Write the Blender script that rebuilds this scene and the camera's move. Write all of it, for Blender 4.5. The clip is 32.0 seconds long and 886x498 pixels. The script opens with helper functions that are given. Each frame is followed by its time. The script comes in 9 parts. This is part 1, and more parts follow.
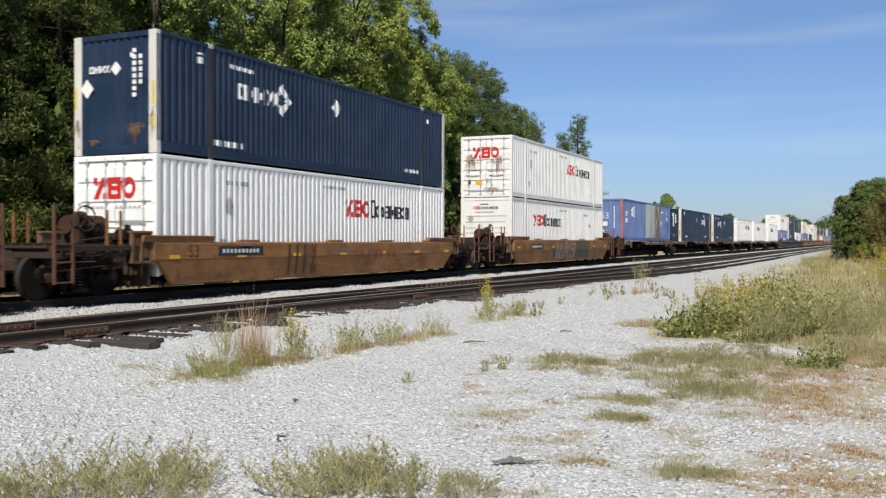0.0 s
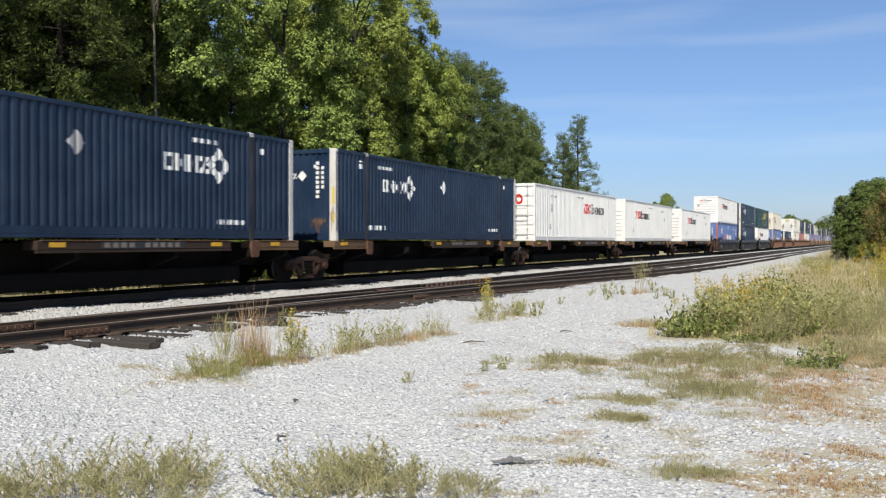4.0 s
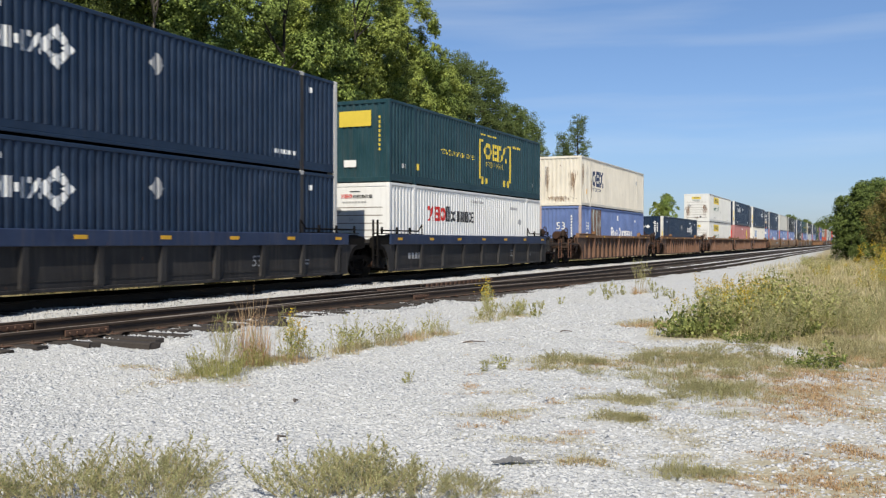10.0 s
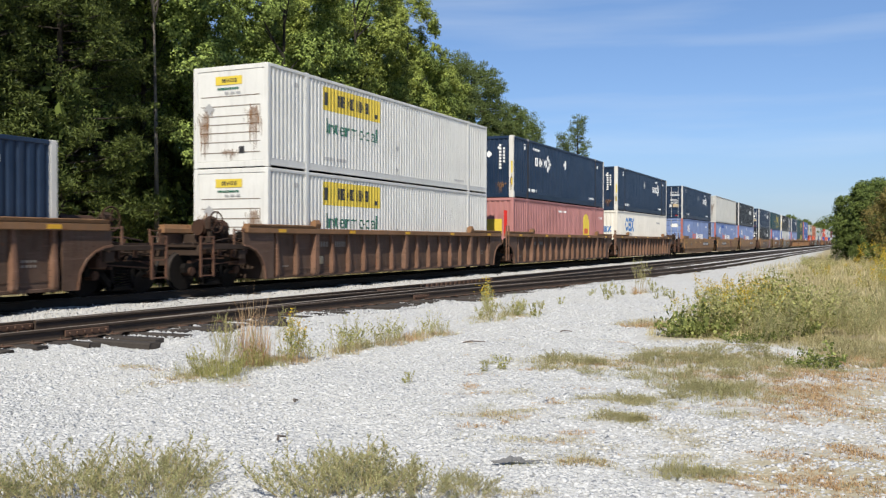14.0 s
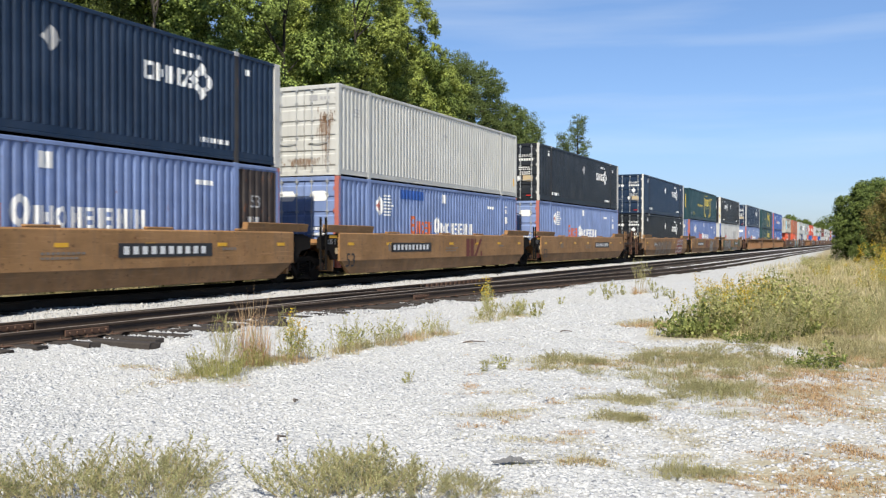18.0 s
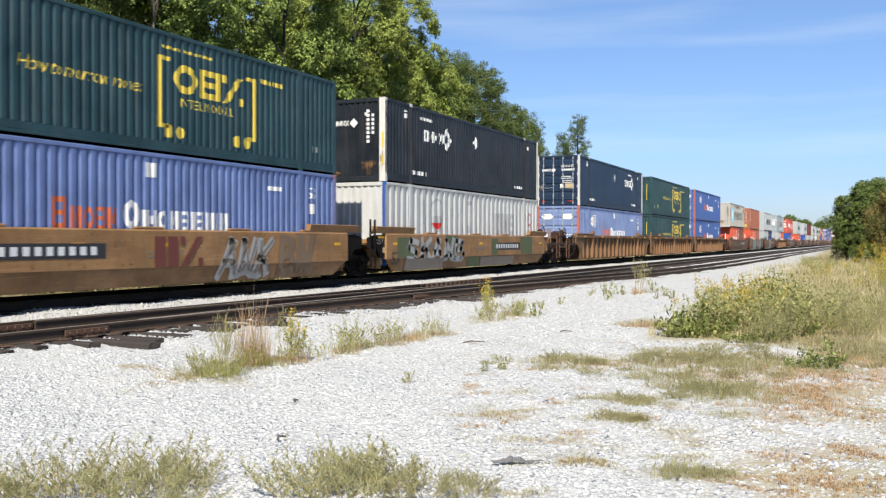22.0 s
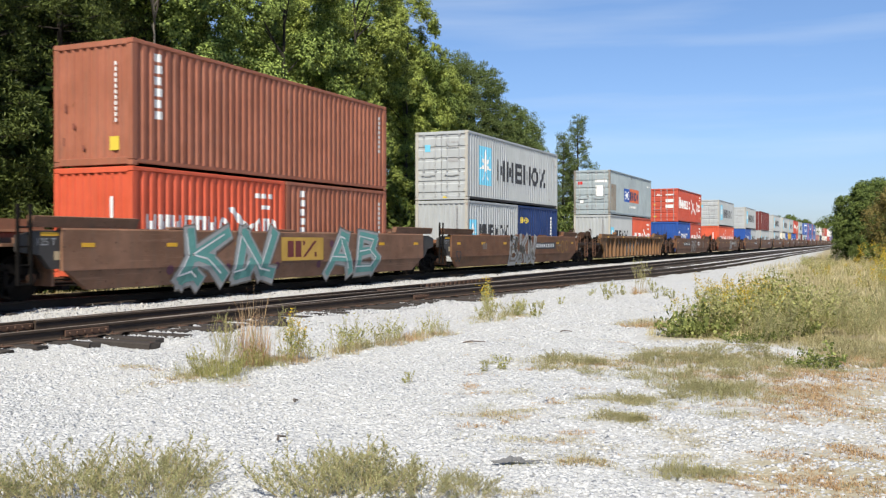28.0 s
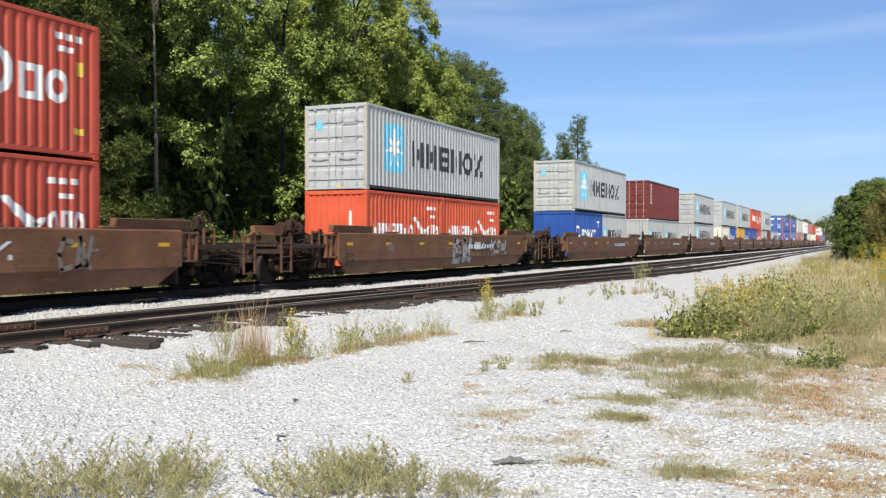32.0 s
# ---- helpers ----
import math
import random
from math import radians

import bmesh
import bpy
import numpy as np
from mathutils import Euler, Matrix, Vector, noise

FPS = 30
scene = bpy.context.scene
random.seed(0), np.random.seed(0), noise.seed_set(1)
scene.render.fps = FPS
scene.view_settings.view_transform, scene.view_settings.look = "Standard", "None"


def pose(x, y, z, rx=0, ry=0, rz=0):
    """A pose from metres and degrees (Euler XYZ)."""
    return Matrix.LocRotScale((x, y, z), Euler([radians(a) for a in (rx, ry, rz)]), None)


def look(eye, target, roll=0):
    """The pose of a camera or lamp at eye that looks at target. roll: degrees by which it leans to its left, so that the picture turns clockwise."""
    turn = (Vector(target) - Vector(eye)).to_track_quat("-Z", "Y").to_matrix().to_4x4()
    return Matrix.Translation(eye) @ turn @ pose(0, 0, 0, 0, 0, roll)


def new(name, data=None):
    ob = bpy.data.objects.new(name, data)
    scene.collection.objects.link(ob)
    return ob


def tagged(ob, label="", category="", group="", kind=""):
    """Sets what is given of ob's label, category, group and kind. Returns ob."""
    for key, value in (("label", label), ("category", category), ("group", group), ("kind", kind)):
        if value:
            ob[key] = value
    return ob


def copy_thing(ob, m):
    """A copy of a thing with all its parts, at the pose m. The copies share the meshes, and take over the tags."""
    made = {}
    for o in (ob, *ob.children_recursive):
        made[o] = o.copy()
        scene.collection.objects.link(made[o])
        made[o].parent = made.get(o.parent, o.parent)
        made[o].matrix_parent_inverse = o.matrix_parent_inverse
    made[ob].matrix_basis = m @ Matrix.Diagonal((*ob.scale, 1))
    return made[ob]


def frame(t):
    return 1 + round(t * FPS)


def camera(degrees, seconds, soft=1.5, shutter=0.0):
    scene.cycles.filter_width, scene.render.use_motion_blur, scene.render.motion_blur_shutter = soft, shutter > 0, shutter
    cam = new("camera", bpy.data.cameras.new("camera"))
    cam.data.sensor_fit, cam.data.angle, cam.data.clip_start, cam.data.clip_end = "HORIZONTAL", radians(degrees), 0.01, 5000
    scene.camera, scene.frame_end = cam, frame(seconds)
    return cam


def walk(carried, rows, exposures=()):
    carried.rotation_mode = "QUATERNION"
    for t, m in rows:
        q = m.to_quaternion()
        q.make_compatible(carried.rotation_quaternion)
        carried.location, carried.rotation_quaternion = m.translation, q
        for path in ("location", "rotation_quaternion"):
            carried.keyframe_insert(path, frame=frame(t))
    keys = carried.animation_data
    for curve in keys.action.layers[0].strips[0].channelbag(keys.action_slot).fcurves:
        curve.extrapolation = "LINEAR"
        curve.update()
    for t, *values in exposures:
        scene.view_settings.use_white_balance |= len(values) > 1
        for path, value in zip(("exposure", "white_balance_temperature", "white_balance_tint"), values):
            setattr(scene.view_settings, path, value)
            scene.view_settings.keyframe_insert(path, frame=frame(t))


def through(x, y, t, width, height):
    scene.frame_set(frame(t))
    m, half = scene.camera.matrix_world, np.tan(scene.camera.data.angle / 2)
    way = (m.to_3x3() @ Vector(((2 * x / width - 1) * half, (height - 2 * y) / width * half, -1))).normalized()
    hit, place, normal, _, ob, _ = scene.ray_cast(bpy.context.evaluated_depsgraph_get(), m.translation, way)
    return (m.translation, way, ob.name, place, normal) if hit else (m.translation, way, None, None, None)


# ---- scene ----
# The train's speed is nearly constant; rail top is z = 0; the train runs towards -x.
EYE = Vector((0.0, 0.0, 1.2375))
cam = camera(50.93, 32.0, soft=1.28, shutter=0.12)
YAW, TILT = radians(24.703), radians(-0.4845)
AIM = EYE + Vector((math.cos(YAW) * math.cos(TILT), math.sin(YAW) * math.cos(TILT), math.sin(TILT)))
STAND = look(EYE, AIM, 0.085)
walk(cam, [(0, STAND), (32, STAND)],
     exposures=[(0, 0.12), (2.6, 0.18), (3.2, 0.27), (4.5, 0.22), (6, 0.13), (8, 0.04), (9, 0.03), (10, 0.16), (10.6, 0.38), (12, 0.3), (13.5, 0.26), (15, 0.28), (17, 0.26), (18, 0.42), (19, 0.41), (20, 0.41), (22, 0.52), (24, 0.52), (25.5, 0.51), (28, 0.41), (32, 0.43)])

# ---- light: a clear September morning, sun behind the camera's left shoulder ----
SUN_EL, SUN_AZ = radians(46.5), radians(196)
TO_SUN = Vector((math.cos(SUN_EL) * math.cos(SUN_AZ), math.cos(SUN_EL) * math.sin(SUN_AZ), math.sin(SUN_EL)))
world = bpy.data.worlds.new("sky")
scene.world = world
world.use_nodes = True
wn = world.node_tree
sky = wn.nodes.new("ShaderNodeTexSky")
sky.sky_type, sky.sun_disc = "NISHITA", False
sky.sun_elevation, sky.sun_rotation = SUN_EL, radians(90) - SUN_AZ
sky.air_density, sky.dust_density, sky.ozone_density, sky.altitude = 1.0, 0.05, 2.4, 100
back = wn.nodes["Background"]
back.inputs["Strength"].default_value = 0.084
tint = wn.nodes.new("ShaderNodeMixRGB")
tint.blend_type = "MULTIPLY"
tint.inputs[0].default_value, tint.inputs[2].default_value = 1.0, (0.87, 0.98, 1.18, 1)
wn.links.new(sky.outputs[0], tint.inputs[1])
# the air near the horizon is hazy blue rather than white
geo_sky = wn.nodes.new("ShaderNodeTexCoord")
sep_sky = wn.nodes.new("ShaderNodeSeparateXYZ")
haze = wn.nodes.new("ShaderNodeValToRGB")
while len(haze.color_ramp.elements) < 4:
    haze.color_ramp.elements.new(0.5)
for e, (at, c) in zip(haze.color_ramp.elements, ((0.0, (0.54, 0.57, 0.71)), (0.10, (0.84, 0.86, 0.93)), (0.24, (1.0, 1.0, 1.0)), (1.0, (0.84, 0.84, 0.84)))):
    e.position, e.color = at, (*c, 1)
hazy = wn.nodes.new("ShaderNodeMixRGB")
hazy.blend_type, hazy.inputs[0].default_value = "MULTIPLY", 1.0
wn.links.new(geo_sky.outputs["Generated"], sep_sky.inputs[0])
wn.links.new(sep_sky.outputs["Z"], haze.inputs[0])
wn.links.new(tint.outputs[0], hazy.inputs[1])
wn.links.new(haze.outputs[0], hazy.inputs[2])
# thin high cloud
tc_sky = wn.nodes.new("ShaderNodeTexCoord")
map_sky = wn.nodes.new("ShaderNodeMapping")
map_sky.inputs["Scale"].default_value, map_sky.inputs["Rotation"].default_value = (1.0, 1.0, 12.0), (0.05, 0.08, 0.3)
wisp = wn.nodes.new("ShaderNodeTexNoise")
wisp.inputs["Scale"].default_value, wisp.inputs["Detail"].default_value = 2.2, 6.0
thin = wn.nodes.new("ShaderNodeValToRGB")
thin.color_ramp.elements[0].position, thin.color_ramp.elements[1].position = 0.5, 0.8
thin.color_ramp.elements[1].color = (0.27, 0.27, 0.27, 1)
cloud = wn.nodes.new("ShaderNodeMixRGB")
cloud.inputs[2].default_value = (7.5, 8.2, 9.0, 1)
wn.links.new(tc_sky.outputs["Generated"], map_sky.inputs[0])
wn.links.new(map_sky.outputs[0], wisp.inputs["Vector"])
wn.links.new(wisp.outputs[0], thin.inputs[0])
wn.links.new(thin.outputs[0], cloud.inputs[0])
wn.links.new(hazy.outputs[0], cloud.inputs[1])
wn.links.new(cloud.outputs[0], back.inputs[0])
sun_data = bpy.data.lights.new("sun", "SUN")
sun_data.energy, sun_data.angle, sun_data.color = 5.0, radians(0.55), (1.0, 0.94, 0.825)
sun = new("sun", sun_data)
sun.matrix_world = look(TO_SUN * 100, (0, 0, 0))

# ---- the train's timetable ----
ROAD_Y = 16.485          # centre of the train's track


def travelled(t):
    """Metres that the train has gone at t seconds."""
    k = t / 32
    return 624.33 * k - 8.32 * k * (1 - k) - 1.45 * k * (1 - k) * (1 - 2 * k) - 20.1 * (k * (1 - k)) ** 2


# ---- materials ----
def shader(name, rough=0.7, metal=0.0):
    m = bpy.data.materials.new(name)
    m.use_nodes = True
    nt = m.node_tree
    b = nt.nodes["Principled BSDF"]
    b.inputs["Roughness"].default_value, b.inputs["Metallic"].default_value = rough, metal
    b.inputs["Specular IOR Level"].default_value = 0.35
    return m, nt, b


def node(nt, kind, links=(), **values):
    n = nt.nodes.new(kind)
    for k, v in values.items():
        if k == "op":
            n.operation = v
        elif k == "blend":
            n.blend_type = v
        else:
            n.inputs[k.replace("_", " ")].default_value = v
    for i, out in links:
        nt.links.new(out, n.inputs[i])
    return n


def ramp(nt, fac, stops):
    n = nt.nodes.new("ShaderNodeValToRGB")
    el = n.color_ramp.elements
    while len(el) < len(stops):
        el.new(0.5)
    for e, (at, c) in zip(el, stops):
        e.position = at
        e.color = (c, c, c, 1) if not isinstance(c, tuple) else (*c, 1)
    nt.links.new(fac, n.inputs[0])
    return n.outputs[0]


def mixed(nt, fac, a, b, blend="MIX"):
    n = nt.nodes.new("ShaderNodeMixRGB")
    n.blend_type = blend
    for i, v in ((0, fac), (1, a), (2, b)):
        if isinstance(v, (int, float)):
            n.inputs[i].default_value = v
        elif isinstance(v, tuple):
            n.inputs[i].default_value = (*v, 1)
        else:
            nt.links.new(v, n.inputs[i])
    return n.outputs[0]


def coords(nt, stretch=(1, 1, 1), per_object=True):
    """Object coordinates, shifted by a random amount from object to object."""
    tc = nt.nodes.new("ShaderNodeTexCoord")
    mp = nt.nodes.new("ShaderNodeMapping")
    mp.inputs["Scale"].default_value = stretch
    nt.links.new(tc.outputs["Object"], mp.inputs["Vector"])
    if per_object:
        oi = nt.nodes.new("ShaderNodeObjectInfo")
        k = node(nt, "ShaderNodeMath", [(0, oi.outputs["Random"])], op="MULTIPLY")
        k.inputs[1].default_value = 57.0
        c = nt.nodes.new("ShaderNodeCombineXYZ")
        for i in range(3):
            nt.links.new(k.outputs[0], c.inputs[i])
        nt.links.new(c.outputs[0], mp.inputs["Location"])
    return mp.outputs[0]


def noise_tex(nt, vec, scale, detail=4.0, rough=0.6):
    return node(nt, "ShaderNodeTexNoise", [("Vector", vec)], Scale=scale, Detail=detail, Roughness=rough).outputs[0]


def bump(nt, b, height, strength, distance=0.01):
    n = node(nt, "ShaderNodeBump", [("Height", height)], Strength=strength, Distance=distance)
    nt.links.new(n.outputs[0], b.inputs["Normal"])


PAINTS = {}


def paint(name, col, rough=0.5, dirt=0.35, rust=0.0, fade=0.15, grime=0.0):
    """Weathered paint: faded in blotches, with dirt running down in streaks and rust breaking through."""
    if name in PAINTS:
        return PAINTS[name]
    m, nt, b = shader(name, rough)
    b.inputs["Specular IOR Level"].default_value = 0.28
    v1, v2, v3 = coords(nt, (1, 1, 1)), coords(nt, (7, 7, 0.55)), coords(nt, (2.5, 2.5, 1.2))
    blot = noise_tex(nt, v1, 0.9, 5)
    pale = tuple(min(1, c * (1 + 0.6 * fade) + 0.05 * fade) for c in col)
    deep = tuple(c * (1 - 0.55 * fade) for c in col)
    c = mixed(nt, ramp(nt, blot, [(0.3, 0.0), (0.7, 1.0)]), deep, pale)
    streak = ramp(nt, noise_tex(nt, v2, 1.0, 5, 0.65), [(0.5, 0.0), (0.78, dirt)])
    c = mixed(nt, streak, c, (0.13, 0.105, 0.08))
    if grime:
        soil = ramp(nt, noise_tex(nt, coords(nt, (0.8, 0.8, 1.6)), 1.1, 7, 0.72), [(0.42, 0.0), (0.68, grime)])
        c = mixed(nt, soil, c, (0.055, 0.036, 0.024))
        # scrapes along the car, rubbed pale, and small chips down to the steel
        scrape = ramp(nt, noise_tex(nt, coords(nt, (0.35, 1, 6.0)), 2.6, 6, 0.7), [(0.56, 0.0), (0.66, 0.34)])
        c = mixed(nt, scrape, c, tuple(min(1, 1.5 * q + 0.05) for q in col))
        chip = ramp(nt, noise_tex(nt, coords(nt, (1, 1, 1.3)), 9.0, 4, 0.6), [(0.64, 0.0), (0.69, 0.8)])
        c = mixed(nt, chip, c, (0.05, 0.026, 0.016))
    grain = noise_tex(nt, v1, 38, 3)
    c = mixed(nt, 0.10, c, ramp(nt, grain, [(0.3, 0.25), (0.7, 1.0)]), "MULTIPLY")
    if rust:
        r = ramp(nt, noise_tex(nt, v3, 2.2, 6, 0.7), [(0.66 - 0.16 * rust, 0.0), (0.74 - 0.1 * rust, 1.0)])
        c = mixed(nt, r, c, mixed(nt, grain, (0.09, 0.032, 0.016), (0.26, 0.10, 0.04)))
    nt.links.new(c, b.inputs["Base Color"])
    nt.links.new(ramp(nt, grain, [(0.2, max(0.2, rough - 0.12)), (0.8, min(1, rough + 0.15))]), b.inputs["Roughness"])
    bump(nt, b, blot, 0.12, 0.02)
    PAINTS[name] = m
    return m


def plain(name, col, rough=0.6, metal=0.0, var=0.25, scale=9.0, relief=0.2):
    """A plain surface with grain at two scales."""
    if name in PAINTS:
        return PAINTS[name]
    m, nt, b = shader(name, rough, metal)
    v = coords(nt)
    n1, n2 = noise_tex(nt, v, scale, 5), noise_tex(nt, v, scale * 0.12, 4)
    c = mixed(nt, n1, tuple(x * (1 - var) for x in col), tuple(min(1, x * (1 + var)) for x in col))
    c = mixed(nt, 0.35, c, mixed(nt, ramp(nt, n2, [(0.3, 0.0), (0.7, 1.0)]), tuple(x * (1 - var) for x in col), tuple(min(1, x * (1 + var)) for x in col)))
    nt.links.new(c, b.inputs["Base Color"])
    bump(nt, b, n1, relief, 0.01)
    PAINTS[name] = m
    return m


def leafy(name, dark, light, through=0.25, rough=0.55):
    """Leaves: each one its own shade, letting some light through."""
    m, nt, b = shader(name, rough)
    b.inputs["Specular IOR Level"].default_value = 0.15
    g = nt.nodes.new("ShaderNodeNewGeometry")
    oi = nt.nodes.new("ShaderNodeObjectInfo")
    c = mixed(nt, g.outputs["Random Per Island"], dark, light)
    tone = ramp(nt, oi.outputs["Random"], [(0.0, 0.78), (1.0, 1.0)])
    c = mixed(nt, 1.0, c, tone, "MULTIPLY")
    nt.links.new(c, b.inputs["Base Color"])
    tr = nt.nodes.new("ShaderNodeBsdfTranslucent")
    nt.links.new(c, tr.inputs["Color"])
    mx = nt.nodes.new("ShaderNodeMixShader")
    mx.inputs[0].default_value = through
    nt.links.new(b.outputs[0], mx.inputs[1])
    nt.links.new(tr.outputs[0], mx.inputs[2])
    nt.links.new(mx.outputs[0], nt.nodes["Material Output"].inputs[0])
    return m


WHITE_FRESH = paint("fresh_white_paint", (0.82, 0.815, 0.79), 0.45, 0.12, 0.0, 0.06)
WHITE = paint("white_paint", (0.76, 0.755, 0.73), 0.45, 0.2, 0.0, 0.1)
NAVY = paint("navy_paint", (0.008, 0.0245, 0.058), 0.42, 0.14, 0.0, 0.25)
BLACKBLUE = paint("black_blue_paint", (0.009, 0.013, 0.019), 0.42, 0.2, 0.0, 0.3)
POST_PALE = paint("chalky_post_paint", (0.53, 0.52, 0.49), 0.6, 0.45, 0.15, 0.2)
POST_GREY = paint("dirty_post_paint", (0.46, 0.45, 0.43), 0.6, 0.5, 0.2, 0.25)
POST_WHITE = paint("post_white_paint", (0.62, 0.60, 0.55), 0.5, 0.3, 0.12, 0.15)
BLUE = paint("faded_blue_paint", (0.125, 0.185, 0.385), 0.55, 0.3, 0.02, 0.3)
BLUE_FADED = paint("chalky_blue_paint", (0.17, 0.235, 0.425), 0.6, 0.3, 0.03, 0.3)
DULL_WHITE = paint("dull_white_paint", (0.52, 0.525, 0.51), 0.5, 0.3, 0.04, 0.12)
BLUE_DEEP = paint("bright_blue_paint", (0.052, 0.112, 0.33), 0.5, 0.25, 0.0, 0.2)
BLUE_SHIP = paint("deep_blue_paint", (0.011, 0.033, 0.125), 0.5, 0.25, 0.03, 0.2)
BLUE_ROYAL = paint("royal_blue_paint", (0.02, 0.08, 0.32), 0.5, 0.25, 0.03, 0.2)
RED_POST = paint("faded_red_paint", (0.40, 0.125, 0.10), 0.55, 0.3, 0.1, 0.25)
GREEN_FADED = paint("faded_green_paint", (0.015, 0.053, 0.06), 0.5, 0.3, 0.03, 0.3)
GREEN = paint("dark_green_paint", (0.011, 0.047, 0.059), 0.45, 0.25, 0.0, 0.3)
CREAM = paint("cream_paint", (0.70, 0.65, 0.55), 0.5, 0.25, 0.06, 0.12)
GREY = paint("pale_grey_paint", (0.50, 0.50, 0.47), 0.5, 0.25, 0.02, 0.12)
PINK = paint("faded_maroon_paint", (0.40, 0.18, 0.17), 0.6, 0.25, 0.0, 0.25)
OXIDE = paint("oxide_brown_paint", (0.33, 0.115, 0.065), 0.55, 0.45, 0.16, 0.25)
OXIDE_DARK = paint("dark_oxide_paint", (0.20, 0.06, 0.04), 0.55, 0.35, 0.08, 0.25)
RED = paint("bright_red_paint", (0.47, 0.075, 0.043), 0.55, 0.35, 0.02, 0.2)
RED_ORANGE = paint("orange_red_paint", (0.60, 0.10, 0.045), 0.5, 0.25, 0.02, 0.2)
SEA_GREY = paint("light_grey_blue_paint", (0.405, 0.425, 0.43), 0.5, 0.25, 0.06, 0.12)
SEA_GREY_WORN = paint("rusty_grey_paint", (0.43, 0.41, 0.36), 0.55, 0.35, 0.3, 0.15)
MAROON = paint("maroon_paint", (0.15, 0.028, 0.024), 0.5, 0.25, 0.03, 0.25)
MUSTARD = paint("mustard_paint", (0.55, 0.33, 0.06), 0.5, 0.25, 0.03, 0.25)
TAN = paint("tan_car_paint", (0.32, 0.17, 0.065), 0.6, 0.55, 0.22, 0.35, 0.3)
RUST_TAN = paint("rusty_tan_car_paint", (0.31, 0.135, 0.036), 0.65, 0.6, 0.6, 0.35, 0.65)
BROWN = paint("brown_car_paint", (0.175, 0.076, 0.034), 0.6, 0.5, 0.25, 0.35, 0.5)
RIB_TAN = paint("ribbed_tan_car_paint", (0.20, 0.10, 0.042), 0.6, 0.45, 0.16, 0.3)
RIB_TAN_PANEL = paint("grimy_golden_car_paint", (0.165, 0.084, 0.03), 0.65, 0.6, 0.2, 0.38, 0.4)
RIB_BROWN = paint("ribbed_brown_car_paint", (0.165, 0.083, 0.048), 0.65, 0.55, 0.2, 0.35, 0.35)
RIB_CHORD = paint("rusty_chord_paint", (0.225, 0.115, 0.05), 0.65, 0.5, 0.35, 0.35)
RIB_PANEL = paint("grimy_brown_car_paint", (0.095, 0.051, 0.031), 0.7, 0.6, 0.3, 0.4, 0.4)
# darker tan for the folded-under lower plates: their shade is in the colour
LOW_TAN = paint("scuffed_tan_car_paint", (0.235, 0.125, 0.05), 0.65, 0.6, 0.22, 0.4, 0.35)
TAN_GRIME = paint("grimy_tan_car_paint", (0.135, 0.075, 0.035), 0.7, 0.6, 0.2, 0.4)
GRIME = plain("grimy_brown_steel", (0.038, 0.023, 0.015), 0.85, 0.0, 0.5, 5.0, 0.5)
COAL = paint("coal_car_paint", (0.020, 0.018, 0.0175), 0.6, 0.45, 0.05, 0.3)
CAR_BLUE = paint("dark_blue_car_paint", (0.020, 0.036, 0.085), 0.5, 0.35, 0.02, 0.3)
# near-black: the shade beneath the cars is put into this grimy steel
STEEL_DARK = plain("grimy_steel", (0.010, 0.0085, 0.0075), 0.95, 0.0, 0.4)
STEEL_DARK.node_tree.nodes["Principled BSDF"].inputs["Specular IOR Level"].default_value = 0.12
STEEL_RUST = plain("rusty_steel", (0.05, 0.024, 0.014), 0.8, 0.1, 0.45)
TREAD = plain("polished_steel", (0.055, 0.045, 0.038), 0.45, 0.4, 0.5)
ROD = plain("galvanised_steel", (0.42, 0.43, 0.43), 0.45, 0.5, 0.2)
GALV_DARK = plain("dull_steel", (0.07, 0.064, 0.06), 0.55, 0.4, 0.3)
RUBBER = plain("black_gasket", (0.018, 0.018, 0.018), 0.7)
M_WHITE = plain("white_lettering", (0.72, 0.72, 0.70), 0.55, 0, 0.12)
M_RED = plain("red_lettering", (0.52, 0.025, 0.02), 0.5, 0, 0.12)
M_BLACK = plain("black_lettering", (0.03, 0.03, 0.033), 0.5, 0, 0.15)
M_GREY = plain("grey_lettering", (0.35, 0.35, 0.35), 0.5, 0, 0.15)
M_YELLOW = plain("yellow_lettering", (0.62, 0.47, 0.06), 0.5, 0, 0.15)
M_ORANGE = plain("orange_lettering", (0.52, 0.12, 0.045), 0.5, 0, 0.15)
M_NAVY = plain("navy_lettering", (0.03, 0.045, 0.10), 0.5, 0, 0.15)
M_BLUE = plain("blue_lettering", (0.035, 0.16, 0.42), 0.5, 0, 0.15)
M_SKY = plain("sky_blue_lettering", (0.16, 0.50, 0.68), 0.5, 0, 0.12)
M_GREEN = plain("dark_green_lettering", (0.02, 0.11, 0.07), 0.5, 0, 0.15)
FADED_BROWN = paint("faded_brown_car_paint", (0.21, 0.105, 0.06), 0.65, 0.55, 0.15, 0.35, 0.3)
M_TEAL = plain("teal_spray_paint", (0.13, 0.33, 0.29), 0.55, 0, 0.3)
M_PINK = plain("pink_spray_paint", (0.45, 0.16, 0.17), 0.55, 0, 0.25)
M_PURPLE = plain("purple_spray_paint", (0.10, 0.035, 0.06), 0.55, 0, 0.25)
M_TAN = plain("tan_sticker", (0.46, 0.36, 0.22), 0.6, 0, 0.2)
POST_PINK = paint("chalky_pink_paint", (0.42, 0.33, 0.30), 0.6, 0.4, 0.12, 0.2)
M_SILVER = plain("silver_spray_paint", (0.36, 0.36, 0.35), 0.5, 0, 0.25)
REFLECT = plain("yellow_reflector", (0.70, 0.38, 0.03), 0.35, 0, 0.1)
M_DIRT = plain("grey_stencil", (0.20, 0.17, 0.14), 0.6, 0, 0.2)


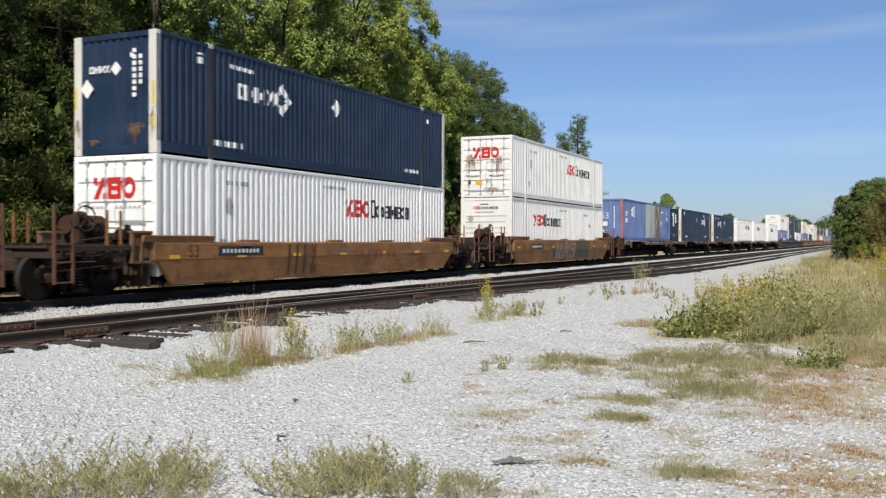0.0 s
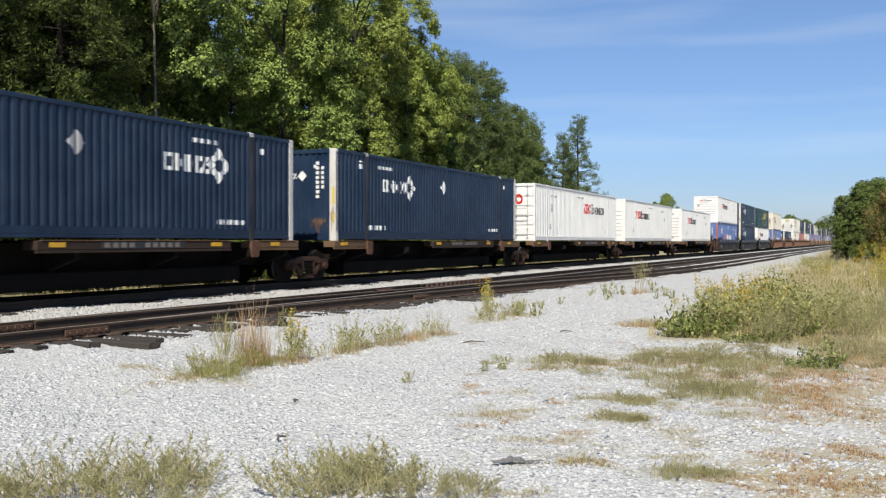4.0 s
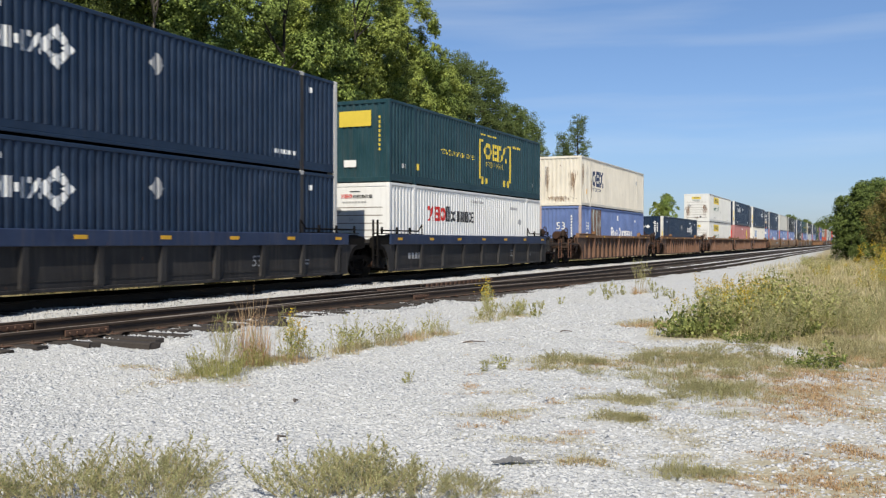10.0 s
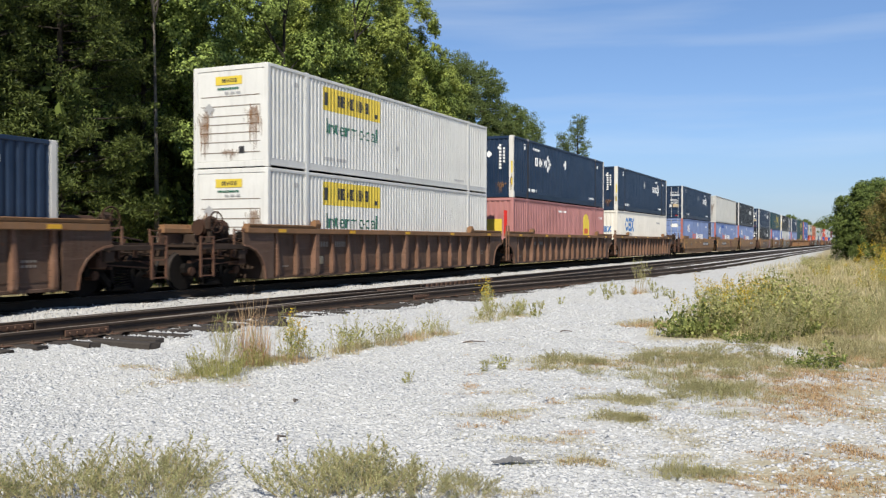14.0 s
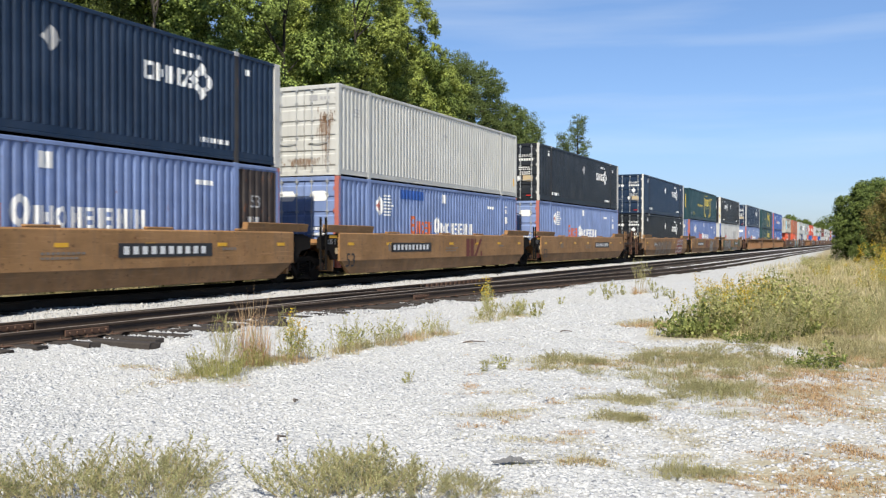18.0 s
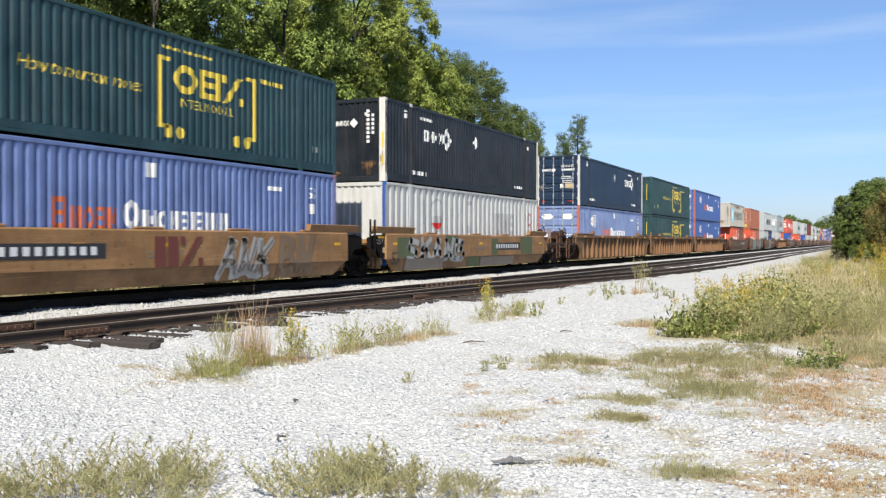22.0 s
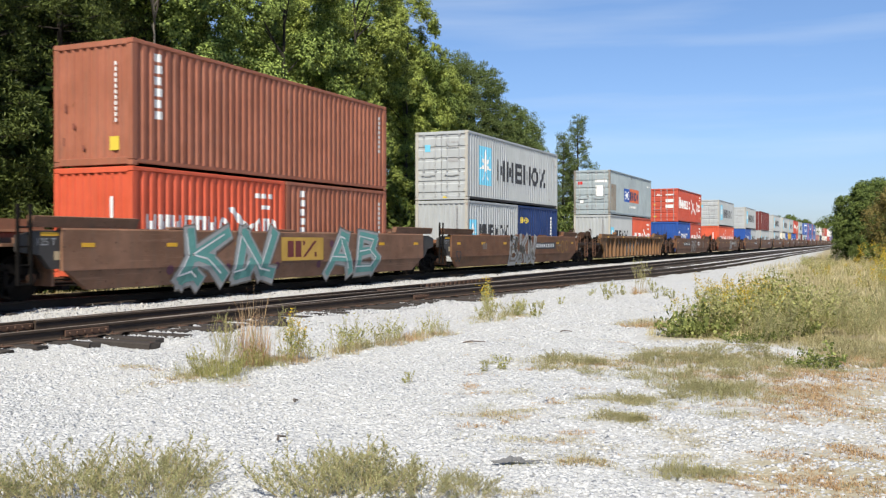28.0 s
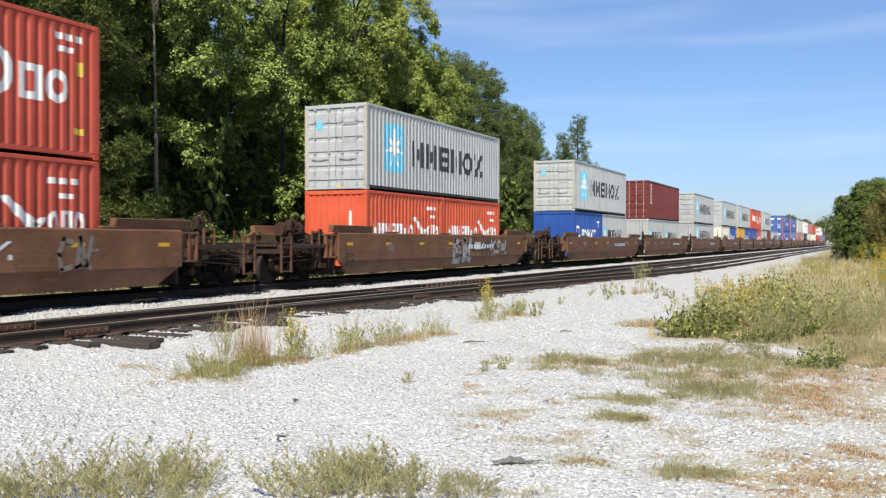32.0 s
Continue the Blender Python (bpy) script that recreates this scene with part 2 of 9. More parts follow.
# ---- mesh building ----
class Build:
    """Collects vertices and faces of one mesh."""

    def __init__(self):
        self.v, self.f = [], []

    def add(self, verts, faces):
        n = len(self.v)
        self.v.extend(verts)
        self.f.extend([tuple(i + n for i in f) for f in faces])
        return self

    def box(self, x0, x1, y0, y1, z0, z1, b=0.0):
        """A block; b: the width of its chamfered edges."""
        if b <= 0:
            v = [(x, y, z) for x in (x0, x1) for y in (y0, y1) for z in (z0, z1)]
            return self.add(v, [(0, 1, 3, 2), (4, 6, 7, 5), (0, 4, 5, 1), (2, 3, 7, 6), (0, 2, 6, 4), (1, 5, 7, 3)])
        v, ids = [], {}
        for ix, x in enumerate((x0, x1)):
            for iy, y in enumerate((y0, y1)):
                for iz, z in enumerate((z0, z1)):
                    sx, sy, sz = (b if ix == 0 else -b), (b if iy == 0 else -b), (b if iz == 0 else -b)
                    ids[ix, iy, iz] = len(v)
                    v += [(x, y + sy, z + sz), (x + sx, y, z + sz), (x + sx, y + sy, z)]
        I = lambda x, y, z, k: ids[x, y, z] + k
        f = []
        for a in (0, 1):
            q = [I(a, 0, 0, 0), I(a, 0, 1, 0), I(a, 1, 1, 0), I(a, 1, 0, 0)]
            f.append(tuple(q if a == 0 else q[::-1]))
            q = [I(0, a, 0, 1), I(1, a, 0, 1), I(1, a, 1, 1), I(0, a, 1, 1)]
            f.append(tuple(q if a == 0 else q[::-1]))
            q = [I(0, 0, a, 2), I(0, 1, a, 2), I(1, 1, a, 2), I(1, 0, a, 2)]
            f.append(tuple(q if a == 0 else q[::-1]))
        for a in (0, 1):
            for c in (0, 1):
                f.append((I(a, c, 0, 0), I(a, c, 0, 1), I(a, c, 1, 1), I(a, c, 1, 0)))
                f.append((I(a, 0, c, 0), I(a, 0, c, 2), I(a, 1, c, 2), I(a, 1, c, 0)))
                f.append((I(0, a, c, 1), I(0, a, c, 2), I(1, a, c, 2), I(1, a, c, 1)))
        for k in ids.values():
            f.append((k, k + 1, k + 2))
        return self.add(v, f)

    def prism(self, ring, lo, hi, axis="x"):
        """A closed outline pushed along an axis: for x the outline is (y, z), for y (x, z), for z (x, y)."""
        n = len(ring)
        put = {"x": lambda a, b, d: (d, a, b), "y": lambda a, b, d: (a, d, b), "z": lambda a, b, d: (a, b, d)}[axis]
        v = [put(a, b, lo) for a, b in ring] + [put(a, b, hi) for a, b in ring]
        f = [(i, (i + 1) % n, n + (i + 1) % n, n + i) for i in range(n)]
        return self.add(v, f + [tuple(range(n - 1, -1, -1)), tuple(range(n, 2 * n))])

    def tube(self, p, q, r, n=8, r2=None):
        """A round bar from p to q, closed at both ends."""
        p, q = Vector(p), Vector(q)
        d = (q - p).normalized()
        a = d.orthogonal().normalized()
        b = d.cross(a)
        r2 = r if r2 is None else r2
        v = []
        for c, rad in ((p, r), (q, r2)):
            for i in range(n):
                t = 2 * math.pi * i / n
                v.append(tuple(c + a * (rad * math.cos(t)) + b * (rad * math.sin(t))))
        f = [(i, (i + 1) % n, n + (i + 1) % n, n + i) for i in range(n)]
        return self.add(v, f + [tuple(range(n - 1, -1, -1)), tuple(range(n, 2 * n))])

    def wire(self, pts, r, n=6):
        for p, q in zip(pts, pts[1:]):
            self.tube(p, q, r, n)
        return self

    def lathe(self, prof, n=20, axis="y"):
        """A turned body: prof is (radius, place along the axis)."""
        v, f = [], []
        m = len(prof)
        for i in range(n):
            t = 2 * math.pi * i / n
            for r, d in prof:
                v.append((r * math.cos(t), d, r * math.sin(t)) if axis == "y" else (r * math.cos(t), r * math.sin(t), d))
        for i in range(n):
            for j in range(m - 1):
                f.append((i * m + j, ((i + 1) % n) * m + j, ((i + 1) % n) * m + j + 1, i * m + j + 1))
        f.append(tuple(i * m for i in range(n)))
        f.append(tuple(i * m + m - 1 for i in range(n - 1, -1, -1)))
        return self.add(v, f)

    def mesh(self, name, material, smooth=False):
        me = bpy.data.meshes.new(name)
        me.from_pydata(self.v, [], self.f)
        bm = bmesh.new()
        bm.from_mesh(me)
        bmesh.ops.recalc_face_normals(bm, faces=bm.faces)
        bm.to_mesh(me)
        bm.free()
        if material:
            me.materials.append(material)
        if smooth:
            me.shade_smooth()
        return me


MESHES = {}


def cached(key, name, material, make):
    """One mesh per key and material."""
    k = (key, material.name)
    if k not in MESHES:
        b = Build()
        make(b)
        MESHES[k] = b.mesh(name, material)
    return MESHES[k]


def part(name, what, material, parent, label=""):
    """Links a mesh, or what a Build holds, as one object under a thing or a part."""
    me = what if isinstance(what, bpy.types.Mesh) else what.mesh(name, material)
    ob = new(name, me)
    ob.parent = parent
    if label:
        ob["label"] = label
    return ob


def thing(name, label, category, group="", kind="", m=None):
    ob = new(name)
    ob.empty_display_size = 0.3
    if m is not None:
        ob.matrix_basis = m
    return tagged(ob, label, category, group, kind)


# ---- lettering and signs: outlines of convex pieces (x, z) ----
def rect(x, z, w, h):
    return [(x, z), (x + w, z), (x + w, z + h), (x, z + h)]


def ring(cx, cz, rx, rz, hole=0.55, n=16):
    out = []
    for i in range(n):
        a, b = 2 * math.pi * i / n, 2 * math.pi * (i + 1) / n
        out.append([(cx + rx * k * math.cos(t), cz + rz * k * math.sin(t)) for t, k in ((a, hole), (a, 1), (b, 1), (b, hole))])
    return out


def disc(cx, cz, rx, rz, n=14):
    return [[(cx + rx * math.cos(2 * math.pi * i / n), cz + rz * math.sin(2 * math.pi * i / n)) for i in range(n)]]


def diamond(cx, cz, w, h):
    return [(cx - w / 2, cz), (cx, cz - h / 2), (cx + w / 2, cz), (cx, cz + h / 2)]


def star(cx, cz, r, n=7, inner=0.36):
    out = []
    for i in range(n):
        a = math.pi / 2 + 2 * math.pi * i / n
        l, rr = a + math.pi / n, a - math.pi / n
        out.append([(cx, cz), (cx + r * inner * math.cos(rr), cz + r * inner * math.sin(rr)), (cx + r * math.cos(a), cz + r * math.sin(a)),
                    (cx + r * inner * math.cos(l), cz + r * inner * math.sin(l))])
    return out


def blocks(x, z, w, h, kinds, gap=0.18, slant=0.0):
    """A row of plain shapes that stands for a word mark: b barred boxes, n triple bars, u boxes, o rings, i bars, w slanted bars."""
    weights = {"i": 0.42, "_": 0.5}
    total = sum(weights.get(k, 1.0) for k in kinds)
    unit = w / total
    out, at = [], x
    for k in kinds:
        cw = unit * weights.get(k, 1.0)
        a, c = at, cw * (1 - gap)
        t = min(c * 0.30, h * 0.24)
        frame_box = [rect(a, z, t, h), rect(a + c - t, z, t, h), rect(a + t, z, c - 2 * t, t * 0.9), rect(a + t, z + h - t * 0.9, c - 2 * t, t * 0.9)]
        if k == "b":
            out += frame_box + [rect(a + t, z + h / 2 - t * 0.42, c - 2 * t, t * 0.85)]
        elif k == "i":
            out += [rect(a, z, c, h)]
        elif k == "n":
            out += [rect(a, z, t, h), rect(a + c - t, z, t, h), rect(a + c / 2 - t * 0.4, z + h * 0.28, t * 0.8, h * 0.44)]
        elif k == "u":
            out += frame_box
        elif k == "o":
            out += ring(a + c / 2, z + h / 2, c / 2, h / 2, 0.52, 14)
        elif k == "w":
            out += [[(a, z), (a + t * 1.3, z), (a + c, z + h), (a + c - t * 1.3, z + h)], rect(a, z + h * 0.72, t, h * 0.28), rect(a + c - t, z, t, h * 0.28)]
        at += cw
    if slant:
        out = [[(px + (pz - z) * slant, pz) for px, pz in p] for p in out]
    return out


TEXTS = {}


def letters(s, x, z, h, squeeze=1.0):
    """Readable words, as triangles of the built-in font, h high."""
    if s not in TEXTS:
        cu = bpy.data.curves.new("word", "FONT")
        cu.body, cu.resolution_u = s, 2
        ob = bpy.data.objects.new("word", cu)
        me = bpy.data.meshes.new_from_object(ob)
        tri = []
        me.calc_loop_triangles()
        for t in me.loop_triangles:
            tri.append([(me.vertices[i].co.x, me.vertices[i].co.y) for i in t.vertices])
        bpy.data.objects.remove(ob)
        bpy.data.meshes.remove(me)
        bpy.data.curves.remove(cu)
        TEXTS[s] = tri
    k = h / 0.7
    return [[(x + a * k * squeeze, z + b * k) for a, b in t] for t in TEXTS[s]]


def clip(poly, x0, x1):
    """The piece of a convex outline between two uprights."""
    for lim, keep in ((x0, lambda p: p[0] >= x0 - 1e-9), (x1, lambda p: p[0] <= x1 + 1e-9)):
        out = []
        for i, p in enumerate(poly):
            q = poly[i - 1]
            if keep(p) != keep(q):
                t = (lim - q[0]) / (p[0] - q[0])
                out.append((lim, q[1] + t * (p[1] - q[1])))
            if keep(p):
                out.append(p)
        poly = out
        if len(poly) < 3:
            return []
    return poly


def on_side(polys, prof, y, lift):
    """Lays flat outlines on a corrugated wall that faces -y; prof: (x, depth) along the wall."""
    b = Build()
    for poly in polys:
        lo, hi = min(p[0] for p in poly), max(p[0] for p in poly)
        for (xa, da), (xb, db) in zip(prof, prof[1:]):
            if xb <= lo or xa >= hi or xb - xa < 1e-6:
                continue
            c = clip(poly, xa, xb)
            if c:
                b.add([(px, y + da + (db - da) * (px - xa) / (xb - xa) - lift, pz) for px, pz in c], [tuple(range(len(c)))])
    return b


def on_end(polys, x, width):
    """Lays outlines on an end wall that faces -x; their x runs from the wall's left edge as seen from outside."""
    b = Build()
    for poly in polys:
        b.add([(x - 0.006, width / 2 - px, pz) for px, pz in poly], [tuple(range(len(poly)))])
    return b


# ---- containers ----
FAR = False              # set while distant loads are built: they lack the smallest fittings
FEET = {20: 6.06, 40: 12.19, 45: 13.72, 53: 16.15}


def side_profile(length, pitch, depth, post, mids, wide=False):
    """(x, depth) along a corrugated wall, flat at the posts."""
    pts = [(0.0, 0.0), (post, 0.0)]
    spans, a = [], post
    for m in mids:
        spans.append((a, m - 0.10))
        a = m + 0.10
    spans.append((a, length - post))
    for i, (s, e) in enumerate(spans):
        n = max(1, round((e - s) / pitch))
        p = (e - s) / n
        for k in range(n):
            x = s + k * p
            q = (0.22, 0.37, 0.63, 0.78) if wide else (0.19, 0.31, 0.69, 0.81)
            pts += [(x + 0.001, 0.012), (x + q[0] * p, 0.012), (x + q[1] * p, 0.012 + depth), (x + q[2] * p, 0.012 + depth), (x + q[3] * p, 0.012), (x + p - 0.001, 0.012)]
        if i < len(mids):
            pts += [(e, 0.0), (e + 0.20, 0.0)]
    return pts + [(length - post, 0.0), (length, 0.0)]


def sheet(b, prof, y, sign, z0, z1):
    v, f = [], []
    for x, d in prof:
        v += [(x, y + sign * d, z0), (x, y + sign * d, z1)]
    for i in range(len(prof) - 1):
        f.append((2 * i, 2 * i + 2, 2 * i + 3, 2 * i + 1))
    b.add(v, f)


def runs(boxes):
    """Rust runs within the given boxes: side by side strips that start high and end raggedly, longest in the middle."""
    r = np.random.RandomState(len(boxes) * 7 + int(boxes[0][0][0] * 100))
    out = []
    for p in boxes:
        x0, x1, z0, z1 = min(q[0] for q in p), max(q[0] for q in p), min(q[1] for q in p), max(q[1] for q in p)
        n = max(4, int((x1 - x0) / 0.028))
        w = (x1 - x0) / n
        for i in range(n):
            x, u = x0 + w * i, (i + 0.5) / n
            bell = math.exp(-((u - 0.5) / 0.27) ** 2)
            if r.uniform() > 0.35 + bell:
                continue
            b = z1 - (z1 - z0) * r.uniform(0.0, 0.12 + 0.4 * (1 - bell))
            a = max(z0, b - (z1 - z0) * (0.12 + 0.95 * bell) * r.uniform(0.35, 1.0))
            if b - a > 0.03:
                out.append([(x + w * 0.35, a), (x + w * 0.65, a), (x + w, a + (b - a) * 0.4), (x + w, b - 0.01), (x + w * 0.5, b), (x, b - 0.01), (x, a + (b - a) * 0.4)])
    return out or [rect(boxes[0][0][0], boxes[0][0][1], 0.02, 0.05)]


def container(feet, mat, name_label, high=2.9, end="nose_v", post=None, rail=0.16, pitch=0.27, marks=(), end_marks=(), mids=None, post_w=0.14, end_post=0.14, header=None, mid_mat=None, low_mat=None, far_post=0.0):
    """A steel box: corrugated walls, rails, posts, castings, doors or a nose wall on the end that leads."""
    L, H = FEET[feet], high
    W = 2.59 if feet == 53 else 2.44
    h = W / 2
    pm = post or mat
    mids = mids if mids is not None else ([1.98, L - 1.98] if feet == 53 else [])
    prof = side_profile(L, pitch, 0.052 if feet == 53 else 0.042, post_w, mids, feet == 53)
    key = (feet, H, pitch, rail, post_w, end_post, end, len(mids), far_post)
    ob = thing("shipping_container", name_label, "container", "containers on the train")
    z0, z1 = rail, H - 0.10
    part("side_panel", cached(key + ("side", 0), "side_panel", mat, lambda b: sheet(b, prof, -h, 1, z0, z1)), None, ob)
    part("side_panel", cached(key + ("side", 1), "side_panel", mat, lambda b: sheet(b, prof, h, -1, z0, z1)), None, ob)

    def roof(b):
        n = 40
        for i in range(n):
            b.box(post_w + (L - 2 * post_w) * i / n, post_w + (L - 2 * post_w) * (i + 0.62) / n, -h + 0.06, h - 0.06, H - 0.045, H - 0.012)
        b.box(0.05, L - 0.05, -h + 0.05, h - 0.05, H - 0.075, H - 0.045)
    part("roof", cached(key + ("roof",), "roof", mat, roof), None, ob)

    def under(b):
        b.box(0.08, L - 0.08, -h + 0.07, h - 0.07, 0.13, 0.19)
    part("floor", cached(key + ("under",), "floor", STEEL_DARK, under), None, ob)
    for s in (-1, 1):
        y = s * h
        ya, yb = (y, y + 0.07) if s < 0 else (y - 0.07, y)

        def top(b):
            b.box(post_w, L - post_w, ya, yb, H - 0.10, H - 0.005, 0.012)

        def bot(b):
            b.box(post_w, L - post_w, ya + 0.006, yb, 0.055, rail * 0.42, 0.01)
            b.box(post_w, L - post_w, ya + 0.016, yb, rail * 0.42 + 0.002, rail, 0.006)
        part("top_rail", cached(key + ("top", s), "top_rail", mat, top), None, ob)
        part("bottom_rail", cached(key + ("bot", s), "bottom_rail", low_mat or mat, bot), None, ob)
        for j, m in enumerate(mids):
            part("pick_post", cached(key + ("mid", s, j), "pick_post", mid_mat or mat, lambda b: b.box(m - 0.085, m + 0.085, y - 0.006 if s < 0 else y - 0.08, y + 0.08 if s < 0 else y + 0.006, 0.0, H + 0.01, 0.008)), None, ob)
            if s < 0 and mid_mat and not FAR:
                part("pick_casting", cached(key + ("pick", j), "pick_casting", POST_GREY, lambda b: b.box(m - 0.09, m + 0.09, y - 0.012, y + 0.09, H - 0.11, H + 0.014, 0.01)), None, ob)
        for e in (0, 1):
            xa, xb = (0.0, post_w) if e == 0 else (L - post_w - far_post, L)
            proud = 0.005 if e and far_post else 0.0
            pa, pb = (y - proud, y + end_post) if s < 0 else (y - end_post, y + proud)
            part("corner_post", cached(key + ("post", s, e), "corner_post", pm, lambda b: b.box(xa, xb, pa, pb, 0.0 if mids else 0.13, H if mids else H - 0.125, 0.012)), None, ob)
            if not mids and not FAR:
                for zc, nm in ((0.0, "low"), (H - 0.12, "high")):
                    def cast(b):
                        b.box(xa - 0.004 if e == 0 else L - 0.175, 0.175 if e == 0 else L + 0.004, y - 0.004 if s < 0 else y - 0.16, y + 0.16 if s < 0 else y + 0.004, zc, zc + 0.118, 0.012)
                    part("corner_casting", cached(key + ("cast", s, e, nm), "corner_casting", pm, cast), None, ob)
    # the far end: a plain corrugated wall
    ip = h - end_post

    def far(b):
        n, vv = 9, []
        for i in range(n):
            a, p = -ip + 2 * ip * i / n, 2 * ip / n
            for y, x in ((a, 0.02), (a + 0.3 * p, 0.02), (a + 0.42 * p, 0.06), (a + 0.88 * p, 0.06), (a + p - 0.001, 0.02)):
                vv += [(L - x, y, 0.19), (L - x, y, H - 0.12)]
        b.add(vv, [(2 * i, 2 * i + 2, 2 * i + 3, 2 * i + 1) for i in range(5 * n - 1)])
        b.box(L - 0.09, L - 0.004, -ip, ip, H - 0.127, H - 0.006, 0.01)
        b.box(L - 0.09, L - 0.004, -ip, ip, 0.02, 0.197, 0.01)
    part("end_wall", cached(key + ("far",), "end_wall", mat, far), None, ob)
    hm = header or mat
    part("header", cached(key + ("head",), "header", hm, lambda b: b.box(0.004, 0.1, -ip, ip, H - 0.14, H - 0.004, 0.012)), None, ob)
    part("sill", cached(key + ("sill",), "sill", mat, lambda b: b.box(0.004, 0.1, -ip, ip, 0.02, 0.19, 0.012)), None, ob)
    if end == "door":
        for s in (-1, 1):
            ya, yb = (-ip, -0.012) if s < 0 else (0.012, ip)

            def leaf(b):
                n, front = 5, []
                for i in range(n):
                    za, zb = 0.28 + (H - 0.5) * i / n + 0.04, 0.28 + (H - 0.5) * (i + 1) / n - 0.05
                    front += [(0.05, za), (0.016, za + 0.035), (0.016, zb - 0.035), (0.05, zb)]
                b.prism([(0.09, H - 0.145), (0.09, 0.195), (0.05, 0.195)] + front + [(0.05, H - 0.145)], ya, yb, "y")
            d = part("door", cached(key + ("door", s), "door", mat, leaf), None, ob)
            for k in (0.24, 0.76):
                yy = ya + (yb - ya) * k

                def rod(b):
                    b.tube((0.012, yy, 0.1), (0.012, yy, H - 0.06), 0.019, 8)
                    for zz in (0.12, 0.55, 1.2, 1.75, 2.3, H - 0.2):
                        if zz < H - 0.1:
                            b.box(-0.008, 0.05, yy - 0.05, yy + 0.05, zz, zz + 0.07, 0.006)
                part("lock_rod", cached(key + ("rod", s, k), "lock_rod", ROD, rod), None, d, "galvanised locking rod")

                def grip(b):
                    b.wire([(-0.012, yy, 1.05), (-0.03, yy + 0.12, 1.06), (-0.03, yy + 0.34 * (1 if k < 0.5 else -1), 1.02)], 0.014, 6)
                if not FAR:
                    part("handle", cached(key + ("grip", s, k), "handle", ROD, grip), None, d)
            for i in range(0 if FAR else 4):
                zz = 0.35 + (H - 0.8) * i / 3
                yo = -ip if s < 0 else ip
                part("hinge", cached(key + ("hinge", s, i), "hinge", pm, lambda b: b.box(0.006, 0.05, yo - 0.05, yo + 0.05, zz, zz + 0.12, 0.008)), None, d)
    elif end == "nose_h":
        part("nose_wall", cached(key + ("nose",), "nose_wall", mat, lambda b: b.box(0.02, 0.08, -ip, ip, 0.193, H - 0.143, 0.008)), None, ob)
        for i, zz in enumerate((0.42, 0.72, 0.98, 1.22, 1.46, 1.74, 2.02)):
            part("nose_groove", cached(key + ("groove", i), "nose_groove", M_DIRT, lambda b: b.box(0.014, 0.03, -ip + 0.15, ip - 0.12, zz, zz + 0.028)), None, ob)
    else:
        def nose(b):
            n = 9
            v = []
            for i in range(n):
                a, p = -ip + 2 * ip * i / n, 2 * ip / n
                v += [(a, 0.02), (a + 0.3 * p, 0.02), (a + 0.42 * p, 0.06), (a + 0.88 * p, 0.06), (a + p - 0.001, 0.02)]
            vv = []
            for y, x in v:
                vv += [(x, y, 0.193), (x, y, H - 0.143)]
            b.add(vv, [(2 * i, 2 * i + 2, 2 * i + 3, 2 * i + 1) for i in range(len(v) - 1)])
        part("nose_wall", cached(key + ("nose",), "nose_wall", mat, nose), None, ob)
    for i, (nm, m, polys) in enumerate(marks):
        k = ("mark", key, nm, m.name)
        if k not in MESHES:
            polys = runs(polys) if m is RUST_STAIN else polys
            MESHES[k] = on_side(polys, prof, -h, 0.003 + 0.0025 * i).mesh("marking", m)
        part("marking", MESHES[k], None, ob)["kind"] = "stuff"
    for i, (nm, m, polys) in enumerate(end_marks):
        k = ("endmark", key, nm, m.name, len(polys), header)
        if k not in MESHES:
            polys = runs(polys) if m is RUST_STAIN else polys
            MESHES[k] = on_end(polys, -0.003 if nm in ("uny", "unp") else 0.014 - 0.0025 * i, W).mesh("end_marking", m)
        part("end_marking", MESHES[k], None, ob)["kind"] = "stuff"
    return ob


def bars(x, z, w, h, n, gap=0.3):
    """A line of small writing that cannot be read: short bars."""
    u = w / n
    return [rect(x + i * u, z, u * (1 - gap), h) for i in range(n)]


SOOT_SHADE = paint("sooty_post_paint", (0.028, 0.027, 0.028), 0.65, 0.5, 0.3, 0.4)


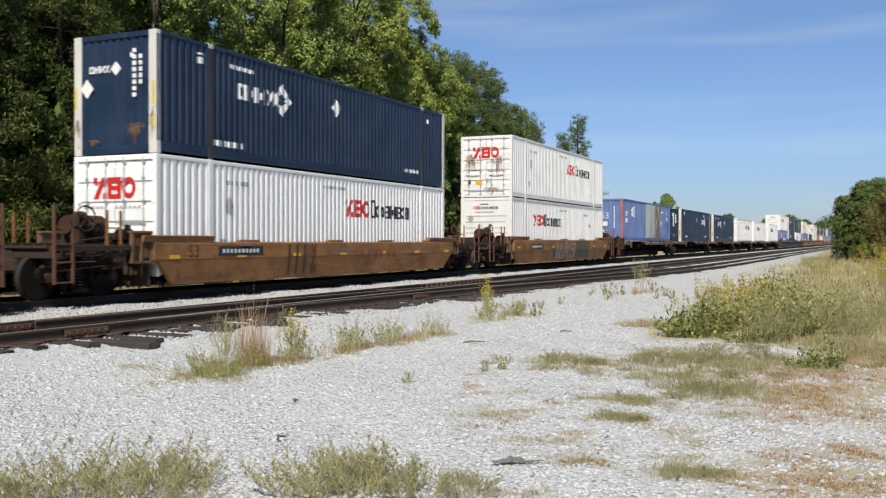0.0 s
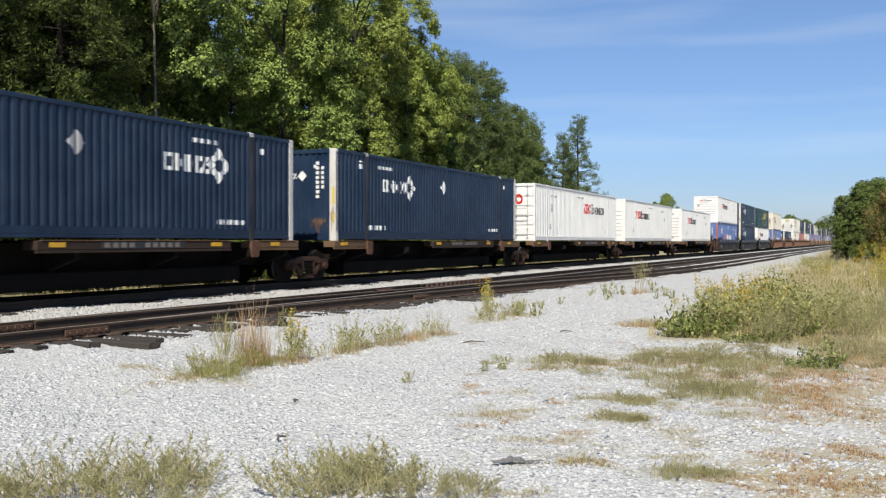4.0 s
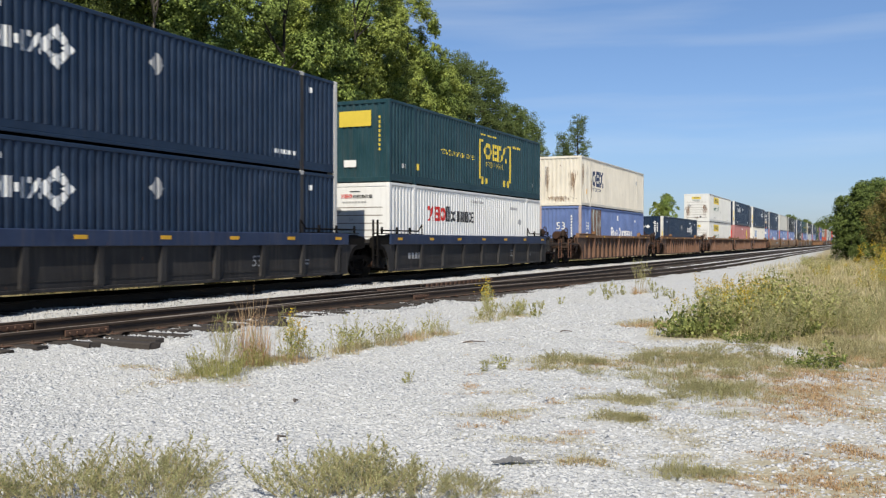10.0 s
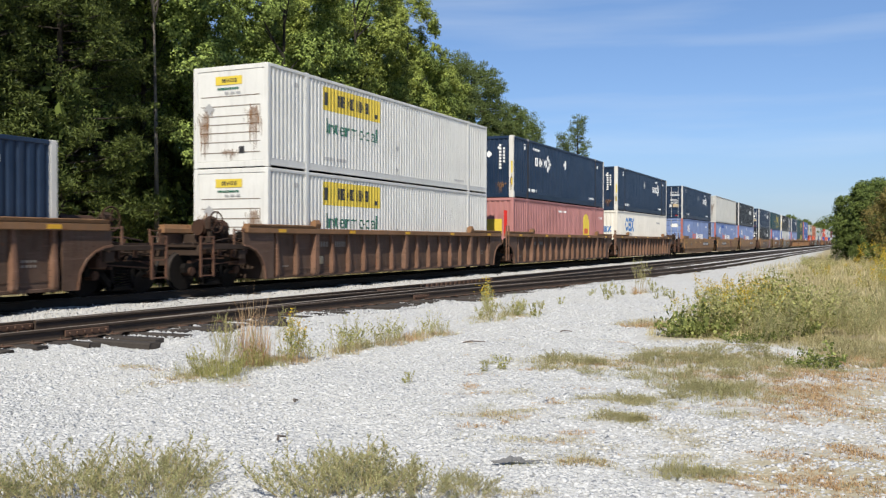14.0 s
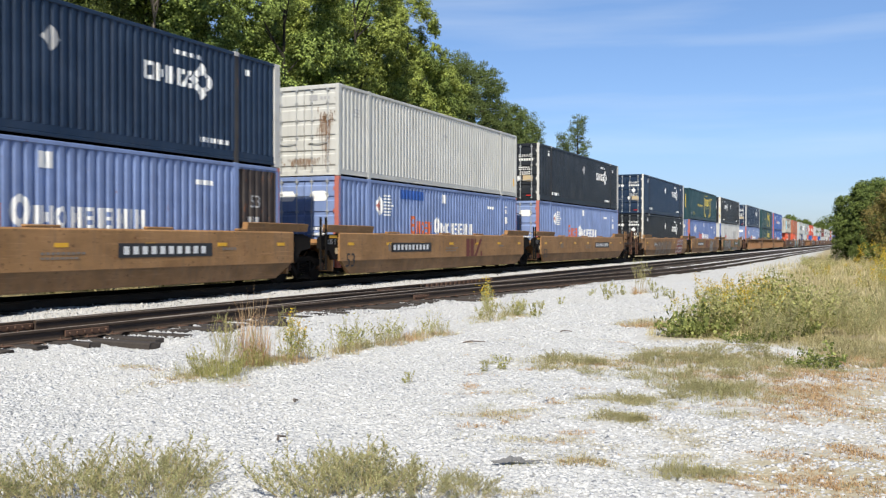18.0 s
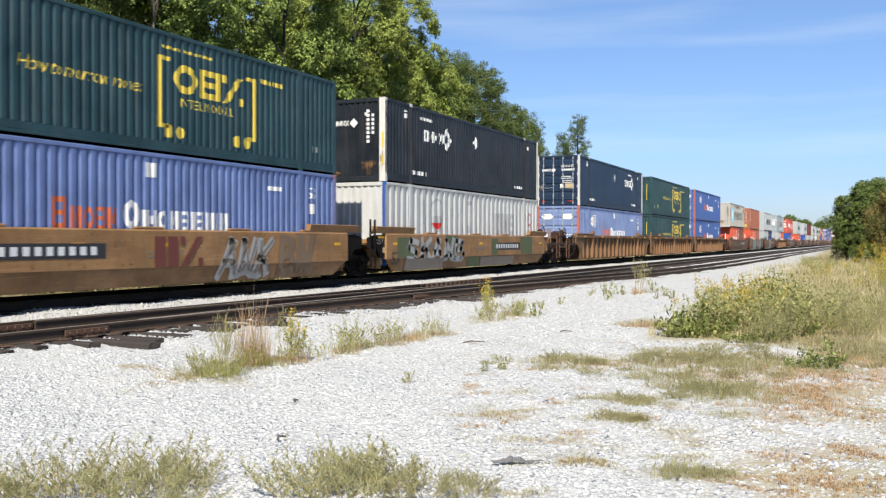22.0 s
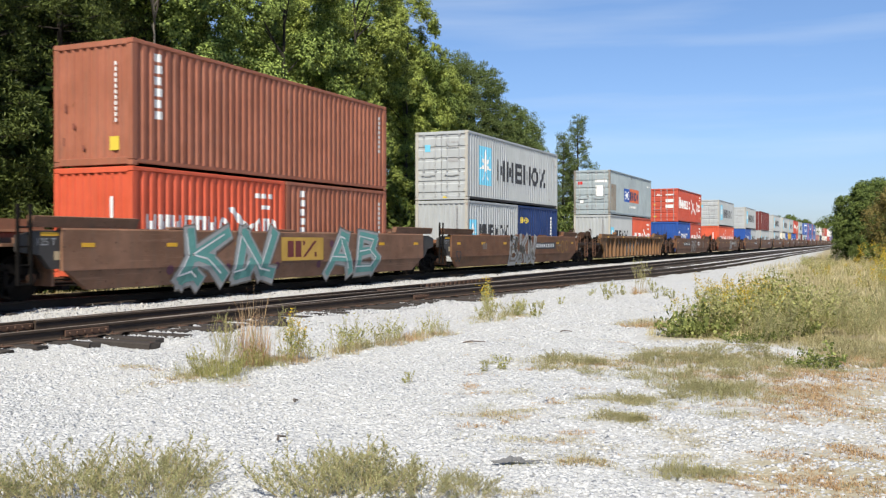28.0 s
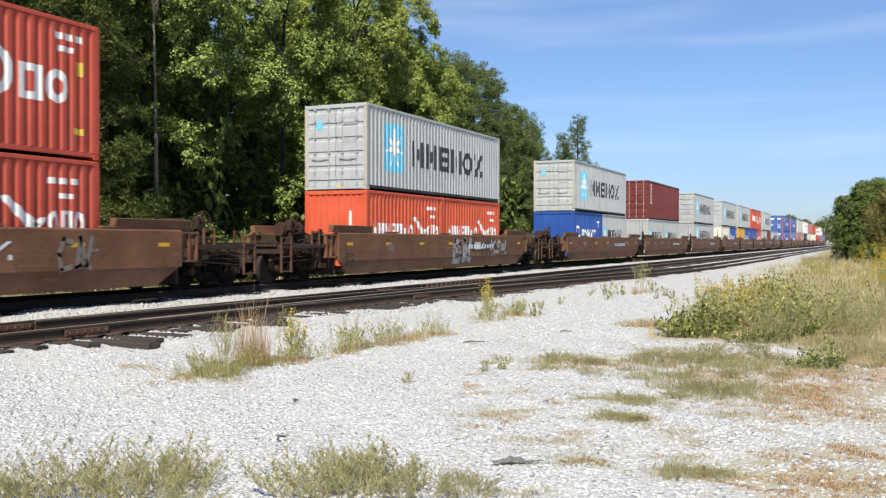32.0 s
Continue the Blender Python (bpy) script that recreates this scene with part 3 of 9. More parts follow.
def umax(colour, end, far_word, lite=False, patch=False):
    words = 10.75 if far_word else 3.1
    z = 1.72
    sym = words + 2.05
    w = blocks(words, z - 0.03, 1.72, 0.42, "unnw", 0.1)
    petals = []
    for dx, dz in ((0, 0.3), (0.3, 0), (0, -0.3), (-0.3, 0)):
        petals.append(diamond(sym + dx, z + 0.2 + dz, 0.34, 0.34))
    petals += [diamond(sym + dx, z + 0.2 + dz, 0.22, 0.22) for dx in (-0.17, 0.17) for dz in (-0.17, 0.17)]
    small = bars(2.75 if not far_word else 11.75, 2.44, 1.1, 0.11, 9) + bars(2.1, 0.37, 1.25, 0.15, 9) + bars(12.7, 0.42, 1.2, 0.12, 9)
    small += [rect(1.5, 2.36, 0.22, 0.16), rect(1.48, 2.58, 0.26, 0.05), rect(14.55, 2.36, 0.2, 0.16)]
    marks = [("umax%d" % far_word, M_WHITE, w + petals + small), ("dia", M_WHITE if not patch else M_GREY, [diamond(8.1, 2.08, 0.52, 0.55)])]
    if end == "door":
        em = [("ud", M_WHITE, blocks(0.33, 2.0, 0.55, 0.14, "unnw", 0.1) + [diamond(1.02, 2.07, 0.28, 0.28)] + blocks(1.5, 2.22, 0.75, 0.13, "unwu", 0.25) + bars(1.5, 2.02, 0.8, 0.12, 6, 0.25)
               + bars(1.55, 1.42, 0.6, 0.05, 5) + bars(1.55, 1.32, 0.6, 0.05, 5) + [rect(1.42, 1.0, 0.2, 0.26)] + (bars(1.5, 1.56, 0.75, 0.05, 7) + bars(1.5, 1.66, 0.6, 0.05, 5) if patch else [diamond(1.85, 1.72, 0.34, 0.38)])),
              ("udp", M_DIRT, [rect(0.25, 0.95, 0.16, 0.24)]),
              ("udc", M_TAN, [rect(1.72, 0.98, 0.52, 0.3)]), ("udr", M_RED, [rect(0.3, 0.24, 0.25, 0.05), rect(1.9, 0.24, 0.25, 0.05)])]
        label = "dark navy corrugated container with locking-rod doors and white marks"
    else:
        em = [("un", M_WHITE, blocks(0.5, 1.98, 0.66, 0.17, "unnw", 0.1) + [diamond(1.34, 2.06, 0.34, 0.34)] + bars(1.78, 2.3, 0.14, 0.1, 1)
               + [rect(1.85, 1.35 + i * 0.15, 0.12, 0.1) for i in range(8)] + [rect(2.05, 1.65 + i * 0.15, 0.1, 0.1) for i in range(5)]),
              ("und", M_TAN if patch else M_WHITE, [diamond(0.42, 1.62, 0.42, 0.48)]),
              ("uny", M_YELLOW, [rect(0.03, 1.15, 0.07, 0.5), rect(2.46, 1.15, 0.08, 0.55), rect(2.46, 0.6, 0.08, 0.3)]),
              ("uns", RUST_STAIN, [rect(0.4, 0.2, 0.45, 0.6), rect(1.65, 0.2, 0.5, 0.85)] if patch else [rect(1.6, 0.2, 0.7, 0.55), rect(0.4, 0.2, 0.5, 0.2)]), ("unp", RUST_STAIN, [rect(0.02, 0.02, 0.2, 0.9), rect(2.37, 0.02, 0.2, 1.1)])]
        label = "dark navy corrugated steel container with white corner posts and white marks"
    return container(53, colour, label, end=end, post=POST_PALE if end == "door" and patch else POST_WHITE, rail=0.3, pitch=0.235, marks=marks, end_marks=em, post_w=0.15, end_post=0.13 if end == "door" else 0.24, mid_mat=SOOT_SHADE, far_post=0.12 if end == "door" else 0.04)


def stain_material():
    """Rust runs: brown film, broken into streaks, clear between them."""
    m, nt, b = shader("rust_stain", 0.8)
    v = coords(nt, (9, 9, 0.7))
    n = noise_tex(nt, v, 1.6, 5, 0.65)
    n2 = noise_tex(nt, coords(nt, (1, 1, 1)), 6.0, 5, 0.65)
    nt.links.new(mixed(nt, n2, (0.11, 0.052, 0.024), (0.30, 0.16, 0.07)), b.inputs["Base Color"])
    k = mixed(nt, 1.0, ramp(nt, n, [(0.24, 0.18), (0.62, 0.8)]), ramp(nt, n2, [(0.28, 0.4), (0.55, 1.0)]), "MULTIPLY")
    clear = nt.nodes.new("ShaderNodeBsdfTransparent")
    mx = nt.nodes.new("ShaderNodeMixShader")
    nt.links.new(k, mx.inputs[0])
    nt.links.new(clear.outputs[0], mx.inputs[1])
    nt.links.new(b.outputs[0], mx.inputs[2])
    nt.links.new(mx.outputs[0], nt.nodes["Material Output"].inputs[0])
    return m


RUST_STAIN = stain_material()


def white_box(end, mat=WHITE, stained=False):
    far_word = end == "door"
    a = 8.65 if far_word else 3.15
    z = 1.62
    marks = [("xr%d" % far_word, M_RED, blocks(a, z, 1.62, 0.56, "wbo", 0.08)),
             ("xk%d" % far_word, M_BLACK, blocks(a + 1.64, z, 0.34, 0.6, "u", 0.1) + blocks(a + 2.0, z, 2.5, 0.44, "oobinibob"[:9], 0.14)),
             ("xs%d" % far_word, M_GREY, bars(11.9 if not far_word else 2.6, 2.3, 1.0, 0.12, 5) + bars(7.3, 2.45, 1.4, 0.1, 8) + [rect(2.4, 0.62, 0.16, 0.28), rect(13.4, 0.5, 0.14, 0.2)]
              + [diamond(13.2 if not far_word else 2.75, 1.75, 0.4, 0.5)])]
    if far_word:
        em = [("xdr", M_RED, blocks(0.62, 1.85, 1.35, 0.52, "wbo", 0.06)), ("xdk", M_GREY, bars(0.3, 1.62, 0.8, 0.06, 6) + bars(1.3, 1.62, 0.85, 0.06, 6) + bars(0.35, 1.3, 0.75, 0.05, 8) + bars(1.4, 1.25, 0.75, 0.09, 7) + bars(0.4, 0.3, 1.8, 0.05, 12)),
              ("xdy", M_ORANGE if not stained else REFLECT, [rect(0.75, 0.62, 0.35, 0.22)]), ("xdd", M_BLACK, [rect(0.36, 0.64, 0.16, 0.18)]), ("xd53", M_GREY, letters("53", 1.3, 0.68, 0.2))]
    else:
        em = [("xnr", M_RED, blocks(0.62, 2.36, 0.48, 0.14, "wbo", 0.1)), ("xnk", M_BLACK, blocks(1.12, 2.36, 0.8, 0.12, "iobuinwib", 0.22) + [rect(1.0, 2.58, 0.4, 0.035)]),
              ("xng", M_GREY, bars(0.7, 2.2, 1.0, 0.05, 8) + bars(0.95, 0.32, 0.5, 0.06, 5) + [diamond(0.5, 1.92, 0.36, 0.3)] + letters("53", 0.95, 1.55, 0.12))]
    if stained:
        rs = [rect(0.15, 0.75, 0.7, 1.35), rect(0.95, 0.2, 1.3, 0.3)] + ([rect(1.6, 0.9, 0.6, 1.1)] if far_word else [])
        em.append(("xrs", RUST_STAIN, rs))
    return container(53, mat, "white corrugated container with a red and black word mark", end=end, rail=0.24, pitch=0.235, marks=marks, end_marks=em, post_w=0.12, end_post=0.13)


def pacer(end="door", mat=BLUE, patch=None, white_word=False, deep_patch=False, tail=False):
    z = 1.10
    word = M_WHITE if white_word else M_ORANGE
    a = 5.05 if not white_word else 6.9
    stripes = [rect(2.95, 1.72 + i * 0.11, 0.75 - 0.07 * abs(i - 3), 0.055) for i in range(7)]
    marks = [("pa%d" % white_word, word, blocks(a, z, 0.46, 0.66, "b", 0.1) + blocks(a + 0.5, z, 1.4, 0.48, "nobn", 0.16)), ("pt%d" % white_word, M_WHITE, blocks(a + 2.05, z, 0.5, 0.68, "o", 0.1) + blocks(a + 2.6, z, 3.2, 0.46, "inonbibnin", 0.2)),
             ("pg", M_WHITE, [diamond(2.72, 2.05, 0.66, 0.8)] + stripes + [rect(7.75, 2.32, 0.36, 0.34), rect(12.6, 2.25, 0.6, 0.12)] + letters("53", 14.6, 2.1, 0.34) + [rect(14.62, 1.65, 0.38, 0.3)]),
             ("pd", RED_POST, [diamond(2.66, 2.05, 0.3, 0.36)])]
    if white_word:
        marks[2] = ("pg2", M_WHITE, letters("53", 1.05, 1.55, 0.42) + [rect(1.0, 1.02, 0.5, 0.36), rect(8.3, 2.2, 0.36, 0.34), rect(13.2, 2.2, 0.5, 0.14)])
        marks.pop()
    if patch and not white_word:           # most of the word lies under the patches
        marks[0] = ("pq", word, [rect(6.75, z, 0.18, 0.62)])
        marks[1] = ("pr", M_WHITE, blocks(12.45, z + 0.1, 0.5, 0.5, "n", 0.1) + letters("53", 0.85, 1.75, 0.32) + [rect(0.85, 1.3, 0.42, 0.3)])
        marks.append(("ps", SOOT_SHADE, [rect(13.75, 0.95, 0.22, 0.5), rect(14.55, 1.25, 0.3, 0.4), rect(15.2, 0.7, 0.2, 0.7), rect(14.2, 0.4, 0.5, 0.12)]))
    if patch:
        for i, (pa, pb, pm) in enumerate(patch):
            marks.append(("pp%d" % i + str(pa), pm, [rect(pa, 0.26, pb - pa, 2.52)]))
    if tail:
        marks.append(("ptl", paint("sooty_rust_paint", (0.035, 0.026, 0.024), 0.7, 0.5, 0.4, 0.4), [rect(14.25, 0.26, 1.7, 2.5)]))
        marks.append(("ptk", M_GREY, letters("53", 14.75, 1.75, 0.34) + bars(14.7, 1.3, 0.5, 0.2, 3)))
    if deep_patch:
        marks.append(("pdp", BLUE_ROYAL, [rect(4.2, 2.36, 1.9, 0.32)]))
    if end == "door":
        em = [("pe", M_WHITE, [[(0.28, 2.28), (0.42, 2.12), (0.86, 2.12), (1.0, 2.28), (0.86, 2.44), (0.42, 2.44)], [(1.5, 2.28), (1.64, 2.12), (2.08, 2.12), (2.22, 2.28), (2.08, 2.44), (1.64, 2.44)]]
               + bars(1.6, 1.2, 0.6, 0.09, 5) + bars(1.6, 1.02, 0.6, 0.09, 5) + [rect(0.4, 1.0, 0.32, 0.3), rect(1.7, 0.6, 0.3, 0.25)])]
    else:
        em = [("pn", M_WHITE, letters("53", 1.05, 1.55, 0.42) + [rect(1.02, 1.05, 0.5, 0.3), rect(1.02, 0.6, 0.42, 0.2)] + [rect(1.95, 0.9 + i * 0.17, 0.09, 0.12) for i in range(9)])]
    label = "blue corrugated container with faded red corner posts"
    if patch:
        label += " and bare rusty patches"
    return container(53, mat, label, end=end, post=POST_PINK if white_word else RED_POST, rail=0.26, pitch=0.27, marks=marks, end_marks=em, post_w=0.13, end_post=0.17)


def csx_green(lite_mark=False, mat=GREEN):
    z = 1.35
    y = [[(px + (pz - z) * 0.25, pz) for px, pz in t] for t in letters("How tomorrow moves", 4.2, z, 0.3, 0.86)] + blocks(8.75, 1.5, 2.75, 0.72, "obw", 0.08) + letters("INTERMODAL", 8.9, 1.18, 0.22, 1.08)
    for x in (8.2, 11.9):
        y += [rect(x, 0.62, 0.1, 1.7)]
    y += [rect(8.3, 2.22, 0.3, 0.1), rect(11.6, 2.22, 0.3, 0.1), rect(8.3, 0.62, 0.25, 0.1), rect(11.65, 0.62, 0.25, 0.1)]
    for x in (8.55, 8.95, 11.2, 11.6):
        y += disc(x, 0.55, 0.16, 0.16, 10)
    y += bars(8.3, 2.5, 1.9, 0.07, 10) + bars(12.2, 2.25, 1.1, 0.12, 6) + [rect(2.1, 0.55, 0.24, 0.24)]
    marks = [("cg", M_YELLOW, y), ("cgw", M_GREY, bars(1.0, 0.55, 0.35, 0.16, 2) + bars(14.8, 0.6, 0.35, 0.16, 2))]
    em = [("cge", M_YELLOW, [rect(0.25, 2.05, 0.08, 0.08)] + [rect(0.3, 0.7 + 0.16 * i, 0.09, 0.11) for i in range(9)] + [rect(2.15, 1.1 + 0.16 * i, 0.07, 0.1) for i in range(8)]),
          ("cgp", M_WHITE if not lite_mark else M_YELLOW, [rect(0.55, 1.98, 1.3, 0.55)]), ("cgq", M_WHITE, [rect(0.75, 0.55, 0.5, 0.25)])]
    return container(53, mat, "dark green corrugated steel container with yellow marks and brackets", end="nose_v", rail=0.3, pitch=0.26, marks=marks, end_marks=em, post_w=0.12, end_post=0.14)


def csx_cream():
    marks = [("cc", M_NAVY, blocks(2.35, 1.25, 2.55, 0.95, "obw", 0.08) + letters("INTERMODAL", 2.45, 0.95, 0.22, 1.0)), ("ccn", M_GREY, letters("53", 1.0, 1.85, 0.36) + bars(13.6, 1.9, 0.5, 0.3, 3)),
             ("ccy", REFLECT, [rect(1.0, 0.72, 0.22, 0.3)]), ("ccr", RUST_STAIN, [rect(0.13, 0.2, 0.5, 2.3), rect(1.9, 0.2, 0.5, 1.6)])]
    em = [("ccr", RUST_STAIN, [rect(1.75, 0.2, 0.6, 1.9), rect(0.2, 0.2, 2.1, 0.4), rect(0.35, 0.2, 0.3, 2.2)]), ("ccg", M_GREY, [rect(0.4, 1.3 + 0.18 * i, 0.07, 0.12) for i in range(6)])]
    return container(53, CREAM, "cream corrugated steel container with navy block marks and rust runs", end="nose_v", rail=0.2, pitch=0.27, marks=marks, end_marks=em)


def csx_blue():
    marks = [("cb", M_BLUE, blocks(2.25, 1.55, 2.55, 0.92, "obw", 0.08)), ("cbt", M_NAVY, letters("INTERMODAL", 2.4, 1.25, 0.2, 1.0)), ("cbg", M_GREY, bars(12.4, 2.2, 1.2, 0.13, 5))]
    em = [("cbe", M_BLUE, blocks(1.3, 1.5, 0.9, 0.35, "bbw", 0.1))]
    return container(53, paint("warm_white_paint", (0.72, 0.69, 0.62), 0.5, 0.2, 0.02, 0.1), "off-white corrugated steel container with blue block marks", end="nose_v", rail=0.2, pitch=0.26, marks=marks, end_marks=em)


def hunt():
    marks = [("jy", M_YELLOW, [rect(2.85, 1.95, 3.65, 0.72)]), ("jk", M_BLACK, blocks(3.75, 2.14, 2.0, 0.36, "iibnunnb", 0.25) + [rect(3.0, 2.1, 0.14, 0.4), rect(6.1, 2.05, 0.2, 0.14)]), ("jg", M_GREEN, letters("Intermodal", 2.98, 1.25, 0.46, 1.15)),
             ("js", M_GREY, bars(3.0, 0.42, 1.3, 0.1, 8) + bars(12.8, 0.35, 0.9, 0.08, 5) + [diamond(7.75, 1.2, 0.22, 0.4), diamond(7.75, 0.45, 0.2, 0.3), rect(1.3, 2.4, 0.18, 0.14)])]
    em = [("jey", M_YELLOW, [rect(0.78, 2.36, 0.92, 0.24)]), ("jek", M_BLACK, blocks(1.0, 2.42, 0.55, 0.11, "ibnub", 0.25)), ("jeg", M_GREEN, bars(0.85, 2.22, 0.75, 0.06, 9, 0.2)), ("jeb", M_GREY, bars(1.1, 2.1, 0.6, 0.06, 3) + [diamond(0.55, 1.68, 0.4, 0.36)]),
          ("jer", RUST_STAIN, [rect(0.05, 0.25, 0.7, 1.45), rect(1.75, 0.25, 0.75, 1.55), rect(0.8, 0.2, 0.9, 0.35)]), ("jed", M_BLACK, [rect(1.6, 0.42, 0.18, 0.18)])]
    return container(53, paint("chalky_white_paint", (0.66, 0.655, 0.62), 0.5, 0.2, 0.0, 0.1), "white corrugated container with yellow panel and green lettering", end="nose_h", rail=0.26, pitch=0.2, marks=marks, end_marks=em, post_w=0.12)


def shield():
    """The white container with a roundel and blue blocks."""
    marks = [("sr", M_RED, [[(4.28 + 0.38 * math.cos(q), 1.55 + 0.38 * math.sin(q)) for q in [math.pi * (1 + i / 8) for i in range(9)]]]), ("so", M_GREY, ring(4.28, 1.85, 0.62, 0.66, 0.86, 20)), ("sb", M_GREY, [rect(3.92, 1.56, 0.3, 0.26), rect(4.36, 1.56, 0.3, 0.26)] + blocks(10.4, 1.15, 3.0, 0.95, "unbi", 0.2)),
             ("sg", M_GREY, [diamond(6.3, 1.95, 0.25, 0.3), diamond(7.4, 1.35, 0.3, 0.34), rect(7.3, 2.35, 0.4, 0.16)] + [rect(3.0, 1.5 + 0.16 * i, 0.1, 0.1) for i in range(6)]), ("sp", M_PINK, ring(14.9, 1.9, 0.3, 0.34, 0.75, 10) + [rect(14.8, 1.0, 0.08, 0.6), rect(15.05, 0.9, 0.06, 0.7)])]
    return container(53, DULL_WHITE, "dull white corrugated container with roundel and blue blocks", end="nose_v", post=BLUE_ROYAL, rail=0.2, pitch=0.5, marks=marks, post_w=0.12, end_post=0.12)


def maersk(feet=40, high=2.9, end="door", mat=SEA_GREY, post=None, worn=False, low=False):
    L = FEET[feet]
    k = L / 12.19
    s0, w0, w1 = (1.22, 3.4, 10.4) if feet >= 40 else (0.25, 1.35, 4.9)
    if feet >= 40:
        s0, w0, w1 = s0 * k, w0 * k, w1 * k
    zs, zh, zw, wh = (0.7, 1.68, 1.0, 0.95) if feet >= 40 else (0.85, 0.95, 1.0, 0.62)
    side = 1.6 * k if feet >= 40 else 0.75
    marks = [("msq", M_SKY, [rect(s0, zs, side, zh)]), ("mst", M_WHITE, star(s0 + side / 2, zs + zh / 2, side * 0.46, 7, 0.3)), ("mw", M_BLACK, blocks(w0, zw, w1 - w0, wh, "nnbnow", 0.16)), ("mt", M_GREY, bars(L - 1.0, high - 0.45, 0.6, 0.1, 4) + [rect(L - 0.55, high - 0.9, 0.1, 0.4)])]
    em = [("msk", M_SKY, [rect(0.45, high - 0.85, 0.26, 0.3)]), ("mb", M_GREY, bars(1.4, high - 0.5, 0.65, 0.08, 5) + bars(1.45, high - 0.7, 0.6, 0.06, 5) + [rect(1.5, high - 1.3, 0.5, 0.16)]), ("my", M_YELLOW, [rect(1.3, 0.08, 0.2, 0.08)])]
    if end != "door":
        em = [("mn", M_GREY, [rect(1.9, 0.8 + 0.16 * i, 0.08, 0.11) for i in range(10)])]
    if worn:
        marks.append(("mr", RUST_STAIN, [rect(0.05, 0.16, 0.5, 2.5), rect(L - 0.7, 0.16, 0.5, 2.4), rect(L - 2.0, 1.2, 1.2, 1.4), rect(2.4, 2.3, L - 5, 0.4)]))
        em.append(("mer", RUST_STAIN, [rect(0.15, 0.2, 0.3, 2.2), rect(2.0, 0.2, 0.3, 2.3), rect(0.4, 0.2, 1.7, 0.7)]))
    # taller upper boxes: bottom rail blackened for the shadow gap under it
    return container(feet, mat, "rusty pale grey container with blue star panel" if worn else "pale grey shipping container with blue star panel and dark block lettering", high=high, end=end, post=post or SEA_GREY_WORN, rail=0.16, pitch=0.278, marks=marks, end_marks=em, low_mat=SOOT_SHADE if feet >= 40 and high > 2.7 else None)


def boxcar_plain(feet, mat, label, high=2.59, end="nose_v", marks=(), end_marks=(), post=None):
    return container(feet, mat, label, high=high, end=end, marks=marks, end_marks=end_marks, post=post)


def vertical_marks(high, x=0.72):
    return [("tv", M_WHITE, [rect(x + 0.03 * (i % 2), high - 0.42 - 0.27 * i, 0.24, 0.19) for i in range(6)])]


def oxide(feet, high=2.59, mat=OXIDE):
    L = FEET[feet]
    marks = vertical_marks(high) + [("tf", M_GREY, [rect(L - 0.5, high - 0.5 - 0.16 * i, 0.07, 0.1) for i in range(8)])]
    em = [("te", M_WHITE, [rect(1.9, 1.0 + 0.13 * i, 0.06, 0.09) for i in range(11)]), ("ty", M_YELLOW, [rect(1.75, 0.35, 0.28, 0.32)]), ("tk", OXIDE_DARK, [rect(0.35, 1.3, 0.06, 0.2), rect(0.6, 0.9, 0.08, 0.12), rect(0.3, 0.5, 0.05, 0.2), rect(0.9, 0.4, 0.08, 0.1)])]
    return container(feet, mat, "oxide-brown corrugated shipping container with white lettering down one end", high=high, marks=marks, end_marks=em)


def red_box(feet=40, high=2.9, end="door", mat=RED):
    L = FEET[feet]
    if feet == 40:
        marks = [("hw", M_WHITE, blocks(0.6, 1.2, 0.75, 0.98, "n", 0.12) + blocks(1.4, 1.2, 4.7, 0.74, "nnbuno", 0.16) + blocks(9.3, 1.1, 0.75, 0.95, "o", 0.12) + blocks(10.1, 1.1, 1.35, 0.72, "uo", 0.14)
                  + [[(6.3, 2.2), (6.5, 2.22), (8.0, 1.3), (7.7, 1.2)], [(6.9, 1.0), (7.2, 1.05), (8.1, 1.9), (7.7, 1.75)], [(7.6, 1.3), (8.2, 1.35), (9.2, 0.85), (8.8, 0.85)], [(6.4, 0.75), (6.9, 1.15), (7.3, 1.2), (7.0, 0.95)]]
                  + bars(11.0, 2.45, 0.8, 0.14, 3) + bars(11.1, 2.2, 0.45, 0.12, 2)), ("hy", M_YELLOW, [rect(11.6, 1.75, 0.14, 0.3), rect(11.5, 0.5, 0.25, 0.14)])]
    else:
        marks = [("h20", M_WHITE, blocks(0.45, 0.95, 3.1, 0.55, "nnnbuno", 0.16) + blocks(4.7, 0.95, 1.0, 0.55, "ouo", 0.16) + [[(3.5, 1.75), (3.7, 1.77), (4.5, 1.2), (4.2, 1.1)], [(4.1, 1.0), (4.3, 1.0), (4.7, 1.35), (4.5, 1.35)]] + bars(4.7, 2.05, 0.9, 0.13, 3) + bars(5.0, 1.75, 0.4, 0.11, 2))]
    em = [("hd", M_WHITE, [rect(1.35, high - 0.6, 0.72, 0.12), rect(1.35, high - 1.2, 0.72, 0.28), rect(1.35, high - 1.7, 0.72, 0.3), rect(0.5, high - 0.62, 0.55, 0.05), rect(0.6, high - 0.52, 0.25, 0.05)]), ("hdy", M_YELLOW, [diamond(0.4, 1.5, 0.2, 0.2), rect(0.3, 0.4, 0.25, 0.12)])] if end == "door" else [("hn", M_WHITE, [rect(1.75, 0.6, 0.1, 1.3)])]
    return container(feet, mat, "bright red shipping container with white block lettering and bird mark", high=high, end=end, marks=marks, end_marks=em)


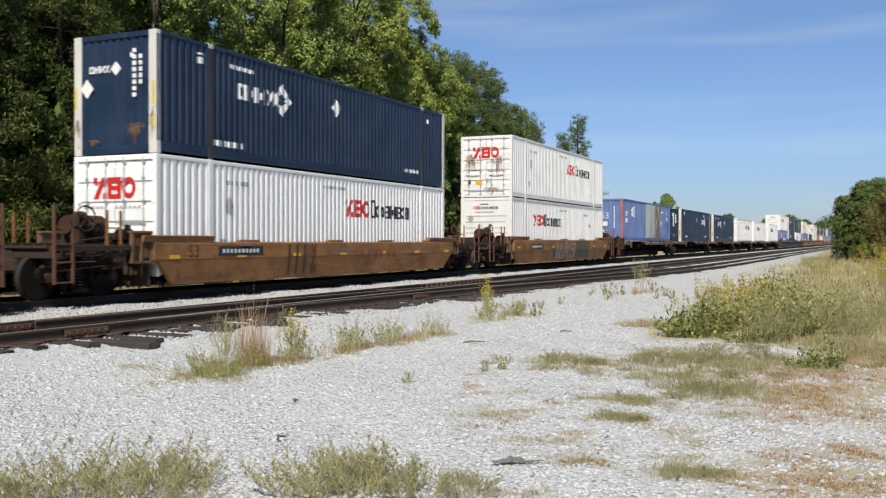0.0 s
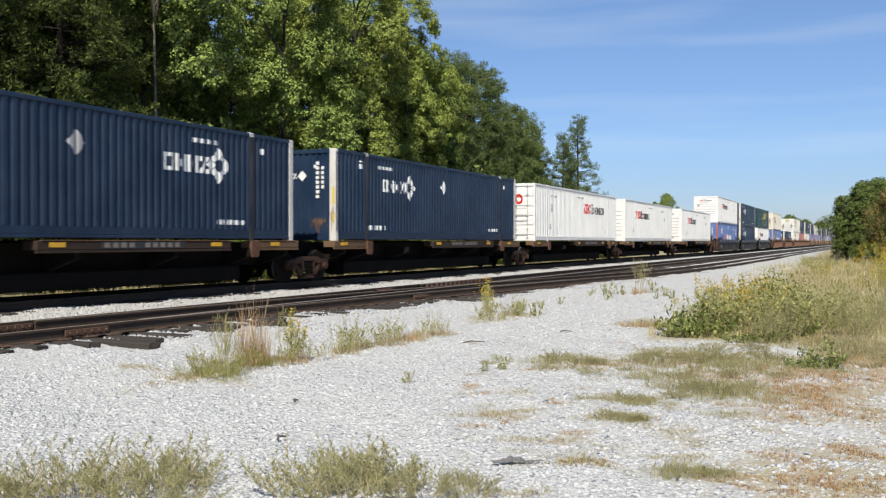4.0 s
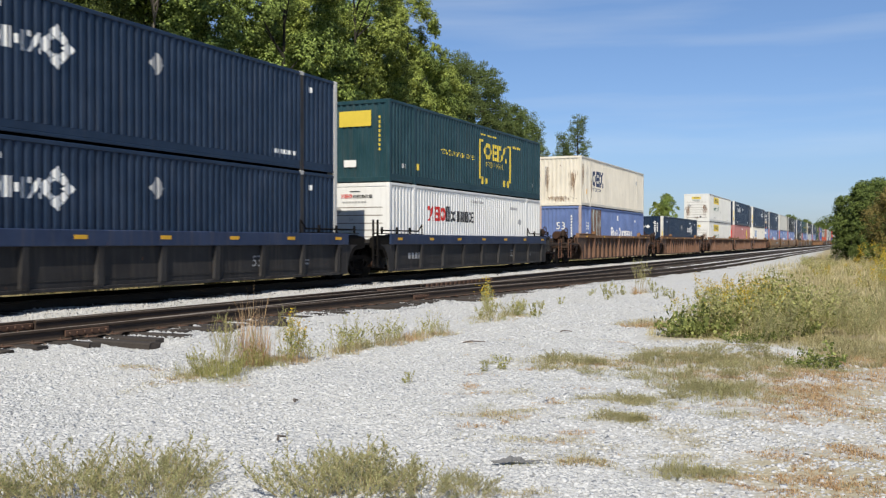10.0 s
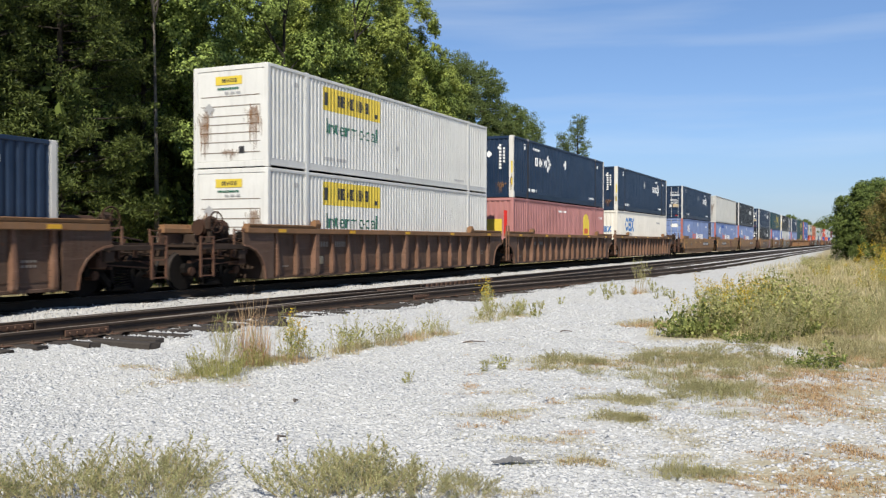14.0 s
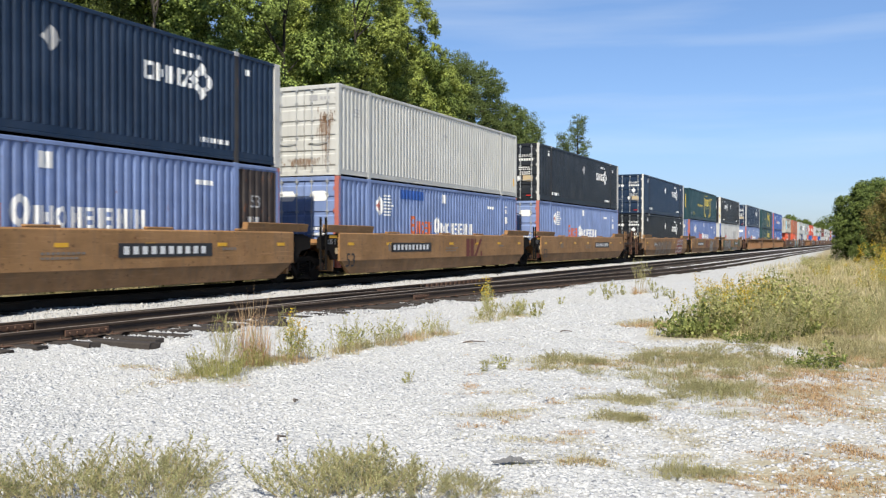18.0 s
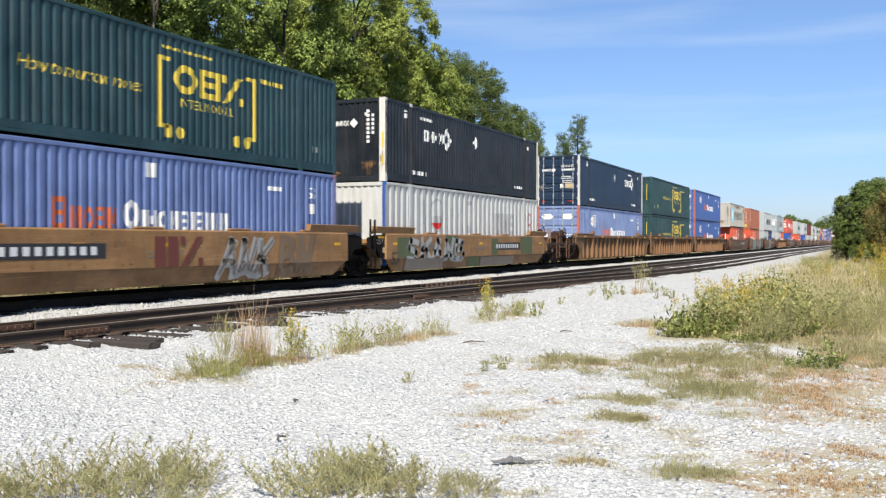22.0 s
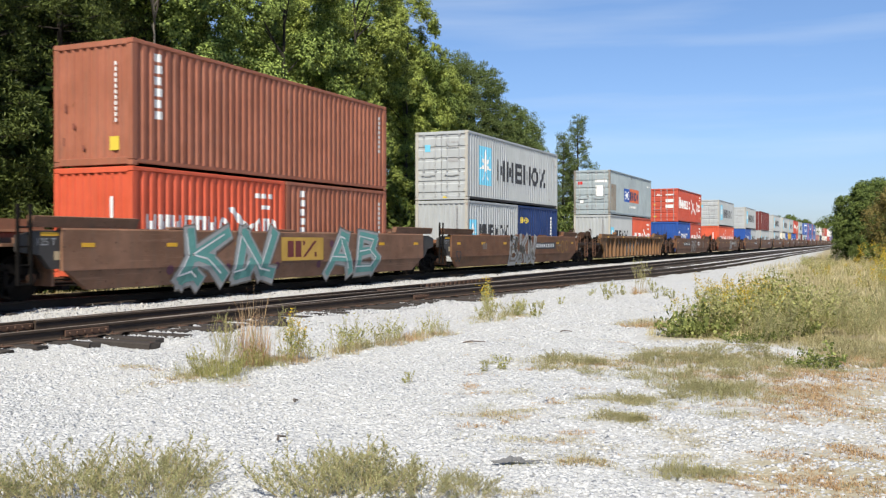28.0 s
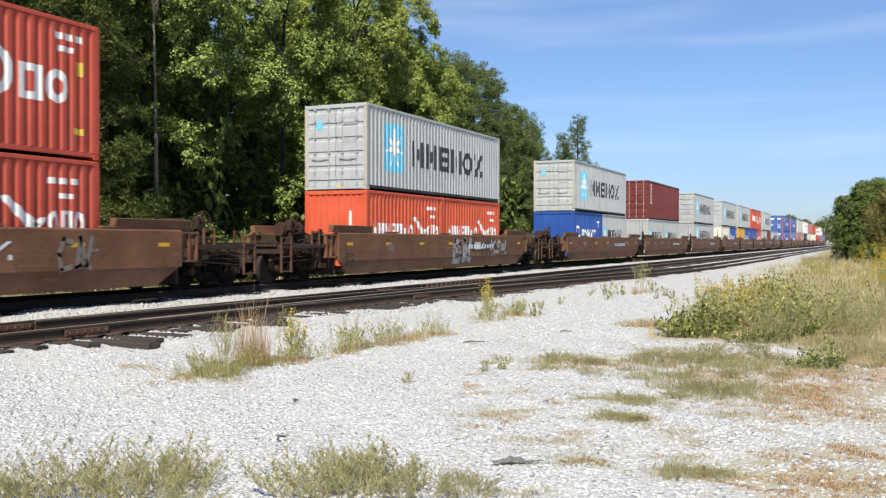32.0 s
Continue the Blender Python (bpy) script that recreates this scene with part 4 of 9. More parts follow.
def blue_20(script=True):
    if script:
        marks = [("bs", M_WHITE, ring(0.75, 1.5, 0.35, 0.3, 0.6, 12) + blocks(1.5, 0.98, 3.0, 0.6, "boinnu", 0.2, 0.2) + [rect(0.4, 1.0, 0.8, 0.25)] + bars(4.8, 2.0, 0.6, 0.12, 3) + bars(4.9, 1.7, 0.3, 0.3, 2))]
    else:
        marks = [("bk", M_YELLOW, blocks(0.35, 1.75, 1.15, 0.28, "bnnbo", 0.12)), ("bkw", M_WHITE, [rect(5.0, 0.9 + 0.16 * i, 0.08, 0.11) for i in range(8)])]
    return container(20, BLUE_ROYAL if script else BLUE_SHIP, "royal blue half-length shipping container with white marks" if script else "deep blue half-length shipping container with yellow marks", high=2.59, marks=marks)


def nedlloyd():
    grey = paint("blue_grey_paint", (0.30, 0.35, 0.37), 0.55, 0.3, 0.08, 0.2)
    marks = [("nb", BLUE_ROYAL, [rect(3.85, 0.98, 1.45, 0.9)]), ("no", M_ORANGE, [rect(5.3, 0.98, 2.85, 0.95)]), ("nw", M_WHITE, blocks(4.0, 1.15, 1.15, 0.55, "bob", 0.1) + bars(5.4, 0.6, 1.9, 0.14, 10) + bars(10.8, 2.3, 0.9, 0.1, 4)), ("nk", M_NAVY, blocks(5.45, 1.12, 2.5, 0.6, "nboiiooi", 0.2)),
             ("np", paint("old_grey_patch", (0.22, 0.20, 0.17), 0.7, 0.5, 0.3, 0.3), [rect(0.2, 0.3, 1.3, 1.7)]), ("nq", RUST_STAIN, [rect(5.65, 2.5, 0.5, 0.25)])]
    em = [("ne", M_WHITE, [rect(1.4, 2.1, 0.8, 0.16), rect(1.45, 1.2, 0.5, 0.7), rect(0.4, 0.75, 0.25, 0.2)]), ("nr", M_RED, [rect(0.28, 1.98, 0.3, 0.18)])]
    return container(40, grey, "blue-grey shipping container with blue and orange name panels", high=2.9, end="door", post=paint("rust_streaked_grey", (0.25, 0.23, 0.20), 0.6, 0.5, 0.4, 0.3), marks=marks, end_marks=em)


def grey_plain():
    marks = [("gm", M_GREY, letters("53", 1.0, 1.95, 0.28) + [diamond(8.1, 2.0, 0.14, 0.4), rect(7.9, 2.0, 0.4, 0.1)]), ("gy", REFLECT, [rect(15.7, 0.5, 0.16, 0.35)])]
    em = [("ge", M_GREY, [rect(1.5, 2.4, 0.3, 0.18)] + bars(1.9, 2.42, 0.4, 0.1, 3)), ("gr", RUST_STAIN, [diamond(2.15, 1.72, 0.4, 0.48), rect(1.75, 0.2, 0.7, 2.0), rect(0.2, 0.2, 2.2, 0.4)])]
    return container(53, GREY, "plain pale grey corrugated steel container with rust-stained doors", end="door", rail=0.22, pitch=0.24, marks=marks, end_marks=em)


def pink_box():
    marks = [("pkw", M_WHITE, bars(7.0, 2.4, 1.4, 0.1, 7) + bars(15.0, 2.2, 0.8, 0.14, 3)), ("pky", M_YELLOW, [rect(11.6, 1.2, 1.3, 0.75)] + ring(12.2, 1.95, 0.62, 0.5, 0.0, 16)[:8]), ("pko", M_ORANGE, [rect(11.8, 1.3, 0.8, 0.3)])]
    em = [("pke", M_YELLOW, [rect(1.0, 1.2, 1.0, 0.7)]), ("pkr", M_RED, [rect(2.1, 1.1, 0.16, 1.2)])]
    return container(53, PINK, "faded maroon corrugated container with a yellow rounded mark", end="nose_v", rail=0.2, pitch=0.25, marks=marks, end_marks=em)


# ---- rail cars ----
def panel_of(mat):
    """The grimier paint of panels between a car's ribs, darkened also for their shade."""
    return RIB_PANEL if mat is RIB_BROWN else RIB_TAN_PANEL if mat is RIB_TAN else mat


LADDER_RUST = plain("rust_red_steel", (0.12, 0.058, 0.034), 0.8, 0.0, 0.5, 7.0)
SOOT_PAINT = paint("soot_black_paint", (0.022, 0.019, 0.017), 0.65, 0.5, 0.2, 0.4)
WHEEL_R = 0.47
WHEELS = []              # (wheelset, car index) for the turning


def wheelset_mesh():
    if "wheelset" in MESHES:
        return MESHES["wheelset"]
    b = Build()
    b.tube((0, -0.98, 0), (0, 0.98, 0), 0.075, 10)
    n_axle = len(b.f)
    cut = []
    for s in (-1, 1):
        a = len(b.f)
        c = Build().lathe([(0.10, s * 0.66), (0.12, s * 0.80), (0.33, s * 0.735), (0.41, s * 0.80), (0.41, s * 0.685), (0.34, s * 0.70), (0.12, s * 0.74)], 24)
        b.add(c.v, c.f)
        t = len(b.f)
        c = Build().lathe([(0.405, s * 0.805), (WHEEL_R - 0.004, s * 0.803), (WHEEL_R, s * 0.79), (WHEEL_R + 0.004, s * 0.715), (WHEEL_R + 0.03, s * 0.695), (WHEEL_R + 0.028, s * 0.668), (0.405, s * 0.668)], 28)
        b.add(c.v, c.f)
        cut.append((t, len(b.f)))
    me = b.mesh("wheelset", STEEL_DARK)
    me.materials.append(TREAD)
    for lo, hi in cut:
        for i in range(lo, hi):
            c = me.polygons[i].center
            me.polygons[i].material_index = 1 if math.hypot(c.x, c.z) > WHEEL_R - 0.003 and abs(c.y) > 0.7 else 0
    MESHES["wheelset"] = me
    return me


def side_frame(b, s):
    """A cast bogie side frame, open round the springs."""
    y0, y1 = (s * 0.92, s * 1.06) if s > 0 else (s * 1.06, s * 0.92)
    top = [(-1.12, 0.10), (-1.06, 0.20), (-0.78, 0.20), (-0.45, 0.30), (0.45, 0.30), (0.78, 0.20), (1.06, 0.20), (1.12, 0.10)]
    low = [(1.10, -0.02), (0.72, -0.02), (0.60, 0.06), (0.30, 0.17), (-0.30, 0.17), (-0.60, 0.06), (-0.72, -0.02), (-1.10, -0.02)]
    b.prism(top + low, y0, y1, "y")
    for k in (-1, 1):
        b.prism([(k * 0.74, 0.06), (k * 0.60, 0.10), (k * 0.22, -0.28), (k * 0.34, -0.34)], y0, y1, "y")
        b.prism([(k * 0.36, 0.20), (k * 0.27, 0.20), (k * 0.27, -0.26), (k * 0.36, -0.26)], y0, y1, "y")
    b.box(-0.40, 0.40, y0, y1, -0.36, -0.25, 0.02)


def bogie(car, x, idx):
    frame_mat = STEEL_RUST if 2 <= idx <= 7 else STEEL_DARK
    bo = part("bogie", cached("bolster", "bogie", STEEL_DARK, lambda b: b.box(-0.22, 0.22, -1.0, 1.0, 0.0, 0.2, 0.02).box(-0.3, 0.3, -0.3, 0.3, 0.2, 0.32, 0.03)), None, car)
    bo.location = (x, 0, WHEEL_R)
    for s in (-1, 1):
        part("side_frame", cached(("side_frame", s), "side_frame", frame_mat, lambda b: side_frame(b, s)), None, bo)

        def coil(b):
            for cx in (-0.17, 0.0, 0.17):
                for i in range(6):
                    c = Build().lathe([(0.055, i * 0.062), (0.085, i * 0.062 + 0.015), (0.085, i * 0.062 + 0.03), (0.055, i * 0.062 + 0.045)], 10, "z")
                    b.add([(vx + cx, vy + s * 0.99, vz - 0.24) for vx, vy, vz in c.v], c.f)
        part("spring_nest", cached(("coil", s), "spring_nest", STEEL_DARK, coil), None, bo)["kind"] = "stuff"
        for k in (-1, 1):
            part("bearing", cached(("bearing", s, k), "bearing", STEEL_RUST, lambda b: b.tube((k * 0.89, s * 0.88, 0), (k * 0.89, s * 1.13, 0), 0.105, 12).tube((k * 0.89, s * 1.13, 0), (k * 0.89, s * 1.15, 0), 0.06, 8)), None, bo)
    for k in (-1, 1):
        w = part("wheelset", wheelset_mesh(), None, bo, "dark wheels with polished treads")
        w.location = (k * 0.89, 0, 0)
        WHEELS.append((w, idx, x + k * 0.89))
    return bo


def coupler(car, x, s):
    def make(b):
        b.box(min(x - s * 0.9, x - s * 0.22), max(x - s * 0.9, x - s * 0.22), -0.08, 0.08, 0.78, 0.94, 0.02)
        b.prism([(x - s * 0.24, -0.17), (x - s * 0.02, -0.2), (x + s * 0.03, -0.06), (x - s * 0.06, 0.0), (x + s * 0.03, 0.12), (x - s * 0.04, 0.19), (x - s * 0.24, 0.16)], 0.72, 1.0, "z")
    part("coupler", cached(("coupler", round(x, 2), s), "coupler", STEEL_RUST, make), None, car)
    part("air_hose", cached(("hose", round(x, 2), s), "air_hose", RUBBER, lambda b: b.wire([(x - s * 0.35, -0.35, 0.72), (x - s * 0.2, -0.34, 0.45), (x - s * 0.05, -0.2, 0.36), (x + s * 0.0, -0.05, 0.44)], 0.028, 6)), None, car)


def end_platform(car, a, x, s, mat, brake=True, tall=True):
    """The open end of a car over its bogie: sills, deck, steps, rails, hand brake. a: well end, x: coupler face, both along s."""
    k = ("plat", round(a, 2), round(x, 2), s)

    def span(p, q):
        return min(s * p, s * q), max(s * p, s * q)
    lo, hi = span(a, x - 0.55)
    r = np.random.RandomState(int(a * 10 + x * 100) % 997)
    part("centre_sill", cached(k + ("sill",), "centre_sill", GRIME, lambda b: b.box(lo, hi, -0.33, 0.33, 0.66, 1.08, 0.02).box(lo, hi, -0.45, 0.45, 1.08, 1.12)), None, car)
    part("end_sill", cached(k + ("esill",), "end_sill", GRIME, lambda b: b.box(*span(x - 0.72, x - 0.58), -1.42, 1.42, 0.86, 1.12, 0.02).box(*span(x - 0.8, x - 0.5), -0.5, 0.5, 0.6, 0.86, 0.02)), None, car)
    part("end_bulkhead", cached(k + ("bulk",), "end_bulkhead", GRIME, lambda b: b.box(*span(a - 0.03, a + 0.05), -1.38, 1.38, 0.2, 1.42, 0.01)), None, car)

    def deck(b):
        for i in range(9):
            y = -1.3 + i * 0.32
            b.box(lo, hi, y, y + 0.05, 1.14, 1.18)
        for i in range(5):
            xx = lo + (hi - lo) * i / 4
            b.box(xx - 0.04, xx + 0.04, -1.36, 1.36, 1.08, 1.14)
    part("walkway", cached(k + ("deck",), "walkway", GRIME, deck), None, car)

    def tank(b):
        b.tube((s * (a + 0.5), -0.35, 1.58), (s * (a + 1.45), -0.35, 1.58), 0.23, 16)
        for q in (0.45, 1.5):
            b.tube((s * (a + q - 0.02), -0.35, 1.58), (s * (a + q + 0.02), -0.35, 1.58), 0.2, 16)
    part("air_tank", cached(k + ("tank",), "air_tank", STEEL_RUST, tank), None, car)
    part("tank_bracket", cached(k + ("tb",), "tank_bracket", GRIME, lambda b: b.box(*span(a + 0.62, a + 0.7), -0.6, -0.1, 1.18, 1.42).box(*span(a + 1.24, a + 1.32), -0.6, -0.1, 1.18, 1.42).box(*span(a + 0.5, a + 1.45), -0.62, -0.56, 1.2, 1.34)), None, car)
    part("brake_valve", cached(k + ("valve",), "brake_valve", STEEL_DARK, lambda b: b.box(*span(a + 0.25, a + 0.62), -1.2, -0.85, 1.2, 1.5, 0.06).box(*span(a + 0.32, a + 0.5), -1.28, -1.0, 1.0, 1.22, 0.04).tube((s * (a + 0.4), -1.1, 1.5), (s * (a + 0.4), -1.1, 1.6), 0.07, 10)), None, car)
    part("brake_cylinder", cached(k + ("cyl",), "brake_cylinder", GRIME, lambda b: b.tube((s * (a + 0.7), -1.15, 0.98), (s * (a + 1.2), -1.15, 0.98), 0.13, 14).tube((s * (a + 1.2), -1.15, 0.98), (s * (a + 1.26), -1.15, 0.98), 0.16, 14).tube((s * (a + 1.26), -1.15, 0.98), (s * (x - 0.75), -1.1, 0.92), 0.025, 6)), None, car)
    for j in range(5):
        y0, z0 = r.uniform(-1.3, -0.6), r.uniform(0.95, 1.4)
        pts = [(s * (a + 0.08), y0, z0), (s * (a + r.uniform(0.4, 0.9)), y0 + r.uniform(-0.1, 0.1), z0 + r.uniform(-0.1, 0.15)), (s * (a + r.uniform(1.0, 1.3)), y0 + r.uniform(-0.2, 0.3), z0 - r.uniform(0.05, 0.35)), (s * (x - 0.7), r.uniform(-1.2, -0.4), r.uniform(0.75, 1.1))]
        part("pipe", cached(k + ("pipe", j), "pipe", STEEL_RUST if j % 2 else GRIME, lambda b: b.wire(pts, 0.016 + 0.006 * (j % 3), 6)), None, car)
    part("brake_lever", cached(k + ("lever",), "brake_lever", STEEL_RUST, lambda b: b.prism([(s * (a + 1.1), 1.18), (s * (a + 1.2), 1.18), (s * (a + 0.85), 0.7), (s * (a + 0.78), 0.72)], -1.3, -1.26, "y").tube((s * (a + 0.8), -1.28, 0.72), (s * (x - 0.9), -1.2, 0.6), 0.018, 6)), None, car)
    def rigging(b):
        b.box(*span(a + 0.72, a + 1.02), -1.34, -1.0, 0.62, 0.9, 0.04)
        b.tube((s * (a + 1.3), -1.0, 0.74), (s * (x - 0.72), -1.0, 0.7), 0.06, 10)
        b.box(*span(a + 1.05, a + 1.12), -1.36, -0.2, 0.6, 0.66)
        b.prism([(s * (a + 1.7), 0.58), (s * (a + 1.78), 0.58), (s * (a + 2.0), 1.06), (s * (a + 1.92), 1.06)], -0.9, -0.86, "y")
        for q in np.linspace(0.2, x - a - 1.0, 5):
            b.box(*span(a + q, a + q + 0.07), -1.38, -1.3, 0.88 + 0.05 * math.sin(9 * q), 1.04)
    part("brake_rigging", cached(k + ("rig",), "brake_rigging", STEEL_RUST, rigging), None, car)["kind"] = "stuff"

    def gear_box(b):
        cx = s * (a + 1.02)
        b.tube((cx, -0.86, 1.46), (cx, -0.62, 1.46), 0.17, 14).tube((cx, -0.9, 1.46), (cx, -0.86, 1.46), 0.07, 8)
        b.box(cx - 0.12, cx + 0.12, -0.84, -0.6, 1.18, 1.42, 0.03)
        b.wire([(cx, -0.75, 1.62), (cx + s * 0.3, -0.8, 1.78), (cx + s * 0.62, -0.9, 1.7)], 0.018, 6)
        b.wire([(cx - s * 0.2, -1.36, 1.28), (cx + s * 0.5, -1.38, 1.3), (cx + s * 1.0, -1.36, 1.24)], 0.02, 6)
    part("winch", cached(k + ("gear",), "winch", GRIME, gear_box), None, car)["kind"] = "stuff"
    for yy, nm in ((-1.46, 0), (1.46, 1)):
        def steps(b):
            for xx in (x - 0.62, x - 1.10):
                b.box(s * xx - 0.028, s * xx + 0.028, yy - 0.02, yy + 0.02, 0.34, (1.95 if xx > x - 0.8 else 1.5) if tall else 1.36)
            for zz in (0.36, 0.78, 1.15, 1.5 if tall else 1.32):
                b.box(*span(x - 0.62, x - 1.10), yy - 0.018, yy + 0.018, zz, zz + 0.03)
        part("ladder", cached(k + ("steps", nm), "ladder", LADDER_RUST, steps), None, car)

        def grab(b):
            for xx in (a + 0.95, a + 1.35):
                b.box(s * xx - 0.03, s * xx + 0.03, yy + 0.03 if yy < 0 else yy - 0.06, yy + 0.06 if yy < 0 else yy - 0.03, 0.98, 1.9 if tall else 1.56)
            b.box(*span(a + 0.95, a + 1.35), yy + 0.035 if yy < 0 else yy - 0.055, yy + 0.055 if yy < 0 else yy - 0.035, 1.5, 1.53)
        part("grab_rail", cached(k + ("grab", nm), "grab_rail", mat, grab), None, car)

        def side(p, q, e):
            """A slab along the car's edge, from depth p to q inside it."""
            return (yy + p, yy + q) if e < 0 else (yy - q, yy - p)

        def boxend(b):
            b.box(*span(a, a + 0.62), *side(0.06, 0.10, yy), 0.74, 1.44, 0.01)
            b.box(*span(a, a + 0.66), *side(-0.03, 0.14, yy), 1.40, 1.46, 0.01)
            b.box(*span(a, a + 0.66), *side(-0.02, 0.14, yy), 0.72, 0.77, 0.01)
            for q in (0.04, 0.34, 0.62):
                b.box(*span(a + q - 0.025, a + q + 0.025), *side(-0.02, 0.08, yy), 0.74, 1.42)
            b.box(*span(a + 0.12, a + 0.30), *side(0.0, 0.07, yy), 0.84, 1.06, 0.01)
            b.box(*span(a + 0.4, a + 0.56), *side(0.0, 0.07, yy), 1.12, 1.3, 0.01)
        if mat not in (RIB_BROWN, RIB_TAN):
            part("side_bracket", cached(k + ("boxend", nm), "side_bracket", TAN_GRIME if mat in (TAN, RUST_TAN) else panel_of(mat), boxend), None, car)
        part("side_beam", cached(k + ("beam", nm), "side_beam", GRIME, lambda b: b.box(*span(a + 0.62, x - 0.6), *side(0.0, 0.08, yy), 1.02, 1.14, 0.012).box(*span(a + 0.85, a + 1.15), *side(0.04, 0.2, yy), 0.76, 1.01, 0.03)), None, car)
    if brake:
        def wheel(b):
            cx = s * (a + 1.5)
            n = 14
            pts = [(cx + 0.28 * math.cos(2 * math.pi * i / n), -0.95, 1.72 + 0.28 * math.sin(2 * math.pi * i / n)) for i in range(n + 1)]
            b.wire(pts, 0.02, 6)
            for i in range(0, n, 3):
                b.tube((cx, -0.95, 1.72), pts[i], 0.014, 5)
            b.tube((cx, -0.98, 1.72), (cx, -0.8, 1.72), 0.05, 8)
        part("brake_wheel", cached(k + ("bw",), "brake_wheel", STEEL_RUST, wheel), None, car)
        part("brake_stand", cached(k + ("bs",), "brake_stand", GRIME, lambda b: b.box(*span(a + 1.4, a + 1.62), -0.84, -0.74, 1.16, 1.88, 0.03).box(*span(a + 1.34, a + 1.68), -0.88, -0.7, 1.5, 1.86, 0.05)), None, car)
    coupler(car, s * x, s)


def joint_end(car, a, x, s, mat, dark):
    """The end of a unit that shares its bogie with the next one."""
    k = ("joint", round(a, 2), round(x, 2), s, dark.name)
    lo, hi = min(s * a, s * (x - 0.06)), max(s * a, s * (x - 0.06))
    part("centre_sill", cached(k + ("sill",), "centre_sill", STEEL_DARK, lambda b: b.box(lo, hi, -0.4, 0.4, 0.78, 1.12, 0.02)), None, car)
    for yy, nm in ((-1.46, 0), (1.46, 1)):
        ya, yb = (yy, yy + 0.14) if yy < 0 else (yy - 0.14, yy)

        def cheek(b):
            b.prism([(s * a, 0.66), (s * a, 1.44), (s * (a + 0.55), 1.44), (s * (x - 0.28), 1.34), (s * (x - 0.28), 1.02), (s * (a + 0.5), 0.95), (s * (a + 0.25), 0.66)], ya, yb, "y")
        part("cheek_plate", cached(k + ("cheek", nm), "cheek_plate", dark, cheek), None, car)
        if nm == 0 and s < 0 and mat in (TAN, BROWN, FADED_BROWN):
            part("stencil", cached(k + ("cap",), "stencil", M_GREY, lambda b: [b.add([(px, -1.464, pz) for px, pz in p], [tuple(range(len(p)))]) for p in letters("125 T", -a - 0.62, 1.14, 0.15)]), None, car)
            part("reflector", cached(k + ("capr",), "reflector", REFLECT, lambda b: b.box(-a - 0.5, -a - 0.05, -1.466, -1.461, 1.33, 1.41)), None, car)
            part("label_plate", cached(k + ("capl",), "label_plate", M_TAN, lambda b: b.box(-a - 0.16, -a - 0.02, -1.466, -1.461, 0.84, 1.02)), None, car)

        def steps(b):
            xs = (x - 0.22, x - 0.52)
            for xx in xs:
                b.box(s * xx - 0.03, s * xx + 0.03, yy - 0.06, yy - 0.01, 0.36, 1.95)
            for zz in (0.38, 0.75, 1.12, 1.5):
                b.tube((s * xs[0], yy - 0.035, zz), (s * xs[1], yy - 0.035, zz), 0.018, 6)
        if s < 0 and nm == 0:
            part("ladder", cached(k + ("steps", nm), "ladder", mat if mat in (RIB_BROWN, RIB_TAN) else STEEL_DARK, steps), None, car)
    part("end_bulkhead", cached(k + ("bulk",), "end_bulkhead", mat, lambda b: b.box(min(s * a, s * (a + 0.08)), max(s * a, s * (a + 0.08)), -1.3, 1.3, 0.3, 1.3, 0.01).box(lo, hi, -1.25, 1.25, 1.12, 1.18)), None, car)


def reflectors(car, a, y, z, n, key):
    for i in range(n):
        x = -a + 0.5 + (2 * a - 1.3) * i / (n - 1)
        part("reflector", cached(("refl", round(z, 2)), "reflector", REFLECT, lambda b: b.box(0, 0.36, -1.536, -1.53, z, z + 0.09)), None, car).location = (x, 0, 0)


